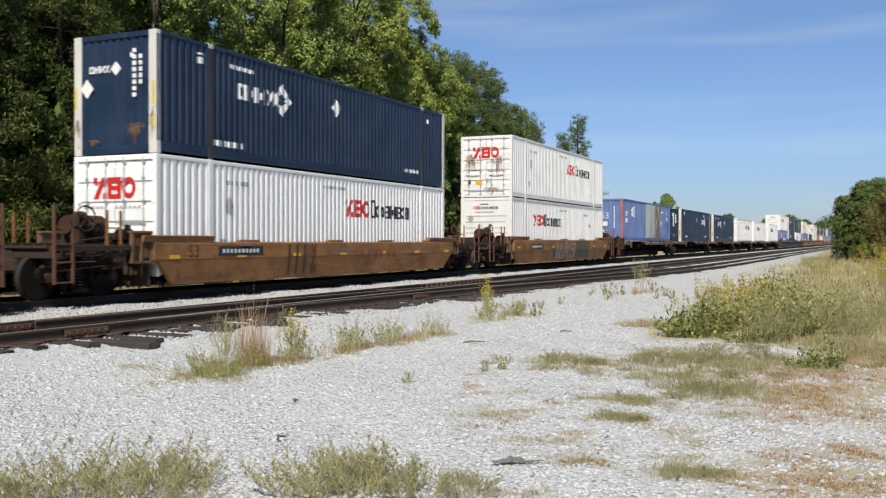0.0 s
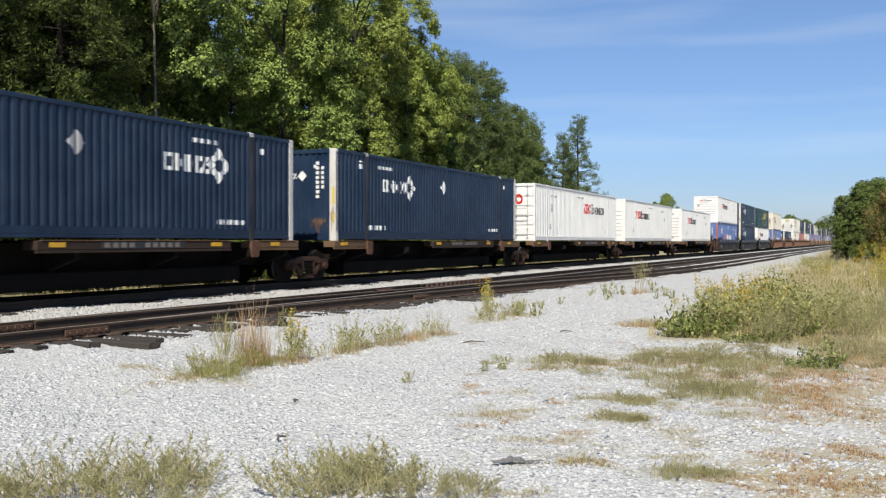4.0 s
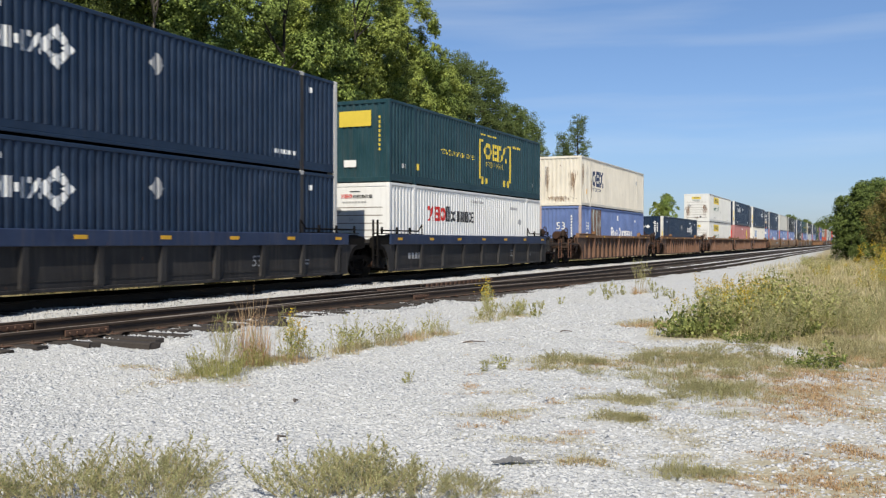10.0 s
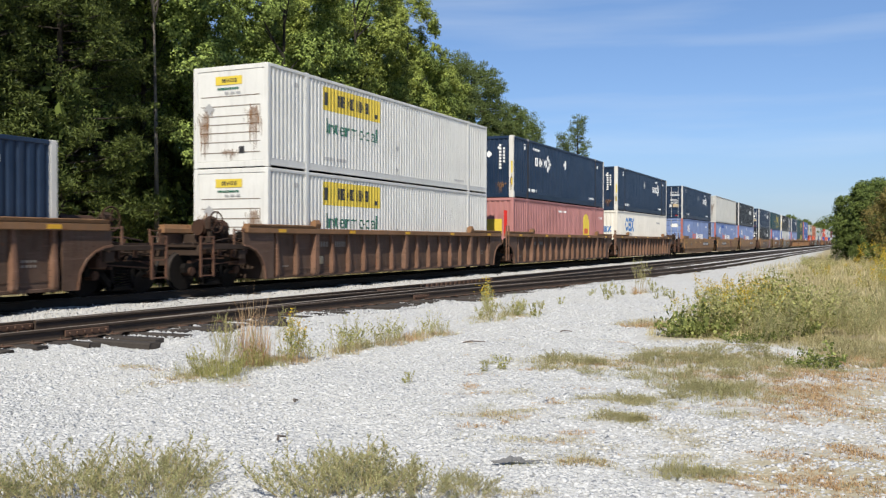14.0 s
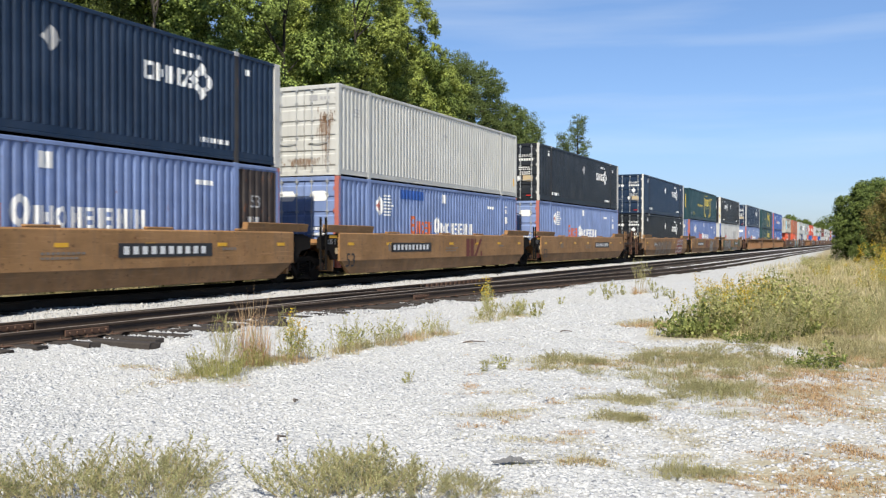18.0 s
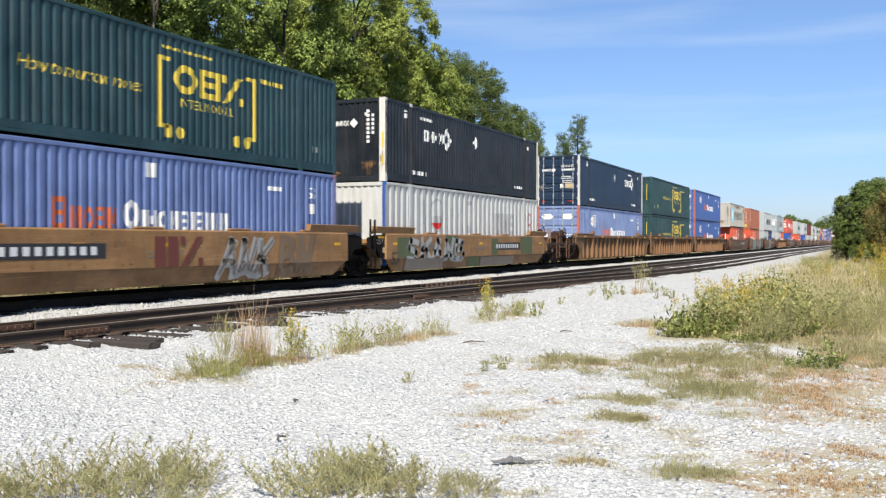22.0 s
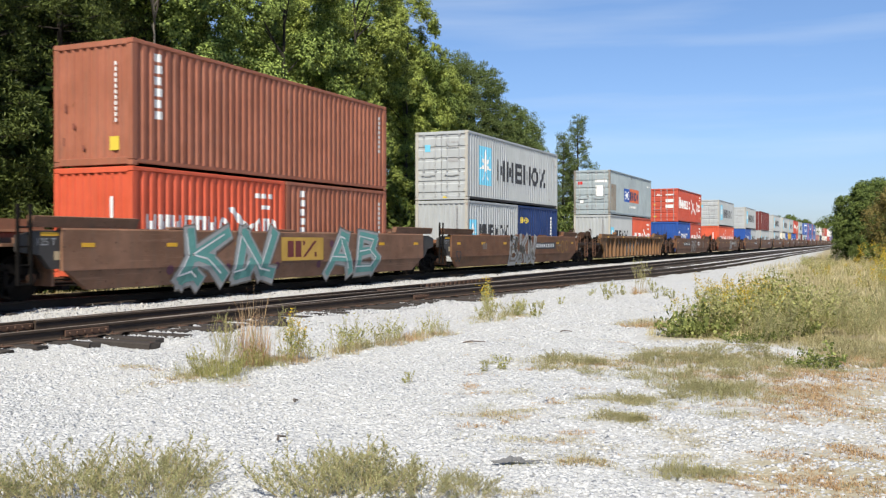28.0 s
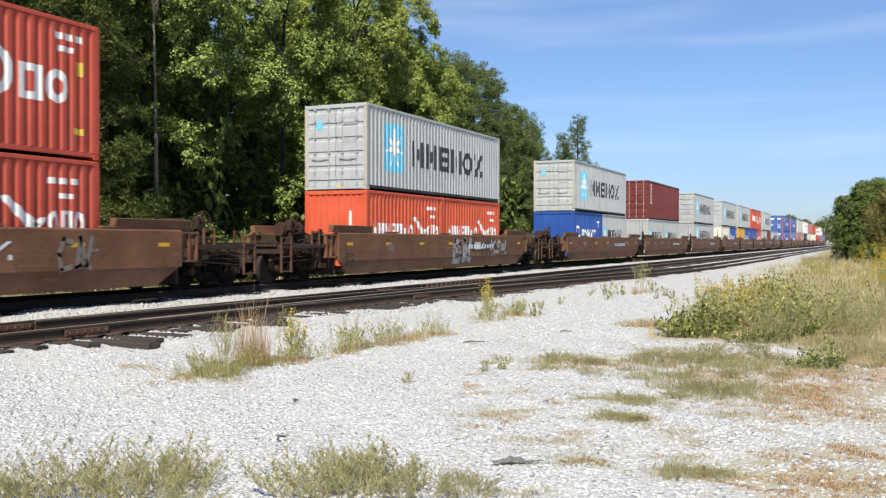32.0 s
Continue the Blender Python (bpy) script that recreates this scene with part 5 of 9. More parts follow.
def well_car(style, mat, a, near, far, nx, fx, idx, label, dark=STEEL_DARK, sprays=(), tone=None):
    """A well car unit: a = half its well; near and far: 'joint' or 'end', nx and fx: how far they reach."""
    car = thing("well_car", label, "rail car", "well cars of the train")
    tone = tone or mat
    low_side = style == "low"              # a lower, more deeply folded side
    style = "smooth" if low_side else style
    zt, zc = (1.31 if idx == 1 else 1.21, 0.80) if low_side else (1.50, 0.62)
    px0 = -6.1 if low_side else -5.4 if idx == 19 else -5.0 if idx in (17, 20, 29) else 1.6        # where the number panel starts
    for s in (-1, 1):
        nm = ("w", style, zt, a, s)
        if style == "smooth":
            up = [(s * 1.34, zt - 0.06), (s * 1.36, zt), (s * 1.50, zt), (s * 1.53, zt - 0.04), (s * 1.53, zc), (s * 1.40, zc), (s * 1.40, zt - 0.1)]
            part("side_plate", cached(nm + ("up",), "side_plate", mat, lambda b: b.prism(up, -a, a)), None, car)

            def low(b):
                o, i = s * 1.525, s * 1.42
                oo, ii = s * 1.435, s * 1.30
                c, d = a - 0.1, a - 0.75
                zl = zc - 0.002
                v = [(-c, o, zl), (c, o, zl), (d, oo, 0.20), (-d, oo, 0.20), (-c, i, zl), (c, i, zl), (d, ii, 0.20), (-d, ii, 0.20)]
                b.add(v, [(0, 1, 2, 3), (7, 6, 5, 4), (0, 4, 5, 1), (1, 5, 6, 2), (2, 6, 7, 3), (3, 7, 4, 0)])
            part("lower_plate", cached(nm + ("low",), "lower_plate", LOW_TAN if mat is TAN else mat, low), None, car)
            for e in (-1, 1):
                xa, xb = sorted((e * (a - 2.15), e * (a + (0.75 if (near if e < 0 else far) == "joint" else 0.35))))
                g = [(s * 1.36, zt + 0.003), (s * 1.50, zt + 0.003), (s * 1.56, zt + (0.14 if low_side else 0.22)), (s * 1.38, zt + (0.16 if low_side else 0.24))]
                part("guide_plate", cached(nm + ("guide", e, round(xb - xa, 1), tone.name), "guide_plate", tone, lambda b: b.prism(g, xa, xb)), None, car)
            if s < 0:
                for j, xx in enumerate((-a * 0.62, -a * 0.1, a * 0.3, a * 0.7)):
                    part("top_rub_strip", cached(nm + ("rub", j), "top_rub_strip", tone, lambda b: b.box(xx, xx + 0.9, -1.51, -1.38, zt + 0.003, zt + 0.06, 0.015)), None, car)
        else:
            ribbed = style == "ribbed"
            yp = 1.36 if ribbed else 1.42
            y_plate = s * yp
            ch = (1.45, 1.60) if ribbed else (1.12, 1.47)
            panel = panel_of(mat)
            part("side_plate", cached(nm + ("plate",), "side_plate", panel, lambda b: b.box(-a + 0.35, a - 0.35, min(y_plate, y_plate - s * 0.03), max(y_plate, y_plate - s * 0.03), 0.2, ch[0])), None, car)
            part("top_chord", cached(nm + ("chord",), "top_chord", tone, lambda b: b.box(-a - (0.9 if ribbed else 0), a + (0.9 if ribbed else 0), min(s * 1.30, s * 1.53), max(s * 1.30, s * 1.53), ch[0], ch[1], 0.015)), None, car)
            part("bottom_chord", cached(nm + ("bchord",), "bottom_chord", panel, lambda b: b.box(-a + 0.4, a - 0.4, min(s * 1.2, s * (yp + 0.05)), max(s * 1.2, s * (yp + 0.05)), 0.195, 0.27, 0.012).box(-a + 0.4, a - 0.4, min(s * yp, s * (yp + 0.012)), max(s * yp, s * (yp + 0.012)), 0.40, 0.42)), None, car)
            n = 17 if ribbed else 9
            for i in range(n):
                xx = -a + 0.55 + (2 * a - 1.1) * i / (n - 1)
                broad = ribbed and i in (2, 8, 14)     # the posts that carry the container guides

                def rib(b):
                    w = (0.11 if broad else 0.055) if ribbed else 0.09
                    deep = 1.52 if broad else 1.50
                    top = 1.52 if broad or not ribbed else 1.43
                    rows = [(ch[0], w, top), (0.62, w * 1.15, deep), (0.30, w * 1.35, deep - 0.01), (0.21, w * 1.2, yp + 0.03)]
                    v = []
                    for z, ww, out in rows:
                        v += [(xx - ww, s * yp, z), (xx - ww * 0.8, s * out, z), (xx + ww * 0.8, s * out, z), (xx + ww, s * yp, z)]
                    f = [(0, 1, 2, 3), (15, 14, 13, 12)]
                    for j in range(3):
                        f += [(4 * j + k, 4 * j + 4 + k, 4 * j + 5 + k, 4 * j + 1 + k) for k in range(3)]
                    b.add(v, f)
                part("rib", cached(nm + ("rib", i), "rib", mat, rib), None, car)
                if broad and i != 8:
                    part("guide_block", cached(nm + ("gb", i), "guide_block", tone, lambda b: b.prism([(s * 1.34, 1.603), (s * 1.53, 1.603), (s * 1.56, 1.74), (s * 1.50, 1.86), (s * 1.36, 1.80)], xx - 0.14, xx + 0.14)), None, car)
            for e in (-1, 1):
                xa, xb = sorted((e * (a - 0.35), e * (a + 0.02)))
                reach = 1.0 if ribbed else 0.62
                arch = [(a - 0.36, 0.2), (a - 0.36, ch[0]), (a + reach, ch[0]), (a + reach, 1.10), (a + 0.78 * reach, 1.07), (a + 0.5 * reach, 0.97), (a + 0.28 * reach, 0.80), (a + 0.12 * reach, 0.56), (a + 0.05 * reach, 0.2)]
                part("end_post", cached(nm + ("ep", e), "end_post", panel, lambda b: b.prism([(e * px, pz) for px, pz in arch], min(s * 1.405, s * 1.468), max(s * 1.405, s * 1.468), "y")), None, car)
                if ribbed:
                    lip = [(a + px, pz) for px, pz in ((1.0, 1.10), (0.78, 1.07), (0.5, 0.97), (0.28, 0.80), (0.12, 0.56), (0.05, 0.2), (0.01, 0.2), (0.08, 0.58), (0.25, 0.84), (0.48, 1.01), (0.77, 1.12), (1.0, 1.15))]
                    part("arch_lip", cached(nm + ("lip", e), "arch_lip", mat, lambda b: b.prism([(e * px, pz) for px, pz in lip], min(s * 1.47, s * 1.5), max(s * 1.47, s * 1.5), "y")), None, car)
            if style == "ribbed":
                for e in (-1, 1):
                    xa, xb = sorted((e * (a - 2.34), e * (a + 0.85)))
                    part("guide_plate", cached(nm + ("guide", e), "guide_plate", tone, lambda b: b.prism([(s * 1.32, 1.603), (s * 1.50, 1.603), (s * 1.55, 1.68), (s * 1.34, 1.70)], xa, xb)), None, car)

    def floor(b):
        for i in range(12):
            x = -a + 0.3 + (2 * a - 0.6) * i / 11
            b.box(x - 0.09, x + 0.09, -1.3, 1.3, 0.215, 0.3)
        for y in (-0.9, 0.75):
            b.box(-a + 0.3, a - 0.3, y, y + 0.15, 0.302, 0.34)
    part("well_floor", cached(("wfloor", a), "well_floor", STEEL_DARK, floor), None, car)
    ry, rz = (-1.53, zt - 0.40) if style == "smooth" else ((-1.53, 1.475) if style == "ribbed" else (-1.53, 1.27))
    reflectors(car, a, ry, rz, 7 if style != "ribbed" else 5, idx)
    face = -1.533 if style == "smooth" else -1.363 if style == "ribbed" else -1.423

    def flat(polys):
        b = Build()
        for p in polys:
            b.add([(px, face - 0.004, pz) for px, pz in p], [tuple(range(len(p)))])
        return b

    def folded(polys):
        """Paint that follows the side over its fold."""
        v, f = [], []
        for p in polys:
            for lo, hi in ((-9, zc), (zc, 9)):
                q = clip([(pz, px) for px, pz in p], lo, hi)
                if q:
                    f.append(tuple(range(len(v), len(v) + len(q))))
                    v += [(px, face - 0.005 + max(0.0, zc - pz) * 0.19, pz) for pz, px in q]
        return v, f
    if style == "smooth" and idx not in (26,):
        part("stencil", cached(("st", a, zt), "stencil", M_BLACK, lambda b: b.add(*(lambda q: (q.v, q.f))(flat(letters("53", -a + 1.15, 0.84, 0.3) if low_side else [])) if low_side else folded(letters("53", -a + 0.35, 0.42, 0.44) if a > 7 else [rect(-a + 1.2, 0.65, 0.4, 0.3)]))), None, car)
        plate_w, plate_h = (1.9, 0.24) if low_side else (4.2, 0.3) if idx == 19 else (3.2, 0.32)
        part("number_panel", cached(("np", a, px0), "number_panel", M_BLACK if idx != 19 else M_DIRT, lambda b: b.add(*(lambda q: (q.v, q.f))(flat([rect(px0, 0.86, plate_w, plate_h)])))), None, car)
        part("number_bars", cached(("nb", a, px0), "number_bars", M_WHITE, lambda b: b.add([(px, face - 0.008, pz) for p in bars(px0 + 0.16, 0.93, plate_w - 0.3, plate_h - 0.14, 10, 0.42) for px, pz in p], [tuple(range(4 * i, 4 * i + 4)) for i in range(10)])), None, car)["kind"] = "stuff"
        part("small_print", cached(("sp", a), "small_print", M_DIRT, lambda b: b.add(*(lambda q: (q.v, q.f))(flat(bars(-0.5, 0.95, 1.2, 0.05, 9) + bars(-0.5, 0.85, 1.0, 0.05, 8) + bars(5.2, 1.0, 0.6, 0.07, 5) + bars(-5.2, 0.9, 0.5, 0.26, 3))))), None, car)["kind"] = "stuff"
    elif style == "ribbed" and idx in (23, 24):
        n = 17
        for e in ((1,) if idx == 23 else (-1,)):

            def black(b):
                for i in range(2):
                    x0 = -a + 0.55 + (2 * a - 1.1) * ((i if e < 0 else n - 2 - i) + 0.0) / (n - 1) + 0.13
                    b.add([(x0, -1.364, 0.26), (x0 + 0.72, -1.364, 0.26), (x0 + 0.72, -1.364, 1.42), (x0, -1.364, 1.42)], [(0, 1, 2, 3)])
            part("black_panel", cached(("blackp", a, e), "black_panel", SOOT_PAINT, black), None, car, "sooty black panels by the end ribs")
        q = flat(bars(a - 1.55, 0.9, 0.6, 0.06, 4) + bars(a - 1.55, 0.78, 0.6, 0.05, 5) + letters("53", a - 2.75, 0.75, 0.26) if idx == 23 else letters("25T", -a + 0.75, 0.72, 0.2))
        part("stencil", cached(("str", a, idx), "stencil", M_GREY, lambda b: b.add([(px, py - 0.004, pz) for px, py, pz in q.v], q.f)), None, car)
    elif style == "ribbed":
        q = flat(bars(-a + 2.75, 1.06, 0.62, 0.16, 4) + bars(-a + 3.75, 1.06, 0.66, 0.16, 6) + bars(a - 1.3, 0.7, 0.4, 0.05, 4) + bars(a - 1.3, 0.8, 0.4, 0.05, 4) + bars(-a + 0.9, 0.5, 0.34, 0.05, 3))
        part("stencil", cached(("stb", a), "stencil", M_DIRT, lambda b: b.add([(px, py - 0.002, pz) for px, py, pz in q.v], q.f)), None, car)
        part("placard", cached(("plc", a), "placard", M_TAN, lambda b: b.box(-a + 2.74, -a + 3.06, -1.372, -1.362, 0.55, 0.78)), None, car)
    elif style == "coal":
        part("stencil", cached(("stc", a), "stencil", M_GREY, lambda b: b.add(*(lambda q: (q.v, q.f))(flat(letters("53", a - 4.9, 0.55, 0.3) + bars(-a + 1.5, 0.6, 1.1, 0.22, 4) + bars(a - 2.6, 0.55, 0.5, 0.05, 4) + bars(a - 2.6, 0.65, 0.5, 0.05, 4))))), None, car)
        for e in (-1, 1):
            def side_walk(b):
                b.box(min(e * (a - 2.6), e * (a + 0.7)), max(e * (a - 2.6), e * (a + 0.7)), -1.5, -1.36, 1.473, 1.5)
                b.wire([(e * (a - 2.6), -1.44, 1.49), (e * (a - 2.6), -1.44, 1.85), (e * (a - 2.3), -1.44, 1.6), (e * (a + 0.6), -1.44, 1.6)], 0.025, 6)
                for q in (a - 1.6, a - 0.6, a + 0.5):
                    b.box(e * q - 0.03, e * q + 0.03, -1.47, -1.41, 1.5, 1.72)
            part("side_walk", cached(("sw", a, e), "side_walk", STEEL_DARK, side_walk), None, car)
    layer = 0
    for nm, m, polys in sprays:
        b = Build()
        layer += 1
        for p in polys:
            turned = [(pz, px) for px, pz in p]
            for lo, hi in ((-9, zc), (zc, 9)):
                q = clip(turned, lo, hi)
                if q:
                    b.add([(px, face - 0.003 - 0.003 * layer + (max(0.0, zc - pz) * (0.14 if low_side else 0.19) if style == "smooth" else 0), pz) for pz, px in q], [tuple(range(len(q)))])
        part("sprayed_shape", b, m, car, "sprayed shapes in loose paint")["kind"] = "stuff"
    for kind, x, s in ((near, nx, -1), (far, fx, 1)):
        if kind == "joint":
            joint_end(car, a, x, s, mat, dark)
        else:
            end_platform(car, a, x, s, mat, True, mat in (TAN, RUST_TAN))
    if near == "joint":
        bogie(car, -nx, idx)
    else:
        bogie(car, -(a + 1.75), idx)
    if far == "end":
        bogie(car, a + 1.75, idx)
    return car


def spine_car(a, near, far, nx, fx, idx):
    """A spine car unit: one deep beam with arms and short decks under the container's ends."""
    car = thing("spine_car", "grimy brown spine car with a deep centre beam and side arms", "rail car", "spine cars of the train")
    k = ("spine", a, near, far, round(nx, 1), round(fx, 1), idx > 2)
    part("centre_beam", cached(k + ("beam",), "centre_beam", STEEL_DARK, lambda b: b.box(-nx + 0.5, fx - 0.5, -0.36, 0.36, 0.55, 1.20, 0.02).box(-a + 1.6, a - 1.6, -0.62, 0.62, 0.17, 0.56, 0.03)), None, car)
    for s in (-1, 1):
        for j, (xa, xb) in enumerate(((-nx + 1.0 if near == "joint" else -a - 0.15, -a + 2.1), (-a + 7.0, -a + 13.2), (a - 2.0, fx - 1.0 if far == "joint" else a + 0.1))):
            part("side_deck", cached(k + ("deck", s, j), "side_deck", GRIME if j == 1 and idx > 2 else TAN_GRIME, lambda b: b.box(xa, xb, min(s * 0.95, s * 1.36), max(s * 0.95, s * 1.36), 1.04, 1.235, 0.015).box(xa, xb, min(s * 1.3, s * 1.36), max(s * 1.3, s * 1.36), 0.98, 1.038)), None, car)
        for j, xx in enumerate((-a + 0.5, -a + 1.98, -a + 5.0, 0.0, a - 5.0, a - 1.98, a - 0.4)):
            part("arm", cached(k + ("arm", s, j), "arm", STEEL_DARK, lambda b: b.add([(xx - 0.09, s * 0.3, 0.5), (xx + 0.09, s * 0.3, 0.5), (xx + 0.09, s * 0.3, 1.03), (xx - 0.09, s * 0.3, 1.03), (xx - 0.07, s * 1.33, 0.86), (xx + 0.07, s * 1.33, 0.86), (xx + 0.07, s * 1.33, 1.03), (xx - 0.07, s * 1.33, 1.03)],
                 [(0, 1, 5, 4), (1, 2, 6, 5), (2, 3, 7, 6), (3, 0, 4, 7), (4, 5, 6, 7), (0, 3, 2, 1)])), None, car)
        for j, xx in enumerate((-a + 1.98, a - 1.98)):
            part("pedestal", cached(k + ("ped", s, j), "pedestal", LADDER_RUST, lambda b: b.prism([(xx - 0.16, 1.24), (xx + 0.16, 1.24), (xx + 0.18, 1.0), (xx + 0.12, 0.8), (xx - 0.12, 0.8), (xx - 0.18, 1.0)], min(s * 1.365, s * 1.43), max(s * 1.365, s * 1.43), "y")), None, car)
    part("reflector_row", cached(k + ("refl",), "reflector_row", REFLECT, lambda b: [b.box(x, x + 0.42, -1.367, -1.361, 1.1, 1.2) for x in (-a + 0.2, -a + 7.3, -a + 12.4, a - 1.2)]), None, car)
    part("number_panel", cached(k + ("panel",), "number_panel", M_BLACK, lambda b: b.box(-a + 8.7, -a + 11.4, -1.366, -1.361, 1.06, 1.22)), None, car)
    part("deck_stencil", cached(k + ("print",), "deck_stencil", M_DIRT if idx > 2 else M_GREY, lambda b: [b.box(-a + 8.8 + 0.25 * i, -a + 8.96 + 0.25 * i, -1.37, -1.365, 1.085, 1.195) for i in range(10) if i != 4]), None, car)
    part("deck_edge", cached(k + ("edge",), "deck_edge", RIB_CHORD, lambda b: [b.box(p, q, w * 1.345 - 0.03, w * 1.345 + 0.03, 1.236, 1.25) for p, q in ((-a + 0.1, -a + 2.0), (-a + 7.1, -a + 13.1), (a - 1.9, a)) for w in (-1, 1)]), None, car)
    for kind, x, s in ((near, nx, -1), (far, fx, 1)):
        if kind == "end":
            end_platform(car, a + 0.3, x, s, GRIME, False, False)
    bogie(car, -nx if near == "joint" else -(a + 1.1), idx)
    if far == "end":
        bogie(car, a + 1.1, idx)
    return car


# ---- the train: what each unit carries, and where its load starts at 0 s ----
START = [16.98, 40.68, 62.04, 83.26, 101.78, 120.75, 139.5, 160.25, 181.6, 201.2, 220.85, 244.4, 267.75, 291.25, 310.75, 330.4, 353.8, 373.15, 392.55,
         416.2, 435.5, 454.88, 478.4, 497.77, 517.11, 541.81, 561.54, 580.9, 604.24, 627.42, 651.44, 675.32, 694.7, 714.4,
         733.0, 747.5, 762.0, 776.5, 791.0, 812.0, 831.0, 852.0, 871.0, 892.0, 911.0, 932.0, 951.0, 972.0]
LOAD_FEET = [53] * 25 + [45] + [40] * 13 + [53] * 9
CENTRE = [s + FEET[f] / 2 for s, f in zip(START, LOAD_FEET)]
CENTRE[25] = 548.25
N_UNITS = len(START)

FAINT = paint("worn_spray", (0.20, 0.135, 0.085), 0.7, 0.4, 0.1, 0.3)


def tag(x, z, w, h, n, seed, grow=1.0, lean=0.12, corners=9):
    """A run of sprayed shapes: irregular leaning blots that touch one another."""
    r = np.random.RandomState(seed)
    out = []
    for i in range(n):
        cx, cz = x + w * (i + 0.5 + r.uniform(-0.08, 0.08)) / n, z + h / 2
        p = []
        for j in range(corners):
            q = 2 * math.pi * j / corners + r.uniform(-0.2, 0.2)
            k = r.uniform(0.42, 1.3)
            dz = h / 2 * k * math.sin(q) * grow
            p.append((cx + w / n * 0.6 * k * math.cos(q) * grow + lean * dz, min(1.46, max(0.14, cz + dz))))
        out.append(p)
    return out


def strokes(x, z, w, h, paths, thick, lean=0.0):
    """Brush strokes through unit-square paths, as slim four-cornered pieces."""
    out = []
    for path in paths:
        for (ax, az), (bx, bz) in zip(path, path[1:]):
            p, q = Vector((x + ax * w + lean * az * h, z + az * h)), Vector((x + bx * w + lean * bz * h, z + bz * h))
            d = (q - p).normalized() * thick
            o = Vector((-d.y, d.x))
            out.append([tuple(p - d * 0.7 - o * 0.8), tuple(q + d * 0.7 - o), tuple(q + d * 0.7 + o), tuple(p - d * 0.7 + o * 0.8)])
    return out


WILD = {  # paths of the sprayed pieces
    "fork": [[(0.15, 0.98), (0.22, 0.5), (0.05, 0.05)], [(0.95, 0.98), (0.3, 0.52), (0.62, 0.42), (0.95, 0.08)], [(0.05, 0.05), (0.3, 0.14), (0.42, 0.02)]],
    "zig": [[(0.1, 0.05), (0.2, 0.95), (0.72, 0.12), (0.95, 0.95)], [(0.1, 0.05), (0.35, 0.12), (0.42, 0.3)], [(0.72, 0.12), (0.98, 0.05)]],
    "peak": [[(0.02, 0.03), (0.5, 0.97), (0.95, 0.03)], [(0.25, 0.4), (0.8, 0.36)], [(0.5, 0.97), (0.7, 0.9)]],
    "knot": [[(0.1, 0.05), (0.15, 0.95), (0.8, 0.85), (0.65, 0.55), (0.2, 0.5)], [(0.65, 0.55), (0.95, 0.3), (0.75, 0.05), (0.1, 0.05)]],
    "cup": [[(0.1, 0.95), (0.15, 0.1), (0.75, 0.08), (0.88, 0.95)]],
    "hook": [[(0.15, 0.98), (0.12, 0.06), (0.85, 0.08)]],
    "arc": [[(0.9, 0.85), (0.35, 0.96), (0.12, 0.5), (0.35, 0.05), (0.9, 0.14)]],
    "bend": [[(0.9, 0.85), (0.3, 0.95), (0.15, 0.62), (0.8, 0.42), (0.7, 0.08), (0.1, 0.1)]],
}


def wild(x, z, w, h, kinds, thick, lean=0.1):
    n = len(kinds)
    return [p for i, k in enumerate(kinds) for p in strokes(x + w * i / n, z + (0.03 if i % 2 else 0.0), w / n * 0.86, h, WILD[k], thick, lean)]


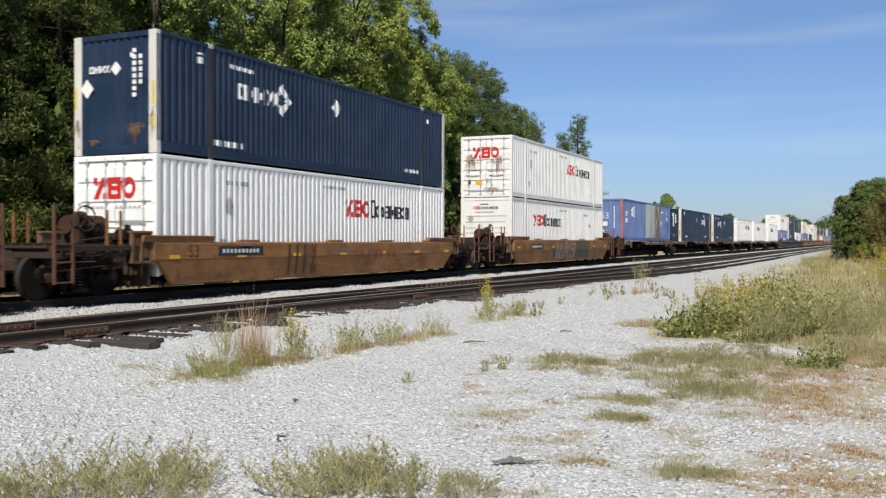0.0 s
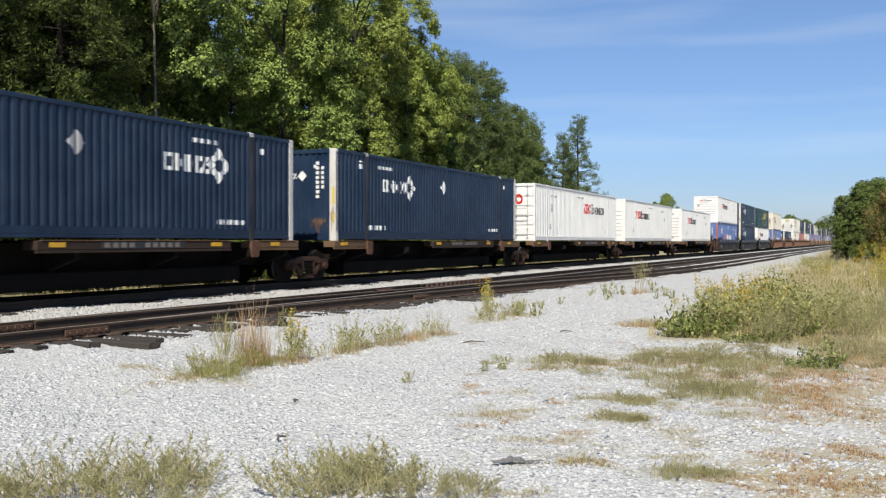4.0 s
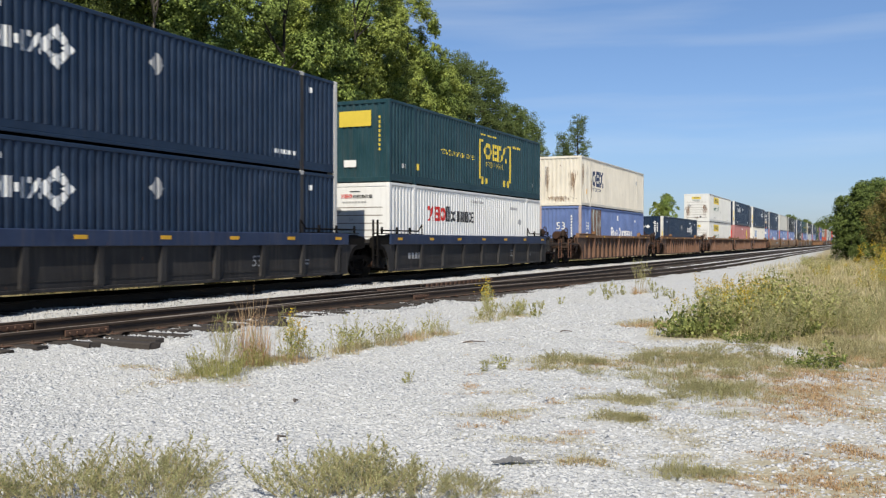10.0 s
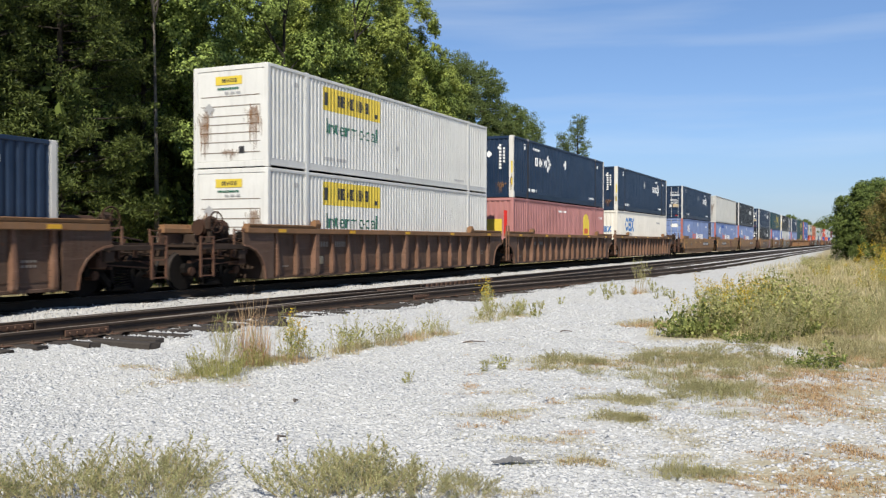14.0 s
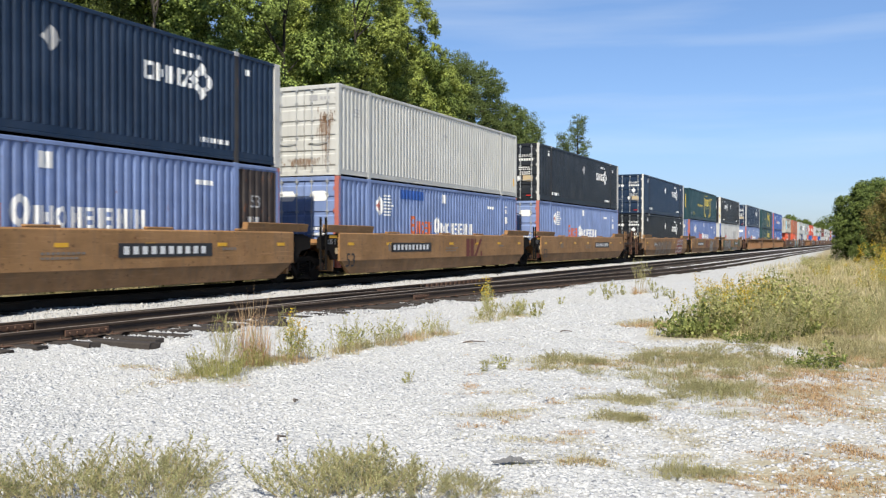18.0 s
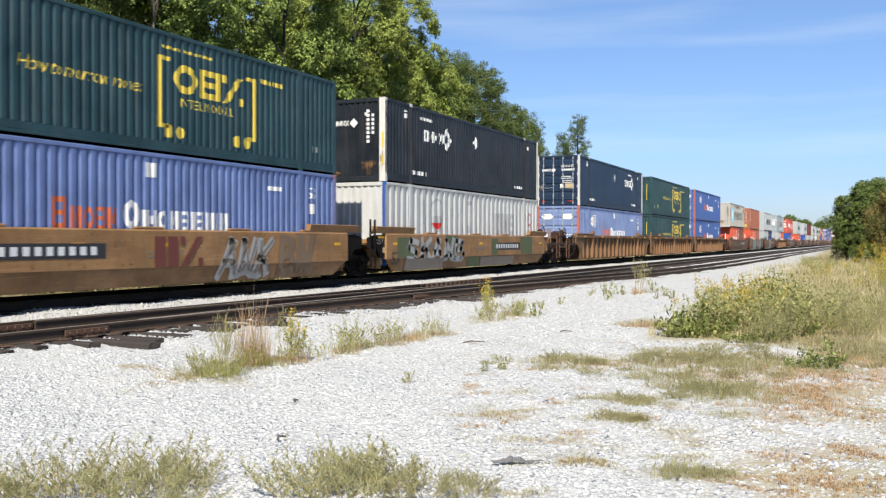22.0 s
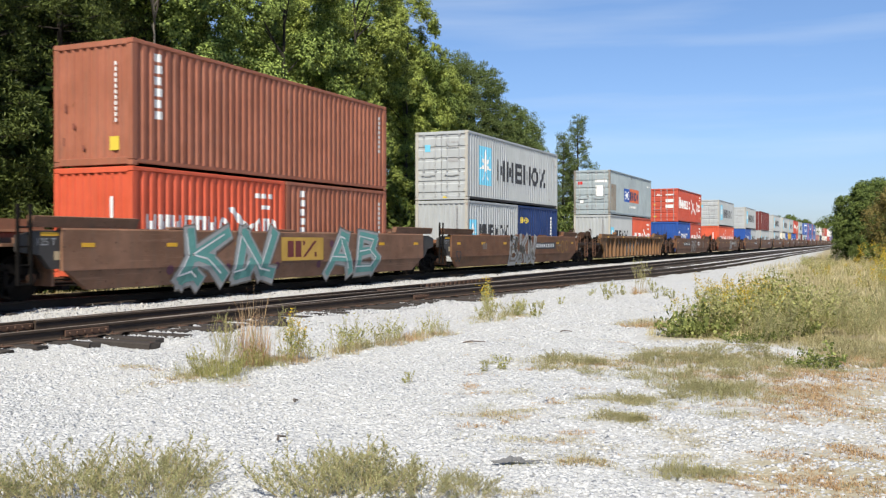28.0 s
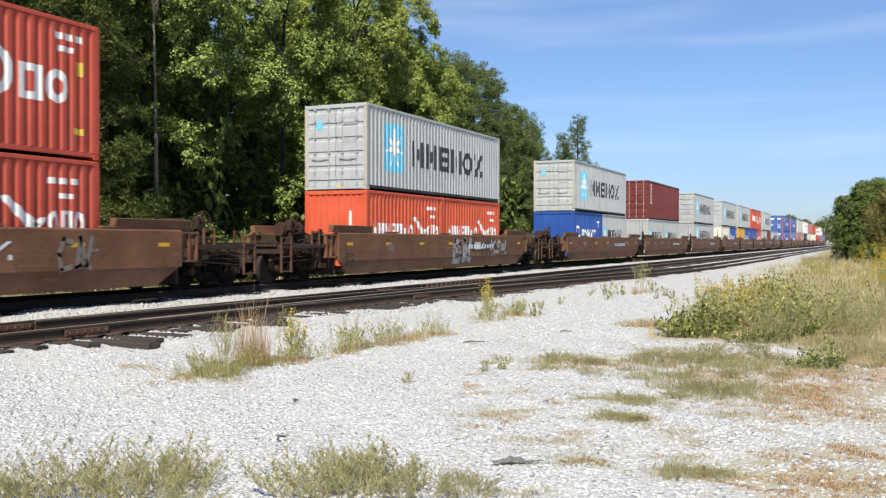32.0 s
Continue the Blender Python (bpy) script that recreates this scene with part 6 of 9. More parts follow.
GRAFF = {
    19: [("r", paint("spray_crimson", (0.34, 0.055, 0.06), 0.6, 0.25), wild(3.7, 0.93, 2.7, 0.42, ("hook", "cup", "arc", "fork", "bend"), 0.13) + wild(3.2, 0.32, 2.9, 0.42, ("hook", "cup", "arc", "fork", "bend"), 0.13)), ("g", paint("spray_pale", (0.52, 0.48, 0.46), 0.6, 0.25), wild(3.7, 0.93, 2.7, 0.42, ("hook", "cup", "arc", "fork", "bend"), 0.065) + wild(3.2, 0.32, 2.9, 0.42, ("hook", "cup", "arc", "fork", "bend"), 0.065)), ("s", FAINT, wild(-5.2, 0.2, 6.0, 1.0, ("arc", "zig", "peak", "cup", "peak", "zig", "arc", "zig", "peak", "cup"), 0.12, 0.6)), ("d", M_DIRT, wild(-5.1, 0.25, 6.0, 0.95, ("zig", "peak", "zig", "arc", "zig", "peak", "cup", "peak", "zig"), 0.05, 0.6))],
    20: [("s", M_SILVER, wild(2.0, 0.3, 2.2, 0.95, ("peak", "zig", "fork"), 0.13, 0.25)), ("d", M_DIRT, wild(2.05, 0.36, 2.2, 0.9, ("peak", "zig", "fork"), 0.045, 0.25) + wild(4.6, 0.35, 1.7, 0.95, ("knot", "zig"), 0.06)), ("u", FAINT, wild(4.6, 0.3, 1.8, 1.05, ("knot", "zig"), 0.14)), ("x", paint("spray_brown", (0.15, 0.04, 0.03), 0.6, 0.3), blocks(-0.3, 0.62, 1.9, 0.72, "iiw", 0.2))],
    21: [("c", paint("spray_green", (0.10, 0.12, 0.06), 0.7, 0.3), [rect(-7.6, 0.66, 1.5, 0.7), rect(-3.6, 0.66, 1.2, 0.8), rect(1.2, 0.66, 0.8, 0.7), rect(4.9, 0.66, 1.6, 0.8), rect(-1.4, 0.2, 1.3, 0.4)]),
         ("w", M_SILVER, wild(-6.9, 0.5, 5.2, 0.8, ("bend", "fork", "peak", "zig", "knot"), 0.13)), ("d", M_DIRT, tag(-6.8, 0.75, 5.0, 0.6, 13, 29, 0.4, 0.5, 5)), ("k", M_DIRT, [rect(-7.0, 0.2, 3.2, 0.4), rect(0.0, 0.2, 4.0, 0.38)])],
    25: [("p", paint("spray_tan", (0.24, 0.15, 0.085), 0.7, 0.3), wild(-4.6, 0.3, 9.2, 1.0, ("bend", "knot", "cup", "peak", "bend", "zig", "knot"), 0.2, 0.3)), ("k", M_DIRT, tag(-4.5, 0.4, 9.0, 0.8, 22, 52, 0.4, 0.5, 5))],
    26: [("p", M_PURPLE, [q for i in range(14) for q in disc(-5.2 + 0.72 * i, 0.55 + 0.3 * (i * 5 % 3), 0.13, 0.12, 7)]),
         ("k", M_DIRT, wild(-4.9, 0.24, 4.1, 1.2, ("fork", "zig"), 0.30) + wild(1.75, 0.24, 3.4, 1.2, ("peak", "knot"), 0.28)), ("w", M_SILVER, wild(-4.9, 0.24, 4.1, 1.2, ("fork", "zig"), 0.25) + wild(1.75, 0.24, 3.4, 1.2, ("peak", "knot"), 0.23)),
         ("t", M_TEAL, wild(-4.86, 0.26, 4.1, 1.2, ("fork", "zig"), 0.15) + wild(1.79, 0.26, 3.4, 1.2, ("peak", "knot"), 0.13)), ("o", M_WHITE, wild(-5.0, 0.34, 4.1, 1.08, ("fork", "zig"), 0.025) + wild(1.65, 0.34, 3.4, 1.08, ("peak", "knot"), 0.022)),
         ("y", MUSTARD, [rect(-0.7, 0.68, 2.2, 0.66)]), ("m", MAROON, blocks(-0.4, 0.78, 1.7, 0.46, "iiw", 0.2))],
    27: [("s", M_SILVER, wild(-2.0, 0.25, 3.7, 1.2, ("knot", "fork", "zig"), 0.2)), ("k", M_DIRT, wild(-1.95, 0.28, 3.7, 1.15, ("knot", "fork", "zig"), 0.05)), ("y", paint("spray_ochre", (0.33, 0.19, 0.05), 0.7, 0.3), ring(5.3, 1.0, 0.25, 0.3, 0.8, 10) + ring(6.0, 0.95, 0.3, 0.35, 0.8, 10) + ring(6.7, 1.0, 0.25, 0.3, 0.8, 10))],
    28: [("s", M_SILVER, wild(-2.6, 0.34, 4.2, 0.8, ("zig", "cup", "knot", "peak", "fork", "bend"), 0.10)), ("k", M_DIRT, tag(-2.5, 0.4, 4.0, 0.7, 11, 24, 0.4, 0.5, 5))],
    29: [("w", M_WHITE, blocks(2.2, 0.86, 1.5, 0.36, "iiw", 0.18)), ("s", M_DIRT, wild(-1.3, 0.3, 2.6, 1.05, ("knot", "zig", "bend"), 0.11) + wild(4.6, 0.6, 1.0, 0.7, ("arc", "zig"), 0.06) + wild(-3.4, 1.0, 1.3, 0.4, ("knot", "peak"), 0.05)), ("g", M_SILVER, wild(-1.25, 0.34, 2.6, 1.0, ("knot", "zig", "bend"), 0.045))],
    30: [("s", M_SILVER, wild(0.2, 0.4, 1.9, 0.9, ("knot", "zig"), 0.12) + wild(4.2, 0.7, 1.9, 0.55, ("fork", "bend", "zig"), 0.07)), ("d", M_DIRT, tag(0.3, 0.5, 1.8, 0.7, 6, 27, 0.4, 0.5, 5)), ("t", M_WHITE, blocks(2.5, 0.9, 1.1, 0.3, "iiw", 0.2))],
    17: [("x", paint("spray_brown", (0.15, 0.04, 0.03), 0.6, 0.3), blocks(1.5, 0.62, 1.9, 0.72, "iiw", 0.2))],
    1: [("g", paint("spray_slate", (0.10, 0.085, 0.06), 0.7, 0.4, 0.1, 0.3), [rect(1.5, 0.3, 2.7, 0.95), rect(-2.6, 0.45, 0.6, 0.4)]), ("s", paint("spray_chalk", (0.33, 0.29, 0.25), 0.7, 0.4, 0.1, 0.3), wild(-2.3, 0.3, 3.8, 0.9, ("zig", "peak", "bend"), 0.06, 0.25)), ("k", M_DIRT, wild(-2.2, 0.32, 3.8, 0.85, ("peak", "zig", "cup"), 0.08, 0.2))],
    0: [("k", paint("spray_umber", (0.085, 0.045, 0.02), 0.7, 0.3), blocks(-3.0, 0.3, 2.1, 0.85, "iiiw", 0.7)), ("r", paint("spray_brick", (0.22, 0.085, 0.05), 0.7, 0.4), tag(1.0, 0.5, 2.6, 0.6, 6, 44, 0.5))],
}
def bare_steel(name, share):
    """Repaired panels: primer grey with rust bleeding down in streaks."""
    m, nt, b = shader(name, 0.75)
    streak = noise_tex(nt, coords(nt, (4.5, 4.5, 0.35)), 1.3, 5, 0.65)
    fleck = noise_tex(nt, coords(nt), 9.0, 5, 0.7)
    rust = mixed(nt, fleck, (0.07, 0.034, 0.022), (0.17, 0.085, 0.05))
    grey = mixed(nt, fleck, (0.24, 0.29, 0.29), (0.42, 0.46, 0.45))
    nt.links.new(mixed(nt, ramp(nt, streak, [(0.62 - 0.3 * share, 0.0), (0.72 - 0.3 * share, 1.0)]), grey, rust), b.inputs["Base Color"])
    bump(nt, b, fleck, 0.3, 0.01)
    return m


RUST_HALF, RUST_MOST = bare_steel("streaked_primer", 0.35), bare_steel("streaked_rust", 0.75)
RUSTY = [(7.05, 8.6, bare_steel("pale_primer", 0.12)), (8.6, 10.2, RUST_HALF), (10.2, 12.3, RUST_MOST)]
RUSTY2 = [(2.1, 4.4, RUST_MOST)]


def loads(k):
    """(container, start along the train, height) for unit k."""
    S, LOW, TOP53, TOP40, DECK = START[k], 0.39, 3.30, 2.97, 1.24
    two = S + 6.13
    mk = {
        0: lambda: [(white_box("door", WHITE_FRESH), S, LOW), (umax(NAVY, "nose_v", False), S, TOP53)],
        1: lambda: [(white_box("nose_h"), S, LOW), (white_box("door", WHITE, True), S, TOP53)],
        2: lambda: [(pacer("nose_v", patch=RUSTY), S, DECK)],
        3: lambda: [(umax(NAVY, "nose_v", True, patch=True), S, DECK)],
        4: lambda: [(umax(NAVY, "nose_v", False), S, DECK)],
        5: lambda: [(white_box("door"), S, DECK)],
        6: lambda: [(white_box("nose_h"), S, DECK)],
        7: lambda: [(white_box("nose_h", WHITE, True), S, DECK)],
        8: lambda: [(pacer("nose_v"), S, LOW), (white_box("nose_h"), S, TOP53)],
        9: lambda: [(umax(NAVY, "nose_v", False, patch=True), S, LOW), (umax(NAVY, "nose_v", False, patch=True), S, TOP53)],
        10: lambda: [(white_box("nose_h"), S, LOW), (csx_green(True), S, TOP53)],
        11: lambda: [(pacer("nose_v", patch=RUSTY2, white_word=True), S, LOW), (csx_cream(), S, TOP53)],
        12: lambda: [(umax(NAVY, "nose_v", True, patch=True), S, LOW)],
        13: lambda: [(hunt(), S, LOW), (hunt(), S, TOP53)],
        14: lambda: [(pink_box(), S, LOW), (umax(NAVY, "nose_v", False), S, TOP53)],
        15: lambda: [(csx_blue(), S, LOW), (umax(NAVY, "nose_v", True, patch=True), S, TOP53)],
        16: lambda: [(pacer("door", BLUE_FADED, tail=True), S, LOW), (umax(NAVY, "door", True, patch=True), S, TOP53)],
        17: lambda: [(pacer("door", BLUE_FADED, deep_patch=True), S, LOW), (grey_plain(), S, TOP53)],
        18: lambda: [(pacer("door", BLUE_FADED), S, LOW), (umax(BLACKBLUE, "door", True, patch=True), S, TOP53)],
        19: lambda: [(umax(BLACKBLUE, "door", True), S, LOW), (umax(NAVY, "door", True), S, TOP53)],
        20: lambda: [(pacer("door"), S, LOW), (csx_green(), S, TOP53)],
        21: lambda: [(shield(), S, LOW), (umax(BLACKBLUE, "nose_v", False), S, TOP53)],
        22: lambda: [(pacer("door", BLUE_FADED), S, LOW), (umax(NAVY, "door", True, patch=True), S, TOP53)],
        23: lambda: [(csx_green(False, GREEN_FADED), S, LOW), (csx_green(False, GREEN_FADED), S, TOP53)],
        24: lambda: [(pacer("door", BLUE_DEEP), S, LOW), (pacer("door", BLUE_DEEP), S, TOP53)],
        25: lambda: [(red_box(20, 2.59, "nose_v", RED_ORANGE), S + 0.75, 0.36), (oxide(20, 2.59, OXIDE_DARK), S + 6.88, 0.36), (maersk(45, 2.9, "nose_v", SEA_GREY_WORN, SEA_GREY_WORN, True), S, TOP40)],
        26: lambda: [(red_box(20, 2.59, "nose_v", RED_ORANGE), S, 0.36), (oxide(20, 2.59), two, 0.36), (oxide(40, 2.9), S, TOP40)],
        27: lambda: [(maersk(20, 2.59, "nose_v"), S, 0.36), (blue_20(False), two, 0.36), (maersk(40), S, TOP40)],
        28: lambda: [(maersk(20, 2.59, "nose_v"), S, 0.36), (red_box(20, 2.59, "nose_v", RED_ORANGE), two, 0.36), (nedlloyd(), S, TOP40)],
        29: lambda: [(blue_20(), S, 0.36), (red_box(20, 2.59, "nose_v", RED), two, 0.36), (red_box(40), S, TOP40)],
        30: lambda: [(red_box(20, 2.59, "nose_v", RED_ORANGE), S, 0.36), (red_box(20, 2.59, "nose_v", RED_ORANGE), two, 0.36), (maersk(40), S, TOP40)],
        31: lambda: [(blue_20(), S, 0.36), (maersk(20, 2.59, "nose_v"), two, 0.36), (maersk(40, 2.9, "door"), S, TOP40)],
        32: lambda: [(maersk(20, 2.59, "nose_v"), S, 0.36), (maersk(20, 2.59, "nose_v"), two, 0.36), (boxcar_plain(40, MAROON, "maroon shipping container with galvanised door rods", 2.9, "door", vertical_marks(2.9)), S, TOP40)],
        33: lambda: [(maersk(40, 2.59, "nose_v"), S, 0.36), (maersk(40), S, TOP40)],
        34: lambda: [(maersk(20, 2.59, "nose_v", CREAM), S, 0.36), (blue_20(), two, 0.36), (maersk(40), S, TOP40)],
        35: lambda: [(boxcar_plain(20, MUSTARD, "mustard yellow half-length shipping container"), S, 0.36), (blue_20(), two, 0.36), (maersk(40), S, TOP40)],
        36: lambda: [(blue_20(), S, 0.36), (red_box(20, 2.59, "nose_v", RED), two, 0.36), (red_box(40), S, TOP40)],
        37: lambda: [(maersk(20, 2.59, "nose_v"), S, 0.36), (boxcar_plain(20, MAROON, "maroon half-length shipping container"), two, 0.36), (maersk(40), S, TOP40)],
        38: lambda: [(maersk(40, 2.59, "nose_v"), S, 0.36)],
        39: lambda: [(pacer("door", BLUE_DEEP), S, LOW), (pacer("door", BLUE_DEEP), S, TOP53)],
        40: lambda: [(pacer("door"), S, LOW), (pacer("door", BLUE_DEEP), S, TOP53)],
        41: lambda: [(pink_box(), S, LOW), (grey_plain(), S, TOP53)],
        42: lambda: [(umax(NAVY, "door", True), S, LOW), (white_box("door"), S, TOP53)],
        43: lambda: [(csx_cream(), S, LOW), (pink_box(), S, TOP53)],
        44: lambda: [(white_box("door"), S, LOW), (boxcar_plain(53, RED, "bright red shipping container", 2.9), S, TOP53)],
        45: lambda: [(boxcar_plain(53, RED, "bright red shipping container", 2.9), S, LOW)],
        46: lambda: [(pacer("door"), S, LOW), (white_box("door"), S, TOP53)],
        47: lambda: [(pacer("door"), S, LOW), (umax(NAVY, "door", True), S, TOP53)],
    }
    return mk[k]()


def style_of(k):
    """(style, paint, half well, label, top paint) of the car under load k."""
    if 8 <= k <= 10:
        return "coal", COAL, 8.4, "grimy black well car with a dark blue top chord", CAR_BLUE
    if 22 <= k <= 24 or k == 28:
        return "ribbed", RIB_TAN, 8.4, "golden tan well car with ribbed sides and grimy bogies", RIB_TAN
    if 11 <= k <= 15:
        return "ribbed", RIB_BROWN, 8.4, "brown well car with ribbed sides and grimy bogies", RIB_CHORD
    if k <= 1:
        return "low", RUST_TAN, 8.4, "rusty tan well car with smooth folded sides", RUST_TAN
    if 16 <= k <= 21:
        return "smooth", TAN, 8.4, "tan well car with smooth folded sides", TAN
    if k in (34, 35, 36, 37, 38):
        return "smooth", BROWN, 6.35, "dark brown short well car", BROWN
    if k == 26:
        return "smooth", FADED_BROWN, 8.4, "faded brown well car with sprayed teal and silver shapes", FADED_BROWN
    return "smooth", BROWN, 8.4, "dark brown well car with smooth folded sides", BROWN


MOVERS = []              # (thing, place along the train, height)


def make_train():
    global FAR
    for k in range(-1, N_UNITS):
        c = CENTRE[k] if k >= 0 else CENTRE[0] - 23.7
        prev = c - 23.6 if k < 0 else (CENTRE[k - 1] if k > 0 else CENTRE[0] - 23.7)
        nxt = CENTRE[k + 1] if k + 1 < N_UNITS else c + 19.4
        gap_n, gap_f = c - prev, nxt - c
        if 2 <= k <= 7:
            near, far = ("end" if k == 2 else "joint"), ("end" if k == 7 else "joint")
            car = spine_car(8.08, near, far, gap_n / 2, gap_f / 2, k)
        else:
            style, mat, a, label, tone = style_of(max(k, 0))
            lim = 20.6 if a > 7 else 15.5
            near, far = ("joint" if gap_n < lim else "end"), ("joint" if gap_f < lim else "end")
            if k == 34:
                near = "end"
            if k == 38:
                far = "end"
            nx = gap_n / 2 if near == "joint" else max(gap_n / 2, a + 2.1)
            fx = gap_f / 2 if far == "joint" else max(gap_f / 2, a + 2.1)
            car = well_car(style, mat, a, near, far, nx, fx, k, label, GALV_DARK if k > 24 else STEEL_DARK, GRAFF.get(k, ()), tone)
        MOVERS.append((car, c, 0.0))
        FAR = k >= 34
        if k >= 0:
            for ob, s, z in loads(k):
                MOVERS.append((ob, s, z))


make_train()


# ---- ground: one sheet to the horizon ----
def smooth01(a, b, x):
    t = np.clip((x - a) / (b - a), 0, 1)
    return t * t * (3 - 2 * t)


def ground_z(x, y):
    """Height of the gravel and the grass; the ties lie in it near the tracks."""
    x, y = np.asarray(x, float), np.asarray(y, float)
    z = -0.29 - 0.06 * smooth01(8.2, 10.2, y)                    # the middle track lies a little lower
    z = z - (0.022 + 0.05 * (1 - smooth01(11.2, 12.4, x))) * smooth01(9.3, 9.9, y) * (1 - smooth01(10.6, 11.3, y))   # hollow along the tie ends
    z = z + 0.14 * smooth01(13.5, 15.2, y)                       # ballast shoulder of the train's track
    z = z - 0.20 * smooth01(18.6, 21, y) + 0.15 * smooth01(23, 34, y)
    z = z + 0.10 * smooth01(1.5, -3, y) * smooth01(12, 20, x)
    z = z + 0.022 * np.sin(x * 1.3 + y * 0.7) * np.sin(y * 1.1 - x * 0.4) + 0.012 * np.sin(x * 3.1 - y * 2.3)
    return z


def ground_material():
    m, nt, b = shader("gravel_and_dry_grass", 0.9)
    tc = nt.nodes.new("ShaderNodeTexCoord")
    p = tc.outputs["Object"]
    sep = nt.nodes.new("ShaderNodeSeparateXYZ")
    nt.links.new(p, sep.inputs[0])
    vor = node(nt, "ShaderNodeTexVoronoi", [("Vector", p)], Scale=24.0)
    vor2 = node(nt, "ShaderNodeTexVoronoi", [("Vector", p)], Scale=52.0)
    cell = node(nt, "ShaderNodeSeparateColor", [(0, vor.outputs["Color"])])
    stone = ramp(nt, cell.outputs[0], [(0.0, (0.44, 0.44, 0.43)), (0.5, (0.51, 0.51, 0.495)), (1.0, (0.56, 0.56, 0.54))])
    gap = ramp(nt, vor.outputs["Distance"], [(0.35, 1.0), (0.8, 0.74)])
    stone = mixed(nt, 1.0, stone, gap, "MULTIPLY")
    big = noise_tex(nt, p, 0.45, 5)
    stone = mixed(nt, ramp(nt, big, [(0.45, 0.0), (0.8, 0.4)]), stone, (0.46, 0.44, 0.40))
    soil_n = noise_tex(nt, p, 7, 6)
    soil = mixed(nt, soil_n, (0.24, 0.185, 0.12), (0.46, 0.38, 0.27))
    grassy = mixed(nt, noise_tex(nt, p, 16, 4), (0.19, 0.17, 0.065), (0.44, 0.38, 0.20))
    soil = mixed(nt, 0.55, soil, grassy)
    # where the gravel gives way to soil: the verge beyond, and patches in the foreground
    n2 = noise_tex(nt, p, 0.55, 5, 0.65)

    def math_node(op, a, b2):
        n = nt.nodes.new("ShaderNodeMath")
        n.operation = op
        for i, v in enumerate((a, b2)):
            if isinstance(v, (int, float)):
                n.inputs[i].default_value = v
            else:
                nt.links.new(v, n.inputs[i])
        return n.outputs[0]
    edge = math_node("ADD", math_node("MULTIPLY", sep.outputs["X"], 0.03), 2.6)          # the verge's border
    far = math_node("SUBTRACT", edge, sep.outputs["Y"])
    far = math_node("ADD", far, math_node("MULTIPLY", math_node("SUBTRACT", n2, 0.5), 5.0))
    near_x = math_node("MULTIPLY", math_node("SUBTRACT", sep.outputs["X"], 14.0), 0.5)
    far = math_node("MINIMUM", far, near_x)
    far_mask = ramp(nt, far, [(0.0, 0.0), (0.6, 1.0)])
    behind = ramp(nt, math_node("MULTIPLY", math_node("SUBTRACT", sep.outputs["Y"], 18.6), 0.5), [(0.0, 0.0), (0.7, 1.0)])
    right = math_node("MULTIPLY", math_node("SUBTRACT", 4.4, sep.outputs["Y"]), 0.075)
    patch = math_node("ADD", right, math_node("SUBTRACT", noise_tex(nt, p, 0.8, 6, 0.7), 0.74))
    patch_mask = ramp(nt, patch, [(0.0, 0.0), (0.16, 0.75)])
    mask = math_node("MAXIMUM", math_node("MAXIMUM", far_mask, behind), patch_mask)
    # oil and brake dust under the running line, blackened further for the train's shade
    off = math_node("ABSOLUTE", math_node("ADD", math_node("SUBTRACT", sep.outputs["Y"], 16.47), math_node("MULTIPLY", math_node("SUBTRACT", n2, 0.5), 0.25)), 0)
    oily_shade = ramp(nt, math_node("MULTIPLY", math_node("SUBTRACT", 0.95, off), 3.0), [(0.0, 0.0), (0.5, 0.92)])
    stone = mixed(nt, oily_shade, stone, (0.018, 0.016, 0.014))
    mid_off = math_node("ABSOLUTE", math_node("SUBTRACT", sep.outputs["Y"], 12.35), 0)
    grubby = ramp(nt, math_node("MULTIPLY", math_node("SUBTRACT", 1.0, mid_off), 1.3), [(0.0, 0.0), (0.5, 0.8)])
    stone = mixed(nt, grubby, stone, (0.17, 0.13, 0.095))
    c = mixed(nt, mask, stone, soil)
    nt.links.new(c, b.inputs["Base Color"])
    h = mixed(nt, 0.35, ramp(nt, vor.outputs["Distance"], [(0.0, 1.0), (0.8, 0.0)]), ramp(nt, vor2.outputs["Distance"], [(0.0, 1.0), (0.8, 0.0)]))
    bump(nt, b, h, 0.55, 0.02)
    return m


GROUND = ground_material()


def ground_sheet():
    def axis(lo, hi, near_lo, near_hi, step):
        mid = np.arange(near_lo, near_hi + 1e-6, step)
        a, b = [], []
        d, v = step, near_lo
        while v > lo:
            d *= 1.35
            v -= d
            a.append(max(v, lo))
        d, v = step, near_hi
        while v < hi:
            d *= 1.35
            v += d
            b.append(min(v, hi))
        return np.concatenate([a[::-1], mid, b])
    xs, ys = axis(-900, 2600, 2, 60, 0.3), axis(-1500, 1500, -4, 26, 0.25)
    X, Y = np.meshgrid(xs, ys, indexing="ij")
    Z = ground_z(X, Y)
    v = np.stack([X, Y, Z], -1).reshape(-1, 3)
    nx, ny = len(xs), len(ys)
    i = np.arange(nx * ny).reshape(nx, ny)
    f = np.stack([i[:-1, :-1], i[1:, :-1], i[1:, 1:], i[:-1, 1:]], -1).reshape(-1, 4)
    me = bpy.data.meshes.new("ground")
    me.from_pydata(v.tolist(), [], f.tolist())
    me.materials.append(GROUND)
    me.shade_smooth()
    tagged(new("ground", me), "pale limestone gravel giving way to dry grass and soil", "ground", kind="structure")


ground_sheet()


# ---- tracks ----
MAIN_Y, MID_Z = 12.35, -0.13
POINT_X, FROG_X = 7.0, 29.0


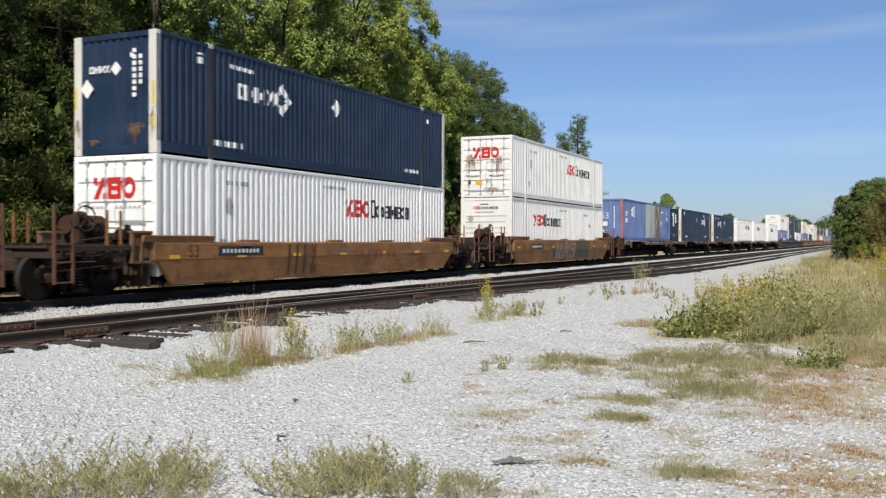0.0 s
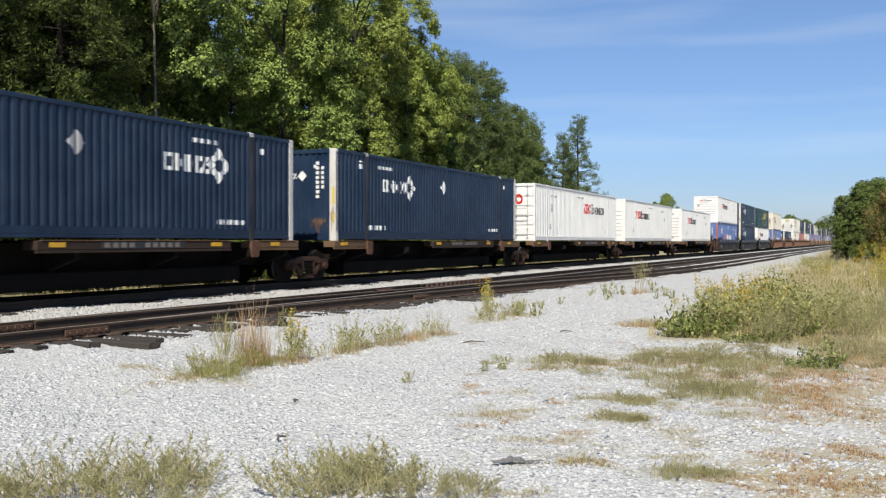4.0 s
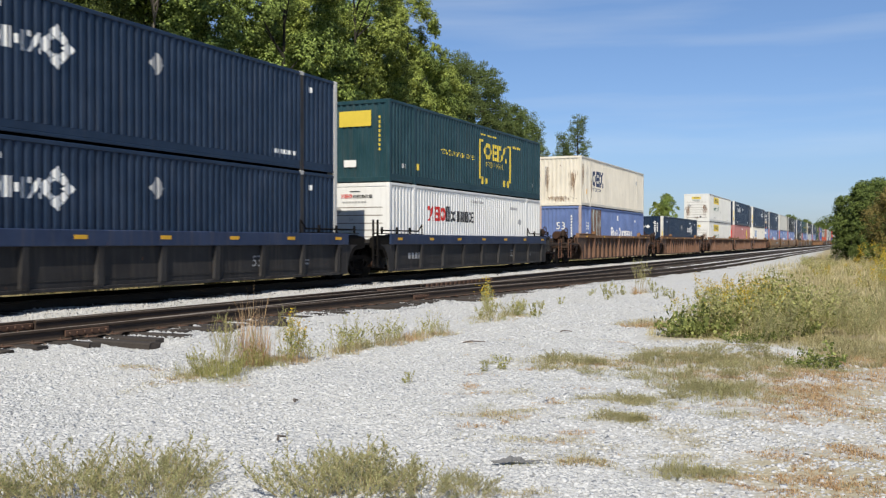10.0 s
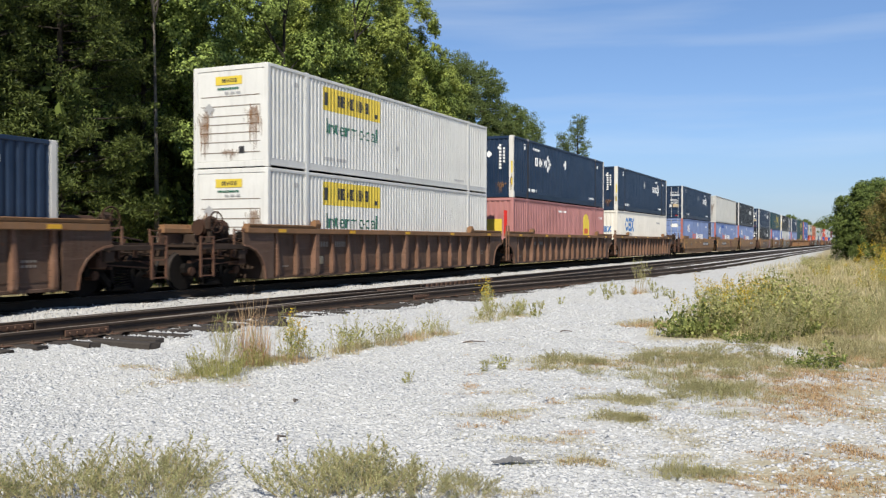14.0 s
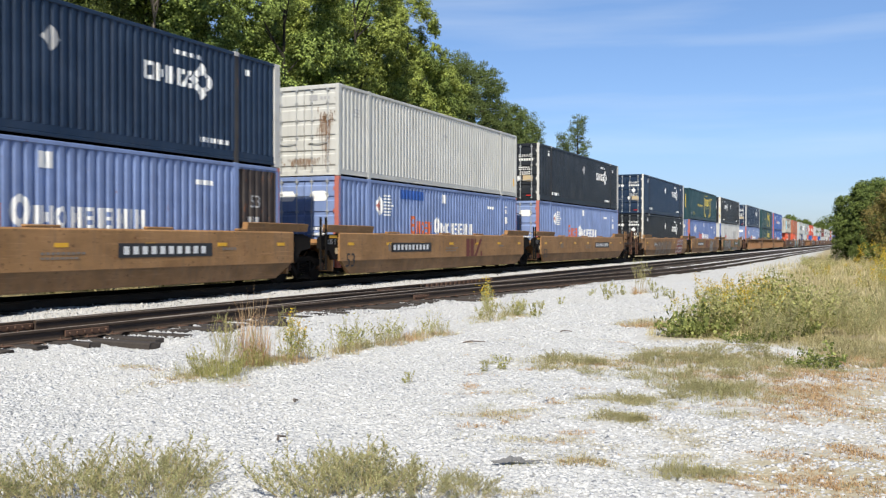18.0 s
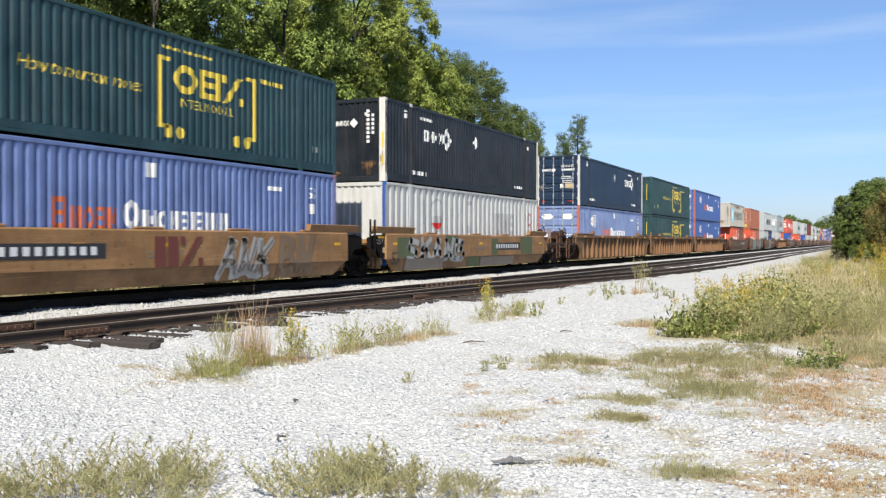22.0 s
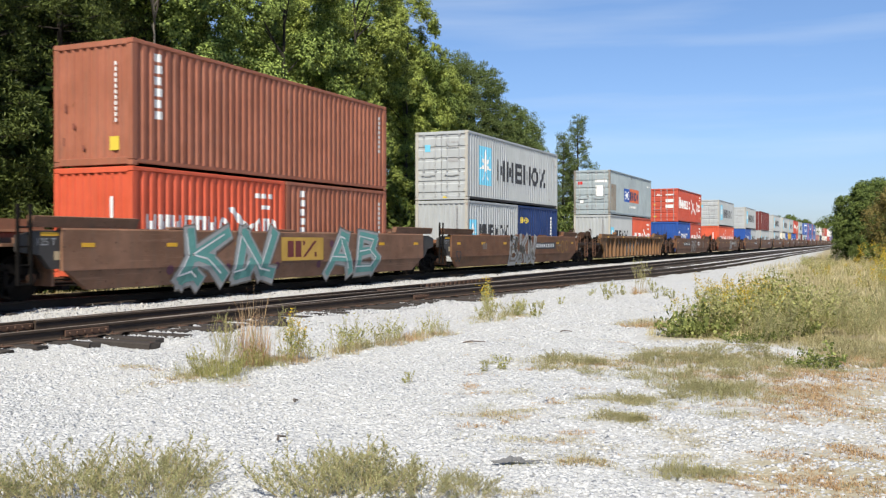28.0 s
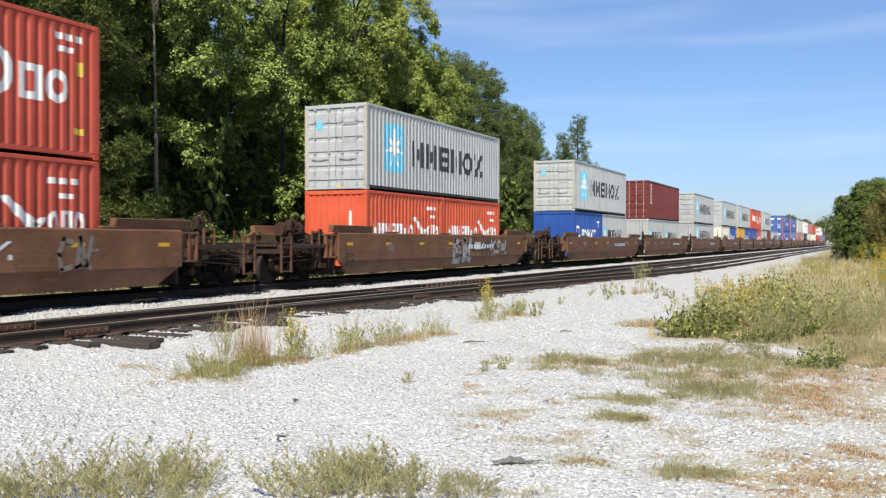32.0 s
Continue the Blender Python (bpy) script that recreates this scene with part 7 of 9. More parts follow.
def side_shift(x):
    """How far the diverging track lies nearer than the middle one."""
    if x < POINT_X:
        return 0.0
    if x < FROG_X:
        return 1.5 * ((x - POINT_X) / (FROG_X - POINT_X)) ** 2
    s = 1.5 + 0.136 * (x - FROG_X)
    return s if s < 2.9 else 2.9 + 1.15 * (1 - math.exp(-(s - 2.9) / 1.15))


RAIL_TOP = plain("worn_rail_head", (0.25, 0.215, 0.18), 0.6, 0.1, 0.3, 30)
RAIL_RUST = plain("rusty_rail", (0.072, 0.051, 0.037), 0.75, 0.3, 0.4, 14)
TIE_WOOD = plain("creosoted_wood", (0.042, 0.035, 0.03), 0.85, 0, 0.5, 12, 0.6)
PLATE_RUST = plain("rusty_plate", (0.105, 0.06, 0.04), 0.85, 0.1, 0.4, 16)

RAIL_RING = [(-0.075, -0.178), (0.075, -0.178), (0.072, -0.166), (0.016, -0.15), (0.012, -0.05), (0.036, -0.036), (0.036, -0.006), (0.028, 0.0), (-0.028, 0.0), (-0.036, -0.006), (-0.036, -0.036), (-0.012, -0.05), (-0.016, -0.15), (-0.072, -0.166)]


RAIL_DARK = plain("grimy_rail", (0.04, 0.03, 0.023), 0.8, 0.2, 0.4, 14)


def rail(name, centre, x0, x1, step, label, z=0.0, side=RAIL_RUST):
    xs = list(np.arange(x0, min(x1, 140), step)) + ([140, 220, 400, 800, 1600] if x1 > 140 else [x1])
    n = len(RAIL_RING)
    v, f = [], []
    for x in xs:
        c = centre(x)
        v += [(x, c + a, b + z) for a, b in RAIL_RING]
    for i in range(len(xs) - 1):
        for j in range(n):
            f.append((i * n + j, i * n + (j + 1) % n, (i + 1) * n + (j + 1) % n, (i + 1) * n + j))
    b = Build().add(v, f + [tuple(range(n)), tuple(range(len(v) - n, len(v)))])
    me = b.mesh(name, side)
    me.materials.append(RAIL_TOP)
    for p in me.polygons:
        if p.normal.z > 0.8 and p.center.z > z - 0.02:
            p.material_index = 1
    return tagged(new(name, me), label, "rail", "running rails")


RUN = [("rail", lambda x: ROAD_Y - 0.755, -60, 2000, 40, "steel running rail with worn head under the train", 0.0, RAIL_DARK),
       ("rail", lambda x: ROAD_Y + 0.755, -60, 2000, 40, "steel running rail with worn head under the train", 0.0, RAIL_DARK),
       ("rail", lambda x: MAIN_Y + 0.755, -60, 2000, 40, "rusty steel rail of the middle track", MID_Z),
       ("rail", lambda x: MAIN_Y - 0.755, 12.5, 2000, 40, "rusty steel rail of the middle track", MID_Z),
       ("rail", lambda x: MAIN_Y + 0.755 - 0.11 - max(0.0, side_shift(x) - 0.02), 11.5, 2000, 2, "rusty steel rail of the diverging siding", MID_Z),
       ("rail", lambda x: MAIN_Y - 0.755 - side_shift(x), -20, 2000, 2, "rusty steel rail of the diverging siding", MID_Z),
       ("guard_rail", lambda x: MAIN_Y + 0.655, 26.6, 32.4, 1, "short rusty guard rail bolted beside the running rail", MID_Z),
       ("guard_rail", lambda x: MAIN_Y - 0.655 - side_shift(x), 26.4, 32.0, 1, "short rusty guard rail bolted beside the running rail", MID_Z)]
for row in RUN:
    rail(*row)

# ties, plates and joints
rng = np.random.RandomState(5)


def tie_mesh(length, seed):
    r = np.random.RandomState(seed)
    b = Build().box(-0.115, 0.115, -length / 2, length / 2, -0.18, 0.0, 0.018)
    b.v = [(x + r.uniform(-0.008, 0.008), y + r.uniform(-0.03, 0.03), z + r.uniform(-0.008, 0.004)) for x, y, z in b.v]
    return b.mesh("tie", TIE_WOOD)


TIES = {L: [tie_mesh(L, int(L * 10) + i) for i in range(4)] for L in (2.6, 3.6, 4.6)}


def track_thing(name, label):
    return thing(name, label, "track", kind="structure")


def lay(track, y_of, x0, x1, pitch, length, limit, top=0.0, uneven=0.0):
    """Ties as parts up to limit metres along, then as one joined stretch."""
    rest = Build()
    x = x0
    while x < x1:
        y = y_of(x) + rng.uniform(-0.10, 0.16)
        turn = rng.uniform(-1.2, 1.2)
        z = top - 0.178 - 0.025 * rng.uniform(0, 1) ** 2
        if uneven:                         # some ties end short or lie deep in the gravel
            y += rng.uniform(0, 1) ** 1.5 * uneven
        if x < limit:
            ob = new("tie", TIES[length][rng.randint(4)])
            ob.parent = track
            ob.matrix_basis = pose(x + rng.uniform(-0.04, 0.04), y, z, 0, 0, turn)
        else:
            rest.box(x - 0.11, x + 0.11, y - length / 2, y + length / 2, z - 0.1, z)
        x += pitch
    if rest.v:
        part("distant_ties", rest, TIE_WOOD, track)["kind"] = "stuff"


mid_track = track_thing("track_middle", "dark worn wooden ties of the middle track in gravel")
lay(mid_track, lambda x: MAIN_Y - 0.2, 3, 10.6, 0.53, 2.6, 60, MID_Z, 0.3)
lay(mid_track, lambda x: MAIN_Y - 0.4 + 0.22 * math.sin(x * 2.1), 10.6, 23, 0.53, 3.6, 60, MID_Z, 0.7)
lay(mid_track, lambda x: MAIN_Y - 0.98 - 0.02 * (x - 23), 23, 40, 0.53, 4.6, 60, MID_Z, 0.5)
lay(mid_track, lambda x: MAIN_Y, 40, 300, 0.53, 2.6, 70, MID_Z)
side_track = track_thing("track_siding", "dark worn wooden ties of the siding in gravel")
lay(side_track, lambda x: MAIN_Y - side_shift(x), 40, 300, 0.53, 2.6, 70, MID_Z)
road_track = track_thing("track_main", "dark wooden ties of the main track under the train")
lay(road_track, lambda x: ROAD_Y, 4, 300, 0.53, 2.6, 60)


def plates(track, y_of, x0, x1):
    me = Build().box(-0.09, 0.09, -0.19, 0.19, -0.182, -0.168, 0.004).box(-0.05, -0.03, -0.11, -0.08, -0.168, -0.14).box(0.03, 0.05, 0.08, 0.11, -0.168, -0.14).mesh("tie_plate", PLATE_RUST)
    x = x0
    while x < x1:
        ob = new("tie_plate", me)
        ob.parent = track
        ob.location = (x, y_of(x), MID_Z)
        x += 0.53


plates(mid_track, lambda x: MAIN_Y - 0.755 - side_shift(x), 7, 33)
plates(mid_track, lambda x: MAIN_Y + 0.755, 7, 26)


def joint_bar(x, y):
    ob = thing("joint_bar", "rusty bolted joint bar on the rail web", "joint bar", "rail joints", m=pose(x, y, MID_Z))
    part("bar", cached("jbar", "bar", PLATE_RUST, lambda b: b.box(-0.46, 0.46, -0.055, -0.018, -0.15, -0.045, 0.01)), None, ob)
    for i in range(6):
        xx = -0.38 + 0.152 * i
        part("bolt", cached(("jbolt", i), "bolt", PLATE_RUST, lambda b: b.tube((xx, -0.055, -0.095), (xx, -0.09, -0.095), 0.022, 6)), None, ob)


for jx in (11.1, 24.3):
    joint_bar(jx, MAIN_Y + 0.755)
for jx in (11.25, 22.2):
    joint_bar(jx, MAIN_Y - 0.755 - side_shift(jx))
guard_bolts = thing("guard_rail_bolts", "row of rusty bolted spacer blocks along the guard rail", "bolts", m=pose(26.6, MAIN_Y + 0.615, MID_Z))
for i in range(16):
    part("spacer_block", cached("spacer", "spacer_block", PLATE_RUST, lambda b: b.box(0.0, 0.16, -0.03, 0.05, -0.12, -0.02, 0.01)), None, guard_bolts).location = (0.3 + i * 0.37, 0, 0)


# ---- plants ----
LEAF_OAK = leafy("broad_leaves", (0.022, 0.046, 0.011), (0.41, 0.515, 0.128), 0.16)
LEAF_LIME = leafy("yellowing_leaves", (0.045, 0.072, 0.016), (0.55, 0.635, 0.148), 0.2)
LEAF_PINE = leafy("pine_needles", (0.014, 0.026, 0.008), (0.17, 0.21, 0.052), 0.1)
# brighter copy of the needles for the farther pines, sunlight put into the colour
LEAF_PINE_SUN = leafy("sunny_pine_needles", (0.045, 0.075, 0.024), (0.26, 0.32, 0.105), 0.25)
LEAF_BUSH = leafy("bush_leaves", (0.22, 0.24, 0.075), (0.66, 0.64, 0.27), 0.5)
LEAF_BROWN = leafy("autumn_leaves", (0.12, 0.10, 0.03), (0.38, 0.31, 0.11), 0.35)
LEAF_SAGE = leafy("grey_green_leaves", (0.30, 0.31, 0.13), (0.62, 0.59, 0.31), 0.5)
LEAF_WEED = leafy("weed_leaves", (0.24, 0.26, 0.07), (0.64, 0.61, 0.23), 0.48)
LEAF_DARK = leafy("broad_weed_leaves", (0.10, 0.135, 0.04), (0.40, 0.43, 0.14), 0.38)
STRAW = leafy("dry_grass", (0.42, 0.36, 0.17), (0.76, 0.67, 0.41), 0.42)
RUSTGRASS = leafy("reddish_grass", (0.44, 0.27, 0.13), (0.72, 0.52, 0.30), 0.4)
OLIVE = leafy("olive_weeds", (0.32, 0.31, 0.13), (0.60, 0.56, 0.30), 0.42)
GREENGRASS = leafy("green_grass", (0.24, 0.25, 0.07), (0.56, 0.54, 0.21), 0.42)
GOLD = leafy("golden_flowers", (0.45, 0.30, 0.02), (0.68, 0.50, 0.05), 0.15)
BARK = plain("grey_bark", (0.035, 0.03, 0.025), 0.9, 0, 0.45, 14, 0.8)
BARK_DARK = plain("dark_bark", (0.035, 0.028, 0.022), 0.95, 0, 0.4, 14, 0.8)
BARK_PALE = plain("pale_bark", (0.17, 0.15, 0.125), 0.9, 0, 0.35, 14, 0.8)
STALK = plain("dry_stalk", (0.36, 0.30, 0.16), 0.85, 0, 0.3)


def mesh_np(name, v, f, mat, smooth=False):
    me = bpy.data.meshes.new(name)
    v, f = np.asarray(v, np.float32), np.asarray(f, np.int32)
    k = f.shape[1]
    me.vertices.add(len(v))
    me.vertices.foreach_set("co", v.ravel())
    me.loops.add(f.size)
    me.loops.foreach_set("vertex_index", f.ravel())
    me.polygons.add(len(f))
    me.polygons.foreach_set("loop_start", np.arange(0, f.size, k, dtype=np.int32))
    me.update(calc_edges=True)
    me.validate()
    me.materials.append(mat)
    return me


def unit(r, n):
    v = r.normal(size=(n, 3))
    return v / np.linalg.norm(v, axis=1, keepdims=True)


def leaf_quads(r, c, length, width, lean=None, face=None):
    """A four-cornered leaf at each centre, turned at random; lean: the way they tend to point; face: the way their flats tend to look."""
    n = len(c)
    a = unit(r, n)
    if face is not None:
        f = face + unit(r, n) * 0.55
        a = np.cross(f, a)
        a /= np.linalg.norm(a, axis=1, keepdims=True) + 1e-9
        b = np.cross(f, a)
        b /= np.linalg.norm(b, axis=1, keepdims=True) + 1e-9
    if lean is not None:
        a = a * 0.75 + lean
        a /= np.linalg.norm(a, axis=1, keepdims=True)
    if face is None:
        b = np.cross(a, unit(r, n))
        b /= np.linalg.norm(b, axis=1, keepdims=True) + 1e-9
    nrm = np.cross(a, b)
    L = length * r.uniform(0.6, 1.3, (n, 1))
    W = width * r.uniform(0.7, 1.25, (n, 1))
    sag = nrm * L * r.uniform(-0.18, 0.18, (n, 1))
    v = np.stack([c - a * L / 2, c + b * W / 2 + sag, c + a * L / 2, c - b * W / 2 + sag], 1).reshape(-1, 3)
    return v, np.arange(4 * n).reshape(n, 4)


def limb(b, pts, r0, r1, n=7):
    for i in range(len(pts) - 1):
        k0, k1 = i / (len(pts) - 1), (i + 1) / (len(pts) - 1)
        b.tube(pts[i], pts[i + 1], r0 + (r1 - r0) * k0, n, r0 + (r1 - r0) * k1)


def broad_tree(seed, H, R, leaf, label, base=0.18, leaves=44000, size=0.15, bark=BARK, airy=1.0, masses=90):
    """A broad-leaved tree: trunk, limbs and a crown of hanging leaf masses with dark gaps between."""
    r = np.random.RandomState(seed)
    ob = thing("tree", label, "tree", "trees beside the line")
    b = Build()
    lean = r.uniform(-0.4, 0.4, 2)
    trunk = [(lean[0] * k * k, lean[1] * k * k, H * 0.86 * k - 0.4 * (k == 0)) for k in np.linspace(0, 1, 7)]
    limb(b, trunk, 0.125 * H / 16, 0.03, 9)
    bulge = r.uniform(0, 2 * math.pi, 4)
    cl = []
    for i in range(masses):
        k = base + (1 - base) * ((i + r.uniform(0, 1)) / masses) ** 0.78
        t = (k - base) / (1 - base)
        th = r.uniform(0, 2 * math.pi)
        env = R * min(1.0, (1.02 - t) / 0.45) ** 0.6 * min(1.0, 0.58 + 1.0 * t)
        env *= 1 + 0.20 * math.sin(2 * th + bulge[0] + 5 * k) + 0.16 * math.sin(3 * th + bulge[1] - 9 * k)
        d = env * math.sqrt(r.uniform(0.12, 1.0))
        cl.append((lean[0] * k * k + d * math.cos(th), lean[1] * k * k + d * math.sin(th), H * (0.02 + 0.95 * k), r.uniform(0.55, 1.3) * (R / 3.6) ** 0.7 * airy ** 0.5, math.cos(th), math.sin(th)))
    for cx, cy, cz, cr, ux, uy in cl[::6]:
        z0 = max(H * base * 0.8, cz - math.hypot(cx, cy) * 0.9)
        limb(b, [(lean[0] * (z0 / H) ** 2, lean[1] * (z0 / H) ** 2, z0), (cx * 0.5, cy * 0.5, z0 + (cz - z0) * 0.6), (cx * 0.86, cy * 0.86, cz)], 0.05, 0.012, 5)
    part("trunk", b, bark, ob)
    # each mass carries sprays on its lit, outer side; each spray is a tuft of leaves
    cl = np.array(cl)
    per = 26
    out0 = np.repeat(np.stack([cl[:, 4], cl[:, 5], np.full(len(cl), 0.8)], 1), per, 0)
    sd = unit(r, len(cl) * per) + out0 * 0.75
    sd /= np.linalg.norm(sd, axis=1, keepdims=True)
    cr = np.repeat(cl[:, 3:4], per, 0)
    sc = np.repeat(cl[:, :3], per, 0) + sd * cr * r.uniform(0.45, 1.0, (len(sd), 1)) * np.array([1, 1, 1.15])
    sr = cr[:, 0] * r.uniform(0.15, 0.4, len(sd))
    w = sr ** 1.7
    pick = r.choice(len(sd), leaves, p=w / w.sum())
    d2 = unit(r, leaves) * r.uniform(0.05, 1.0, (leaves, 1)) ** 0.45
    d2[:, 2] = d2[:, 2] * 0.75 - 0.12 * (d2[:, 0] ** 2 + d2[:, 1] ** 2)
    c = sc[pick] + d2 * sr[pick][:, None]
    out = d2 * 0.8 + 0.6 * sd[pick]
    out /= np.linalg.norm(out, axis=1, keepdims=True) + 1e-9
    v, f = leaf_quads(r, c, size, size * 0.72, None, out + np.array([0, 0, 0.45]))
    part("crown", mesh_np("crown", v, f, leaf), None, ob)
    return ob


def pine_tree(seed, H, R, label, boughs=90, per=46, foot=0.10, taper=0.55, leaf=LEAF_PINE):
    """A pine: straight trunk, whorls of boughs that end in clouds of brush-like needle tufts."""
    r = np.random.RandomState(seed)
    ob = thing("tree", label, "pine tree", "trees beside the line")
    b = Build()
    limb(b, [(0, 0, -0.4), (0.1, 0, H * 0.5), (0.05, 0.05, H * 0.96)], 0.18 * H / 15, 0.03, 9)
    cs = []
    for i in range(boughs):
        k = foot + (1 - foot) * (i + r.uniform(0, 1)) / boughs
        z = H * k * 0.97
        ln = R * (1.06 - k) ** taper * r.uniform(0.6, 1.1) + 0.25
        th = i * 2.4 + r.uniform(-0.5, 0.5)
        tip = Vector((ln * math.cos(th), ln * math.sin(th), z + ln * r.uniform(-0.02, 0.30)))
        mid = Vector((tip.x * 0.5, tip.y * 0.5, z + (tip.z - z) * 0.2))
        limb(b, [(0, 0, z), mid, tip], 0.045, 0.012, 4)
        big = r.uniform(0.45, 0.85)
        for j in range(int(14 * ln / R) + 5):
            q = mid.lerp(tip, r.uniform(0.1, 1.0) ** 0.7)
            o = unit(r, 1)[0] * big * r.uniform(0.3, 1.0)
            cs.append((q.x + o[0], q.y + o[1], q.z + 0.85 * o[2] + 0.1, r.uniform(0.24, 0.42)))
    part("trunk", b, BARK_DARK, ob)
    c = np.repeat(np.array(cs), per, 0)
    out = unit(r, len(c))
    out[:, 2] = out[:, 2] * 0.75 + 0.25
    v, f = leaf_quads(r, c[:, :3] + out * c[:, 3:4] * r.uniform(0.3, 1.0, (len(c), 1)), 0.19, 0.04, out)
    part("crown", mesh_np("crown", v, f, leaf), None, ob)
    return ob


def bush(seed, H, R, leaf, label, leaves=3500, size=0.10, name="bush", cat="bush", stems=14, flower=0, wide=0.36, crowd=1.0):
    """A leafy bush or tall weed: arching stems with leaves along them, and flower heads if any."""
    r = np.random.RandomState(seed)
    ob = thing(name, label, cat, "wild plants")
    b = Build()
    pts = []
    heads = []
    for i in range(stems):
        th, d = r.uniform(0, 2 * math.pi), R * math.sqrt(r.uniform(0.02, 1))
        h = H * r.uniform(0.3, 1.05) * (1 - 0.35 * (d / R) ** 2)
        p0 = Vector((0.35 * d * math.cos(th), 0.35 * d * math.sin(th), -0.05))
        p2 = Vector((d * math.cos(th), d * math.sin(th), h))
        p1 = p0.lerp(p2, 0.5) + Vector((0, 0, 0.12 * h))
        limb(b, [p0, p1, p2], 0.0022 + 0.004 * H, 0.0015, 4)
        pts.append((p0, p1, p2))
        heads.append(p2)
    part("stalk", b, STALK, ob)
    ks = r.uniform(0.12, 1.03, leaves) ** 0.8
    which = r.randint(0, stems, leaves)
    P = np.array([[list(p) for p in s] for s in pts])
    s = P[which]
    k = ks[:, None]
    c = np.where(k < 0.5, s[:, 0] + (s[:, 1] - s[:, 0]) * k * 2, s[:, 1] + (s[:, 2] - s[:, 1]) * (k * 2 - 1))
    c = c + r.normal(0, 1, (leaves, 3)) * np.array([0.11, 0.11, 0.07]) * R * (1.15 - 0.6 * k) * crowd
    c[:, 2] = np.maximum(c[:, 2], 0.02)
    lean = unit(r, leaves)
    lean[:, 2] = np.abs(lean[:, 2]) + 0.2
    v, f = leaf_quads(r, c, size, size * wide, lean)
    part("foliage", mesh_np("foliage", v, f, leaf), None, ob)
    if flower:
        hd = np.array([list(h) for h in heads])[r.randint(0, stems, flower)] + r.normal(0, 1, (flower, 3)) * np.array([0.05, 0.05, 0.07])
        v, f = leaf_quads(r, hd, 0.035, 0.028)
        part("blossom", mesh_np("blossom", v, f, GOLD), None, ob, "small golden flower heads")["kind"] = "stuff"
    return ob


def feathery(seed, H, R, leaf, label, stems=34, twigs=7, per=13, size=0.022, spread=1.0, slim=0.3):
    """A many-branched weed: bowed stems, side twigs, small narrow leaves along each twig."""
    r = np.random.RandomState(seed)
    ob = thing("weed", label, "weed", "wild plants")
    b = Build()
    C, D = [], []
    for i in range(stems):
        th, d = r.uniform(0, 2 * math.pi), R * math.sqrt(r.uniform(0.02, 1))
        tall = r.uniform(0.45, 1.0) if r.uniform() < 0.75 else r.uniform(0.95, 1.35)
        h = H * tall * (1 - 0.45 * (d / R) ** 2)
        p0 = Vector((0.45 * d * math.cos(th), 0.45 * d * math.sin(th), -0.02))
        p2 = Vector((d * math.cos(th), d * math.sin(th), h))
        p1 = p0.lerp(p2, 0.5) + Vector((r.normal(0, 0.03), r.normal(0, 0.03), 0.10 * h))
        limb(b, [p0, p1, p2], 0.0026, 0.0012, 4)
        for j in range(twigs):
            k = (0.22 + 0.78 * (j + r.uniform(0, 1)) / twigs)
            q = p0.lerp(p1, k * 2) if k < 0.5 else p1.lerp(p2, k * 2 - 1)
            a = unit(r, 1)[0] * np.array([1, 1, 0.5]) * spread
            w = Vector((a[0], a[1], 0.75 + 0.3 * r.uniform())).normalized() * H * r.uniform(0.16, 0.34) * (1.15 - 0.5 * k)
            limb(b, [q, q + w], 0.0013, 0.0008, 3)
            t = r.uniform(0.1, 1.05, per)[:, None]
            C.append(np.array(q)[None] + np.array(w)[None] * t + r.normal(0, 0.004, (per, 3)))
            D.append(np.repeat(np.array(w.normalized())[None], per, 0))
    part("stalk", b, STALK, ob)
    C, D = np.concatenate(C), np.concatenate(D)
    C[:, 2] = np.maximum(C[:, 2], 0.01)
    v, f = leaf_quads(r, C, size, size * slim, D)
    part("foliage", mesh_np("foliage", v, f, leaf), None, ob)
    return ob


def put(ob, x, y, s=1.0, turn=0.0, low=1.0):
    """low: how much flatter than built it stands."""
    ob.matrix_basis = Matrix.LocRotScale((x, y, float(ground_z(x, y))), Euler((0, 0, radians(turn))), (s, s, s * low))
    return ob


def again(ob, x, y, s=1.0, turn=0.0, low=1.0):
    """A copy of a plant, s times as large, turned."""
    c = copy_thing(ob, Matrix.Identity(4))
    return put(c, x, y, s, turn, low)


OAKS = [put(broad_tree(11, 17.5, 3.3, LEAF_OAK, "tall broad-leaved tree in dark green leaf", 0.08, 100000, 0.115), 34.9, 24.0),
        put(broad_tree(12, 18.5, 3.2, LEAF_LIME, "tall broad-leaved tree with yellowing leaves", 0.08, 100000, 0.115), 42.8, 24.6),
        put(broad_tree(13, 16.5, 3.6, LEAF_OAK, "spreading broad-leaved tree in dark green leaf", 0.05, 100000, 0.12), 28.2, 26.0),
        put(broad_tree(14, 15.2, 3.2, LEAF_OAK, "slender broad-leaved tree in green leaf", 0.07, 84000, 0.12), 55.6, 27.2, 0.94)]
LEAF_DEEP = leafy("dense_green_leaves", (0.026, 0.048, 0.012), (0.24, 0.305, 0.082), 0.2)
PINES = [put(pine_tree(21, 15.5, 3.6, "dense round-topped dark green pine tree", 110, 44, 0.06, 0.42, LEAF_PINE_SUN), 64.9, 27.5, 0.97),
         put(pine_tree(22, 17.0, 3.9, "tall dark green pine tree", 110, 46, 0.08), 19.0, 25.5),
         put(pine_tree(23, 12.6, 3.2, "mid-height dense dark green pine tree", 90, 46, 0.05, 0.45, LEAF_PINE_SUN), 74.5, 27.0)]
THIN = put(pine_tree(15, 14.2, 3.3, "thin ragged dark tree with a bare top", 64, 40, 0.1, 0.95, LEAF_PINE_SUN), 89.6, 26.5)

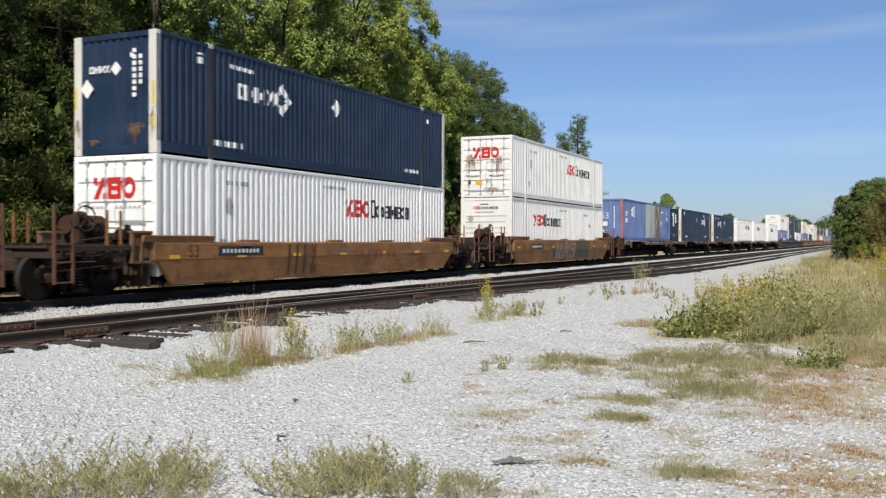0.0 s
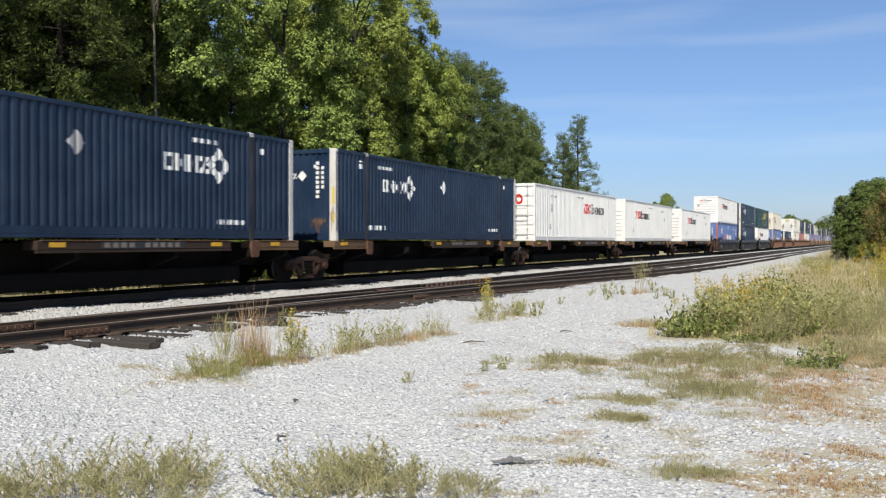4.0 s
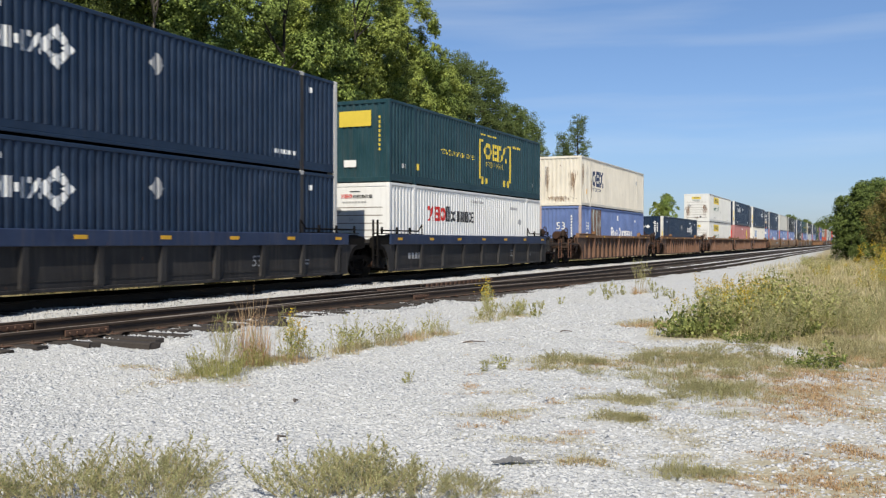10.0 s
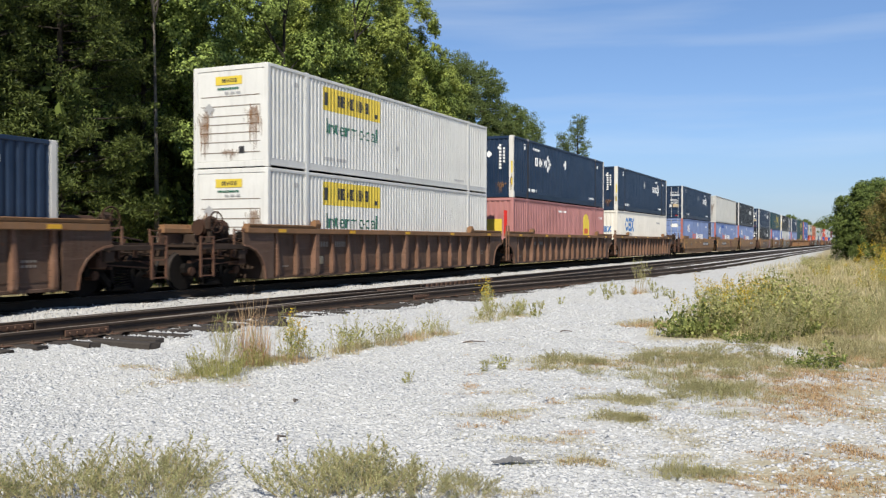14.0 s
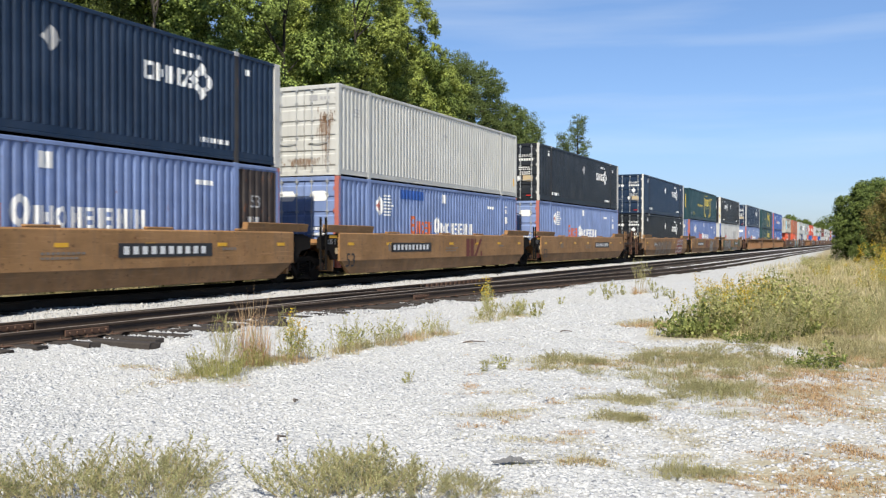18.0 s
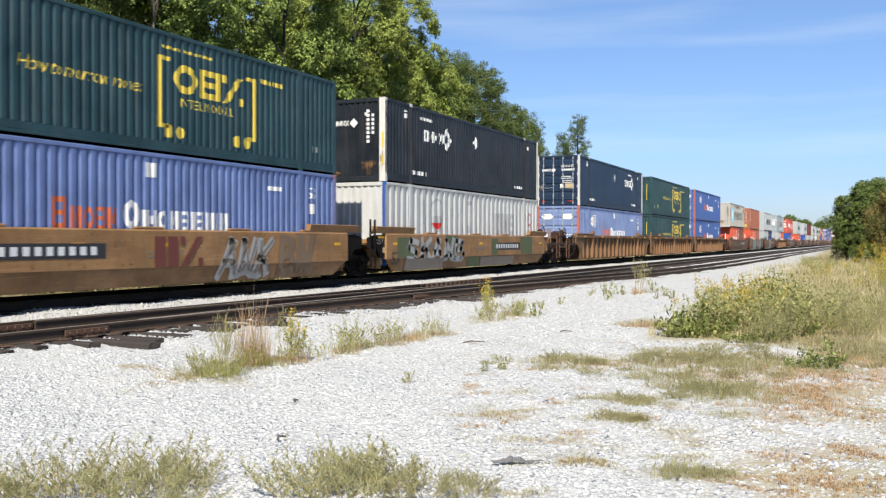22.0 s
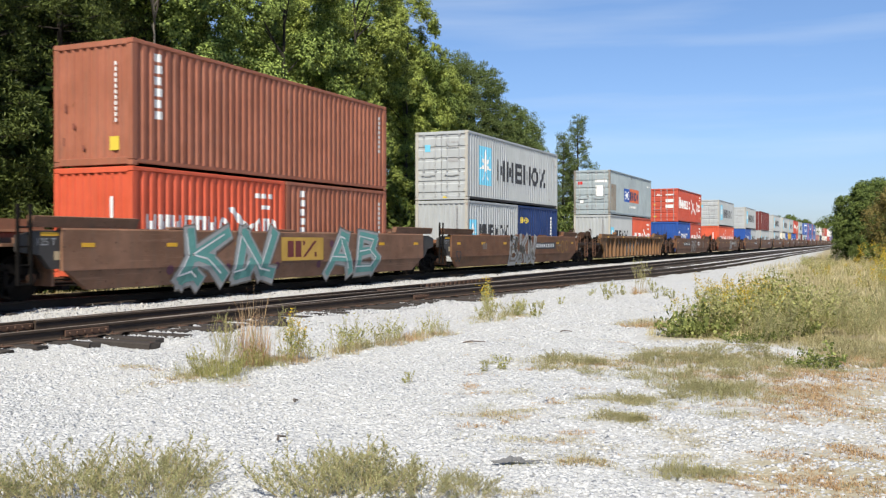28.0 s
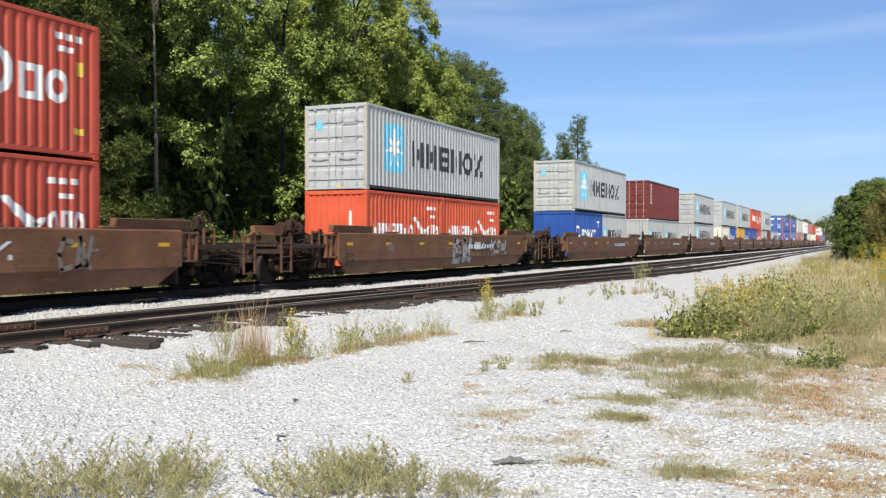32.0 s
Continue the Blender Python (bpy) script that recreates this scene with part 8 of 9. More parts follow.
WOOD = [  # kind, x, y, size, turn
    (1, 50.2, 25.6, 0.92, 210), (0, 31.3, 30.6, 1.05, 140), (0, 38.9, 29.8, 1.05, 300), (1, 46.6, 30.6, 1.0, 80),
    (3, 51.9, 28.6, 1.08, 120), (3, 59.0, 28.2, 0.9, 200), (2, 24.0, 31.5, 1.1, 200), (1, 22.5, 34.0, 1.05, 10), (0, 46.0, 33.5, 1.05, 50),
    (2, 52.0, 33.5, 0.95, 33), (0, 33.0, 34.0, 1.1, 77), (1, 28.0, 35.0, 1.1, 99), (2, 39.5, 35.0, 1.12, 150), (0, 15.5, 34.0, 1.05, 20),
    (3, 60.6, 31.0, 0.9, 70), (2, 17.0, 36.0, 1.1, 210), (0, 25.8, 33.0, 1.05, 170), (3, 48.6, 31.0, 1.08, 310),
    (2, 10.5, 28.0, 1.0, 40), (0, 6.0, 30.0, 1.0, 66), (1, 1.0, 29.0, 1.0, 5), (3, 64.5, 34.0, 1.0, 15), (0, 57.0, 34.5, 0.9, 45),
    (2, 31.0, 38.0, 1.15, 90), (0, 43.0, 38.0, 1.1, 200), (1, 21.0, 39.0, 1.15, 290), (2, 54.0, 38.0, 1.0, 10)]
for kd, x, y, s, turn in WOOD:
    again(OAKS[kd], x, y, s, turn)
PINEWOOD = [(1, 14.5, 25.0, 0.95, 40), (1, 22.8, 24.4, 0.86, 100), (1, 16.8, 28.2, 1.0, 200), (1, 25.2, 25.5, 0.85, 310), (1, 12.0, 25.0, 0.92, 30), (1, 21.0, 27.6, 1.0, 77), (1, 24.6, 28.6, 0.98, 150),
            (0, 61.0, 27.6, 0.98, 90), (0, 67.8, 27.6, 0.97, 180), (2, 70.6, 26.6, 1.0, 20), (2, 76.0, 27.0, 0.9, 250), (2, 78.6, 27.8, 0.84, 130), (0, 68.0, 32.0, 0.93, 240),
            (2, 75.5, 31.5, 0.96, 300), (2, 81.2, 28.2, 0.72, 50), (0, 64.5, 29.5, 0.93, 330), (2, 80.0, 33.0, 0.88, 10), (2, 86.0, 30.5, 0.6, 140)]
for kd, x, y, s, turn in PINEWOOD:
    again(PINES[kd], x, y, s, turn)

# distant woods: beyond the bend of the line and over the siding
put(broad_tree(16, 15.0, 2.6, LEAF_OAK, "tree with a tall bare pale trunk", 0.72, 9000, 0.12, BARK_PALE, 1.0, 36), 26.4, 23.6, 0.9)
VERGE = [(2, 80, 0.5, 0.37, 10), (2, 84, -2.0, 0.41, 80), (2, 77, -3.2, 0.37, 200), (2, 71, -4.5, 0.36, 150), (2, 92, 0.9, 0.34, 60), (2, 74, -0.6, 0.22, 60), (2, 79, 1.4, 0.17, 160), (0, 104, 1.0, 0.36, 250), (2, 64, -7.5, 0.38, 20), (0, 120, -6, 0.5, 99),
         (2, 86, -10, 0.5, 120), (0, 70, -14, 0.5, 300), (3, 58, -10.5, 0.45, 40), (0, 140, 0.5, 0.5, 140), (2, 125, -18, 0.6, 10), (0, 95, -22, 0.6, 220), (2, 75, -26, 0.6, 31)]
again(THIN, 87.2, 27.2, 0.86, 140)
again(THIN, 90.0, 27.3, 0.66, 40)
LOW_TREES = [put(broad_tree(17, 6.4, 2.7, LEAF_DEEP, "low bushy dark green tree beside the siding", 0.03, 32000, 0.14), 82.0, -0.6, 0.95),
             put(broad_tree(18, 6.0, 2.5, LEAF_DEEP, "low dark green tree beside the siding", 0.03, 30000, 0.14), 75.0, -2.0, 0.95)]
for i, (kd, x, y, s, turn) in enumerate(VERGE):
    again(LOW_TREES[i % 2], x, y, s * 2.45, turn)
for i, (x, y, s) in enumerate([(360, 27, 0.72), (390, 34, 0.8), (420, 26, 0.7), (470, 30, 0.8), (540, 25, 0.8), (640, 30, 0.9), (760, 22, 0.9), (900, 30, 1.0), (900, 8, 1.0), (900, -14, 1.0), (1000, -45, 1.0), (760, -60, 1.0), (330, 44, 0.7), (600, 44, 0.9), (480, 45, 0.85)]):
    again(LOW_TREES[i % 2], x, y, s * 2.3, 47 * i)
again(OAKS[3], 153, 30, 0.6, 20)
again(OAKS[3], 158, 32, 0.5, 120)
again(OAKS[1], 149, 31, 0.42, 220)
BROWN_TREE = put(broad_tree(31, 5.4, 2.3, LEAF_BROWN, "low tree turning brown beside the verge", 0.05, 9000, 0.13), 64.0, -1.5, 0.85)
again(BROWN_TREE, 55.0, -3.6, 0.85, 80)

# scrub at the wood's foot and along the verge
SCRUB = [put(bush(41, 2.6, 1.7, LEAF_DEEP, "dense green scrub at the wood's edge", 3800, 0.2), 12.0, 22.6), put(bush(42, 2.0, 1.5, LEAF_DEEP, "dark green scrub at the wood's edge", 3200, 0.18), 15.0, 22.3)]
r7 = np.random.RandomState(77)
for i in range(7, 44):
    again(SCRUB[i % 2], 8 + i * 1.95 + r7.uniform(-0.6, 0.6), 22.9 + r7.uniform(-0.3, 1.6), r7.uniform(0.8, 1.5), r7.uniform(0, 360))
for i in range(22):
    again(SCRUB[i % 2], 8 + i * 3.4 + r7.uniform(-0.8, 0.8), 27.5 + r7.uniform(-1, 1.5), r7.uniform(2.5, 3.3), r7.uniform(0, 360))
VB = [put(bush(51, 1.15, 0.95, LEAF_BUSH, "bushy green weed on the verge", 820, 0.075, stems=18, wide=0.6, crowd=1.4), 15.6, 2.5, 0.72),
      put(bush(52, 1.15, 0.9, LEAF_WEED, "tall weed with golden flower heads on the verge", 900, 0.055, stems=18, flower=620, wide=0.4), 18.5, 2.9, 0.8),
      put(feathery(53, 0.9, 0.8, LEAF_SAGE, "grey-green weed on the verge", 30, 8, 11, 0.045), 14.6, 1.5, 0.6)]
VERGE_WEEDS = [(0, 15.5, 1.35, 0.86), (0, 16.1, 1.9, 0.92), (2, 15.0, 1.1, 0.8), (1, 16.9, 1.75, 0.9), (0, 16.7, 0.85, 0.8), (2, 16.3, 0.5, 0.85), (1, 18.2, 2.1, 0.8), (2, 17.2, -0.1, 0.8), (2, 16.6, 2.6, 0.55), (0, 17.6, 1.1, 0.95),
               (2, 15.6, 0.2, 0.62), (2, 18.9, -0.4, 0.8), (1, 19.4, 2.3, 0.7), (2, 20.8, 3.1, 0.6), (1, 21.6, 2.6, 0.8), (2, 22.5, 0.6, 0.7), (1, 24.5, 2.6, 0.7), (1, 30.0, -0.2, 1.0), (1, 31.5, -0.8, 1.1), (0, 33.0, -1.8, 1.2),
               (1, 45.0, -0.6, 1.4), (0, 48.0, 2.4, 0.7), (1, 40.0, 1.8, 0.6), (0, 62.0, 3.6, 0.6), (0, 58.0, 2.0, 0.7), (0, 52.0, -2.0, 1.3), (0, 70.0, 4.2, 0.6), (2, 26.0, 4.0, 0.4), (1, 36.0, -1.5, 1.25), (1, 34.5, -0.9, 1.1)]
for i, (kd, x, y, s) in enumerate(VERGE_WEEDS):
    again(VB[kd], x, y, s, 67 * i)

DARK_WEED = put(bush(54, 0.62, 0.55, LEAF_DARK, "broad-leaved dark green weed on the verge", 300, 0.09, stems=14, wide=0.7, crowd=1.5), 15.3, 2.5)
for i, (x, y, s) in enumerate([(15.0, 2.75, 0.8), (15.8, 2.6, 0.9), (12.3, 0.5, 0.6), (14.4, 1.8, 0.45), (14.9, 1.3, 0.55), (14.6, 1.55, 0.4), (16.3, 2.3, 0.8), (15.9, 1.0, 0.75), (12.1, 0.75, 0.4)]):
    again(DARK_WEED, x, y, s, 71 * i)

# weeds of the foreground and along the ballast
FW = [put(feathery(61, 0.29, 0.54, LEAF_SAGE, "feathery grey-green weed in the gravel", 58, 8, 15, 0.017), 4.05, 4.25),
      put(feathery(62, 0.27, 0.52, LEAF_SAGE, "feathery grey-green weed in the gravel", 54, 8, 15, 0.017), 4.75, 2.75),
      put(bush(63, 0.45, 0.24, LEAF_WEED, "upright green weed beside the ballast", 150, 0.06, stems=8, wide=0.5), 26.6, 7.0),
      put(bush(64, 0.75, 0.3, LEAF_WEED, "weed with golden flower heads beside the track", 520, 0.05, stems=12, flower=150), 18.6, 7.4),
      put(feathery(65, 0.75, 0.20, GREENGRASS, "tall wispy green weed beside the ballast", 6, 7, 5, 0.05, 0.5, 0.14), 8.85, 6.9),
      put(feathery(66, 0.42, 0.32, LEAF_WEED, "leafy green weed beside the ballast", 13, 6, 8, 0.035), 11.0, 6.6)]
FORE = [(0, 4.3, 3.85, 1.02), (0, 3.85, 4.65, 0.72), (1, 4.15, 3.5, 0.55), (0, 4.55, 3.95, 0.7), (1, 4.6, 2.95, 0.95), (1, 4.95, 2.45, 0.7), (0, 5.15, 2.2, 0.45), (1, 5.35, 2.35, 0.35), (0, 5.1, 2.75, 0.5),
        (0, 6.2, 1.15, 0.3), (1, 6.35, 0.95, 0.26), (1, 9.3, 1.75, 0.4), (0, 9.6, 1.45, 0.45), (1, 10.2, 1.15, 0.40), (0, 10.3, 2.3, 0.3), (1, 11.2, 3.1, 0.3), (0, 10.6, 3.5, 0.28), (1, 10.8, 2.6, 0.24), (0, 8.6, 2.0, 0.2),
        (0, 11.6, 1.6, 0.40), (1, 12.2, 2.2, 0.34), (0, 11.0, 0.9, 0.3), (1, 10.9, 4.4, 0.22)]
for i, (kd, x, y, s) in enumerate(FORE):
    again(FW[kd], x, y, s * (1 if i < 9 else 1.25), 83 * i, 1.0 if i < 9 else 0.6)
for i, (x, y, s) in enumerate([(11.3, 3.6, 0.42), (11.6, 2.5, 0.5), (11.9, 2.0, 0.55), (12.3, 1.7, 0.5), (12.1, 2.6, 0.4), (9.0, 2.2, 0.34), (8.8, 1.95, 0.3), (9.8, 1.7, 0.42), (9.6, 1.2, 0.36), (10.6, 1.9, 0.4), (11.0, 1.4, 0.44), (12.8, 1.2, 0.5),
                               (11.1, 3.2, 0.36), (10.4, 2.9, 0.3), (13.2, 2.0, 0.5), (13.6, 1.5, 0.5), (7.8, 2.05, 0.26), (7.7, 1.8, 0.22)]):
    again(FW[i % 2], x, y, s * 1.3, 37 * i, 0.75)
UPRIGHT = [(5, 8.25, 6.6, 0.62), (5, 8.5, 6.95, 0.7), (5, 8.35, 6.3, 0.5), (5, 8.75, 7.2, 0.6), (2, 10.4, 4.0, 0.55), (2, 10.1, 4.1, 0.35), (2, 26.3, 7.3, 0.5), (2, 21.9, 6.9, 0.55), (2, 19.4, 7.0, 0.7), (2, 20.0, 6.8, 0.5), (2, 23.6, 6.2, 0.45), (2, 25.6, 7.2, 0.4), (2, 25.0, 5.2, 0.5), (2, 8.9, 4.5, 0.4), (2, 18.3, 6.3, 0.9), (2, 17.9, 6.6, 0.8),
           (2, 27.3, 5.8, 1.0), (2, 26.3, 6.5, 0.9), (2, 26.2, 5.2, 0.8), (2, 25.6, 4.9, 0.7), (2, 24.8, 6.4, 0.6), (4, 26.9, 6.1, 1.5), (4, 27.0, 6.0, 1.3),
           (4, 8.7, 6.75, 0.8), (4, 9.05, 7.05, 0.9), (4, 10.05, 6.85, 1.0), (4, 10.45, 7.0, 0.8), (5, 8.6, 6.6, 0.7), (5, 9.0, 6.7, 0.8), (5, 9.5, 6.5, 0.6), (5, 10.1, 6.5, 0.75), (3, 10.0, 6.75, 0.85),
           (5, 11.4, 6.55, 1.0), (5, 11.9, 6.4, 0.9), (5, 12.4, 6.55, 0.8), (5, 13.2, 6.4, 0.8), (4, 12.2, 6.6, 0.6), (4, 13.7, 6.45, 0.6), (5, 14.2, 6.5, 0.6), (5, 16.6, 6.7, 0.9), (5, 17.6, 6.6, 0.9), (5, 18.3, 6.7, 0.7), (4, 17.1, 6.9, 0.8)]
for i, (kd, x, y, s) in enumerate(UPRIGHT):
    again(FW[kd], x, y, s, 51 * i)


# ---- grass: strewn blades ----
def blades(name, label, patches, mat, seed, width=0.006, dense=1.0, turn=0.0):
    """patches: x, y, half length, half width, height, count."""
    r = np.random.RandomState(seed)
    P = []
    for x, y, rx, ry, h, n in patches:
        n = int(n * dense)
        d = np.sqrt(r.uniform(0, 1, n))
        th = r.uniform(0, 2 * math.pi, n)
        clump = np.sin(th * 5 + d * 9) * 0.15 + 1
        if not turn:                       # blades stand in tufts
            m = max(2, n // 22)
            t = r.randint(0, m, n)
            d, th = d[t] + 0.0 * d, th[t]
        if turn:                           # mats break up into uneven scraps
            u, w = rx * d * np.cos(th) * 5.3, ry * d * np.sin(th) * 5.3
            scrap_n = np.sin(u * 2.1 + 1.7 * np.sin(w * 1.3 + x)) + np.sin(w * 2.7 + 1.9 * np.sin(u * 1.1 + y)) + 0.7 * np.sin(u * 6.1 + w * 4.3 + x * 3)
            ok = scrap_n > r.normal(-0.75 + 1.2 * d * d, 0.5)
            d, th, clump, n = d[ok], th[ok], clump[ok], int(ok.sum())
        ragged = 1 + 0.35 * np.sin(th * 3 + x * 7) * np.sin(th * 7 + y * 5)
        ex, ey = rx * d * np.cos(th) * clump * ragged, ry * d * np.sin(th) * clump * ragged
        px, py = x + ex * math.cos(turn) - ey * math.sin(turn), y + ex * math.sin(turn) + ey * math.cos(turn)
        if not turn:
            px, py = px + r.normal(0, 0.022 + 0.03 * h, n), py + r.normal(0, 0.022 + 0.03 * h, n)
            h = h * r.uniform(0.35, 1.1, m)[t]
        P.append(np.stack([px, py, (0.85 * h + 0.022 if turn else h) * r.uniform(0.25 if turn else 0.2, 1.0, n) * (1.1 - 0.5 * d)], 1))
    P = np.concatenate(P)
    n = len(P)
    base = np.stack([P[:, 0], P[:, 1], ground_z(P[:, 0], P[:, 1]) - 0.01], 1)
    h = P[:, 2:3]
    th = r.uniform(0, 2 * math.pi, n)
    out = np.stack([np.cos(th), np.sin(th), np.zeros(n)], 1)
    side = np.stack([-np.sin(th), np.cos(th), np.zeros(n)], 1)
    lean = r.uniform(0.2, 1.6, (n, 1)) if turn else r.uniform(0.05, 1.0, (n, 1)) ** 1.3
    w = width * (0.7 + 1.3 * np.minimum(h, 0.4) / 0.4) * r.uniform(0.7, 1.3, (n, 1))
    mid = base + out * h * lean * 0.35 + np.array([0, 0, 1.0]) * h * 0.62
    tip = base + out * h * lean * 1.0 + np.array([0, 0, 1.0]) * h * np.maximum(0.25, 1.0 - 0.42 * lean)
    v = np.stack([base - side * w, base + side * w, mid + side * w * 0.7, mid - side * w * 0.7, tip + side * w * 0.12, tip - side * w * 0.12], 1).reshape(-1, 3)
    i = np.arange(n)[:, None] * 6
    f = np.concatenate([i + np.array([[0, 1, 2, 3]]), i + np.array([[3, 2, 4, 5]])])
    return tagged(new(name, mesh_np(name, v, f, mat)), label, "grass", kind="stuff")


BANK_STRAW = [(8.5, 7.9, 0.2, 0.5, 0.07, 900), (8.25, 6.6, 0.3, 0.5, 0.12, 360), (8.2, 7.1, 0.3, 0.3, 0.12, 500), (9.9, 6.8, 0.3, 0.2, 0.12, 400), (7.9, 6.9, 0.9, 0.2, 0.10, 700), (8.9, 6.9, 0.8, 0.3, 0.22, 420), (9.6, 6.6, 0.5, 0.3, 0.25, 300), (9.5, 7.0, 0.22, 0.22, 1.25, 60), (11.0, 6.6, 0.6, 0.3, 0.25, 420), (11.9, 6.5, 0.9, 0.3, 0.28, 560), (13.2, 6.4, 1.3, 0.3, 0.25, 700), (17.2, 6.7, 1.6, 0.45, 0.22, 1000), (26.9, 6.1, 0.4, 0.4, 0.3, 140)]
BANK_RED = [(8.45, 7.8, 0.2, 0.5, 0.06, 500), (9.2, 7.3, 0.2, 0.2, 0.16, 200), (9.7, 6.8, 0.35, 0.2, 0.16, 500), (8.1, 6.1, 0.2, 0.2, 0.06, 250), (11.2, 6.5, 0.9, 0.2, 0.14, 600), (9.35, 6.85, 0.14, 0.12, 1.4, 150), (9.35, 6.8, 0.22, 0.18, 0.45, 260), (8.2, 6.85, 0.6, 0.15, 0.10, 420), (9.75, 6.55, 0.25, 0.2, 0.3, 200), (12.9, 6.35, 1.2, 0.22, 0.22, 700), (17.2, 6.5, 1.4, 0.3, 0.12, 400), (26.8, 6.1, 0.3, 0.25, 0.45, 160)]
BANK_GREEN = [(8.3, 6.7, 0.3, 0.42, 0.2, 260), (8.6, 7.0, 0.3, 0.3, 0.3, 240), (9.3, 6.6, 0.3, 0.16, 0.2, 350), (8.75, 6.75, 0.35, 0.3, 0.5, 120), (8.9, 6.9, 0.7, 0.35, 0.32, 260), (11.2, 6.6, 0.9, 0.35, 0.3, 320), (13.0, 6.4, 1.2, 0.3, 0.22, 260), (17.4, 6.6, 1.4, 0.4, 0.26, 500)]
blades("dry_grass", "dry straw-coloured grass along the ballast", BANK_STRAW, STRAW, 1, 0.0016, 1.6)
blades("reddish_grass", "reddish dry grass along the ballast", BANK_RED, RUSTGRASS, 2, 0.0016, 1.6)
blades("green_grass", "tufts of green grass along the ballast", BANK_GREEN, GREENGRASS, 3, 0.0016, 1.6)
# low mats in the yard's gravel, lying across it: x, y, half width, half depth, height, blades a square metre
YARD = radians(-65.3)
MAT_OLIVE = [(11.2, 3.4, 0.7, 0.7, 0.13, 900), (11.8, 2.1, 0.9, 1.1, 0.12, 900), (8.9, 2.1, 0.6, 0.36, 0.085, 1500), (9.8, 1.5, 0.5, 0.8, 0.17, 1500), (7.8, 2.0, 0.26, 0.3, 0.08, 1700), (12.3, 1.1, 0.9, 1.2, 0.13, 900), (14.1, 0.2, 0.8, 1.8, 0.2, 800), (6.3, 1.1, 0.32, 0.26, 0.12, 1900), (11.2, 4.4, 0.22, 0.5, 0.1, 500), (7.75, 1.78, 0.1, 0.1, 0.14, 5000), (9.6, 0.9, 0.5, 0.6, 0.08, 700), (10.6, 2.2, 0.7, 0.5, 0.1, 900), (8.4, 1.2, 0.4, 0.3, 0.09, 900), (13.2, 2.4, 0.7, 0.6, 0.12, 350)]
MAT_STRAW = [(11.2, 3.3, 0.8, 0.8, 0.10, 900), (11.8, 2.1, 0.9, 1.2, 0.09, 900), (8.9, 2.1, 0.62, 0.42, 0.06, 1700), (7.8, 1.95, 0.36, 0.4, 0.06, 1700), (12.3, 1.1, 0.9, 1.3, 0.11, 800), (7.6, 3.0, 0.5, 0.26, 0.06, 1500), (8.8, 3.2, 0.24, 0.3, 0.05, 900), (6.2, 1.8, 0.26, 0.17, 0.06, 3000), (5.3, 1.9, 0.22, 0.15, 0.05, 2600), (7.4, 1.4, 0.24, 0.12, 0.05, 1800), (14.1, 0.2, 0.9, 1.8, 0.2, 800), (10.4, 1.4, 0.8, 0.6, 0.07, 1000), (9.4, 1.0, 0.6, 0.5, 0.06, 1100), (13.2, 2.6, 0.5, 0.4, 0.1, 500), (6.25, 1.1, 0.34, 0.2, 0.05, 1700), (17.0, 3.6, 0.7, 0.6, 0.22, 800)]
MAT_RED = [(11.2, 0.6, 1.2, 1.3, 0.07, 900), (9.2, 0.5, 0.8, 1.0, 0.05, 1300), (8.9, 3.8, 0.14, 0.2, 0.06, 1600), (6.3, 0.3, 0.6, 0.45, 0.04, 3200), (6.3, 0.8, 0.18, 0.08, 0.04, 2200), (10.1, 0.6, 0.6, 0.8, 0.06, 1300), (7.3, 0.1, 0.4, 0.3, 0.045, 2200), (7.6, 3.0, 0.36, 0.2, 0.05, 700), (6.2, 1.8, 0.22, 0.12, 0.04, 1900), (11.6, 2.5, 0.6, 0.5, 0.06, 600), (13.0, -0.3, 1.0, 1.5, 0.1, 900), (11.0, 3.1, 0.6, 0.4, 0.05, 800), (5.6, 0.5, 0.4, 0.3, 0.035, 2600), (6.9, 0.6, 0.35, 0.2, 0.04, 1900), (10.9, 1.7, 0.8, 0.5, 0.05, 900), (16.7, 3.5, 0.7, 0.5, 0.14, 800), (12.6, 2.0, 0.7, 0.6, 0.07, 800), (9.7, 4.15, 0.16, 0.12, 0.05, 1800), (8.6, 3.5, 0.5, 0.1, 0.03, 1500)]

r8 = np.random.RandomState(88)
for kind, count in ((MAT_STRAW, 70), (MAT_RED, 56), (MAT_OLIVE, 44)):    # stray tufts between the mats
    for i in range(count):
        d, q = 6.2 * (15 / 6.2) ** r8.uniform(0, 1), radians(r8.uniform(-1.5, 24))
        kind.append((d * math.cos(q), d * math.sin(q), r8.uniform(0.06, 0.3), r8.uniform(0.05, 0.16), r8.uniform(0.02, 0.06), r8.uniform(300, 1500)))


def mats(rows):
    return [(x, y, a, c, h, 3.1 * a * c * n) for x, y, a, c, h, n in rows]


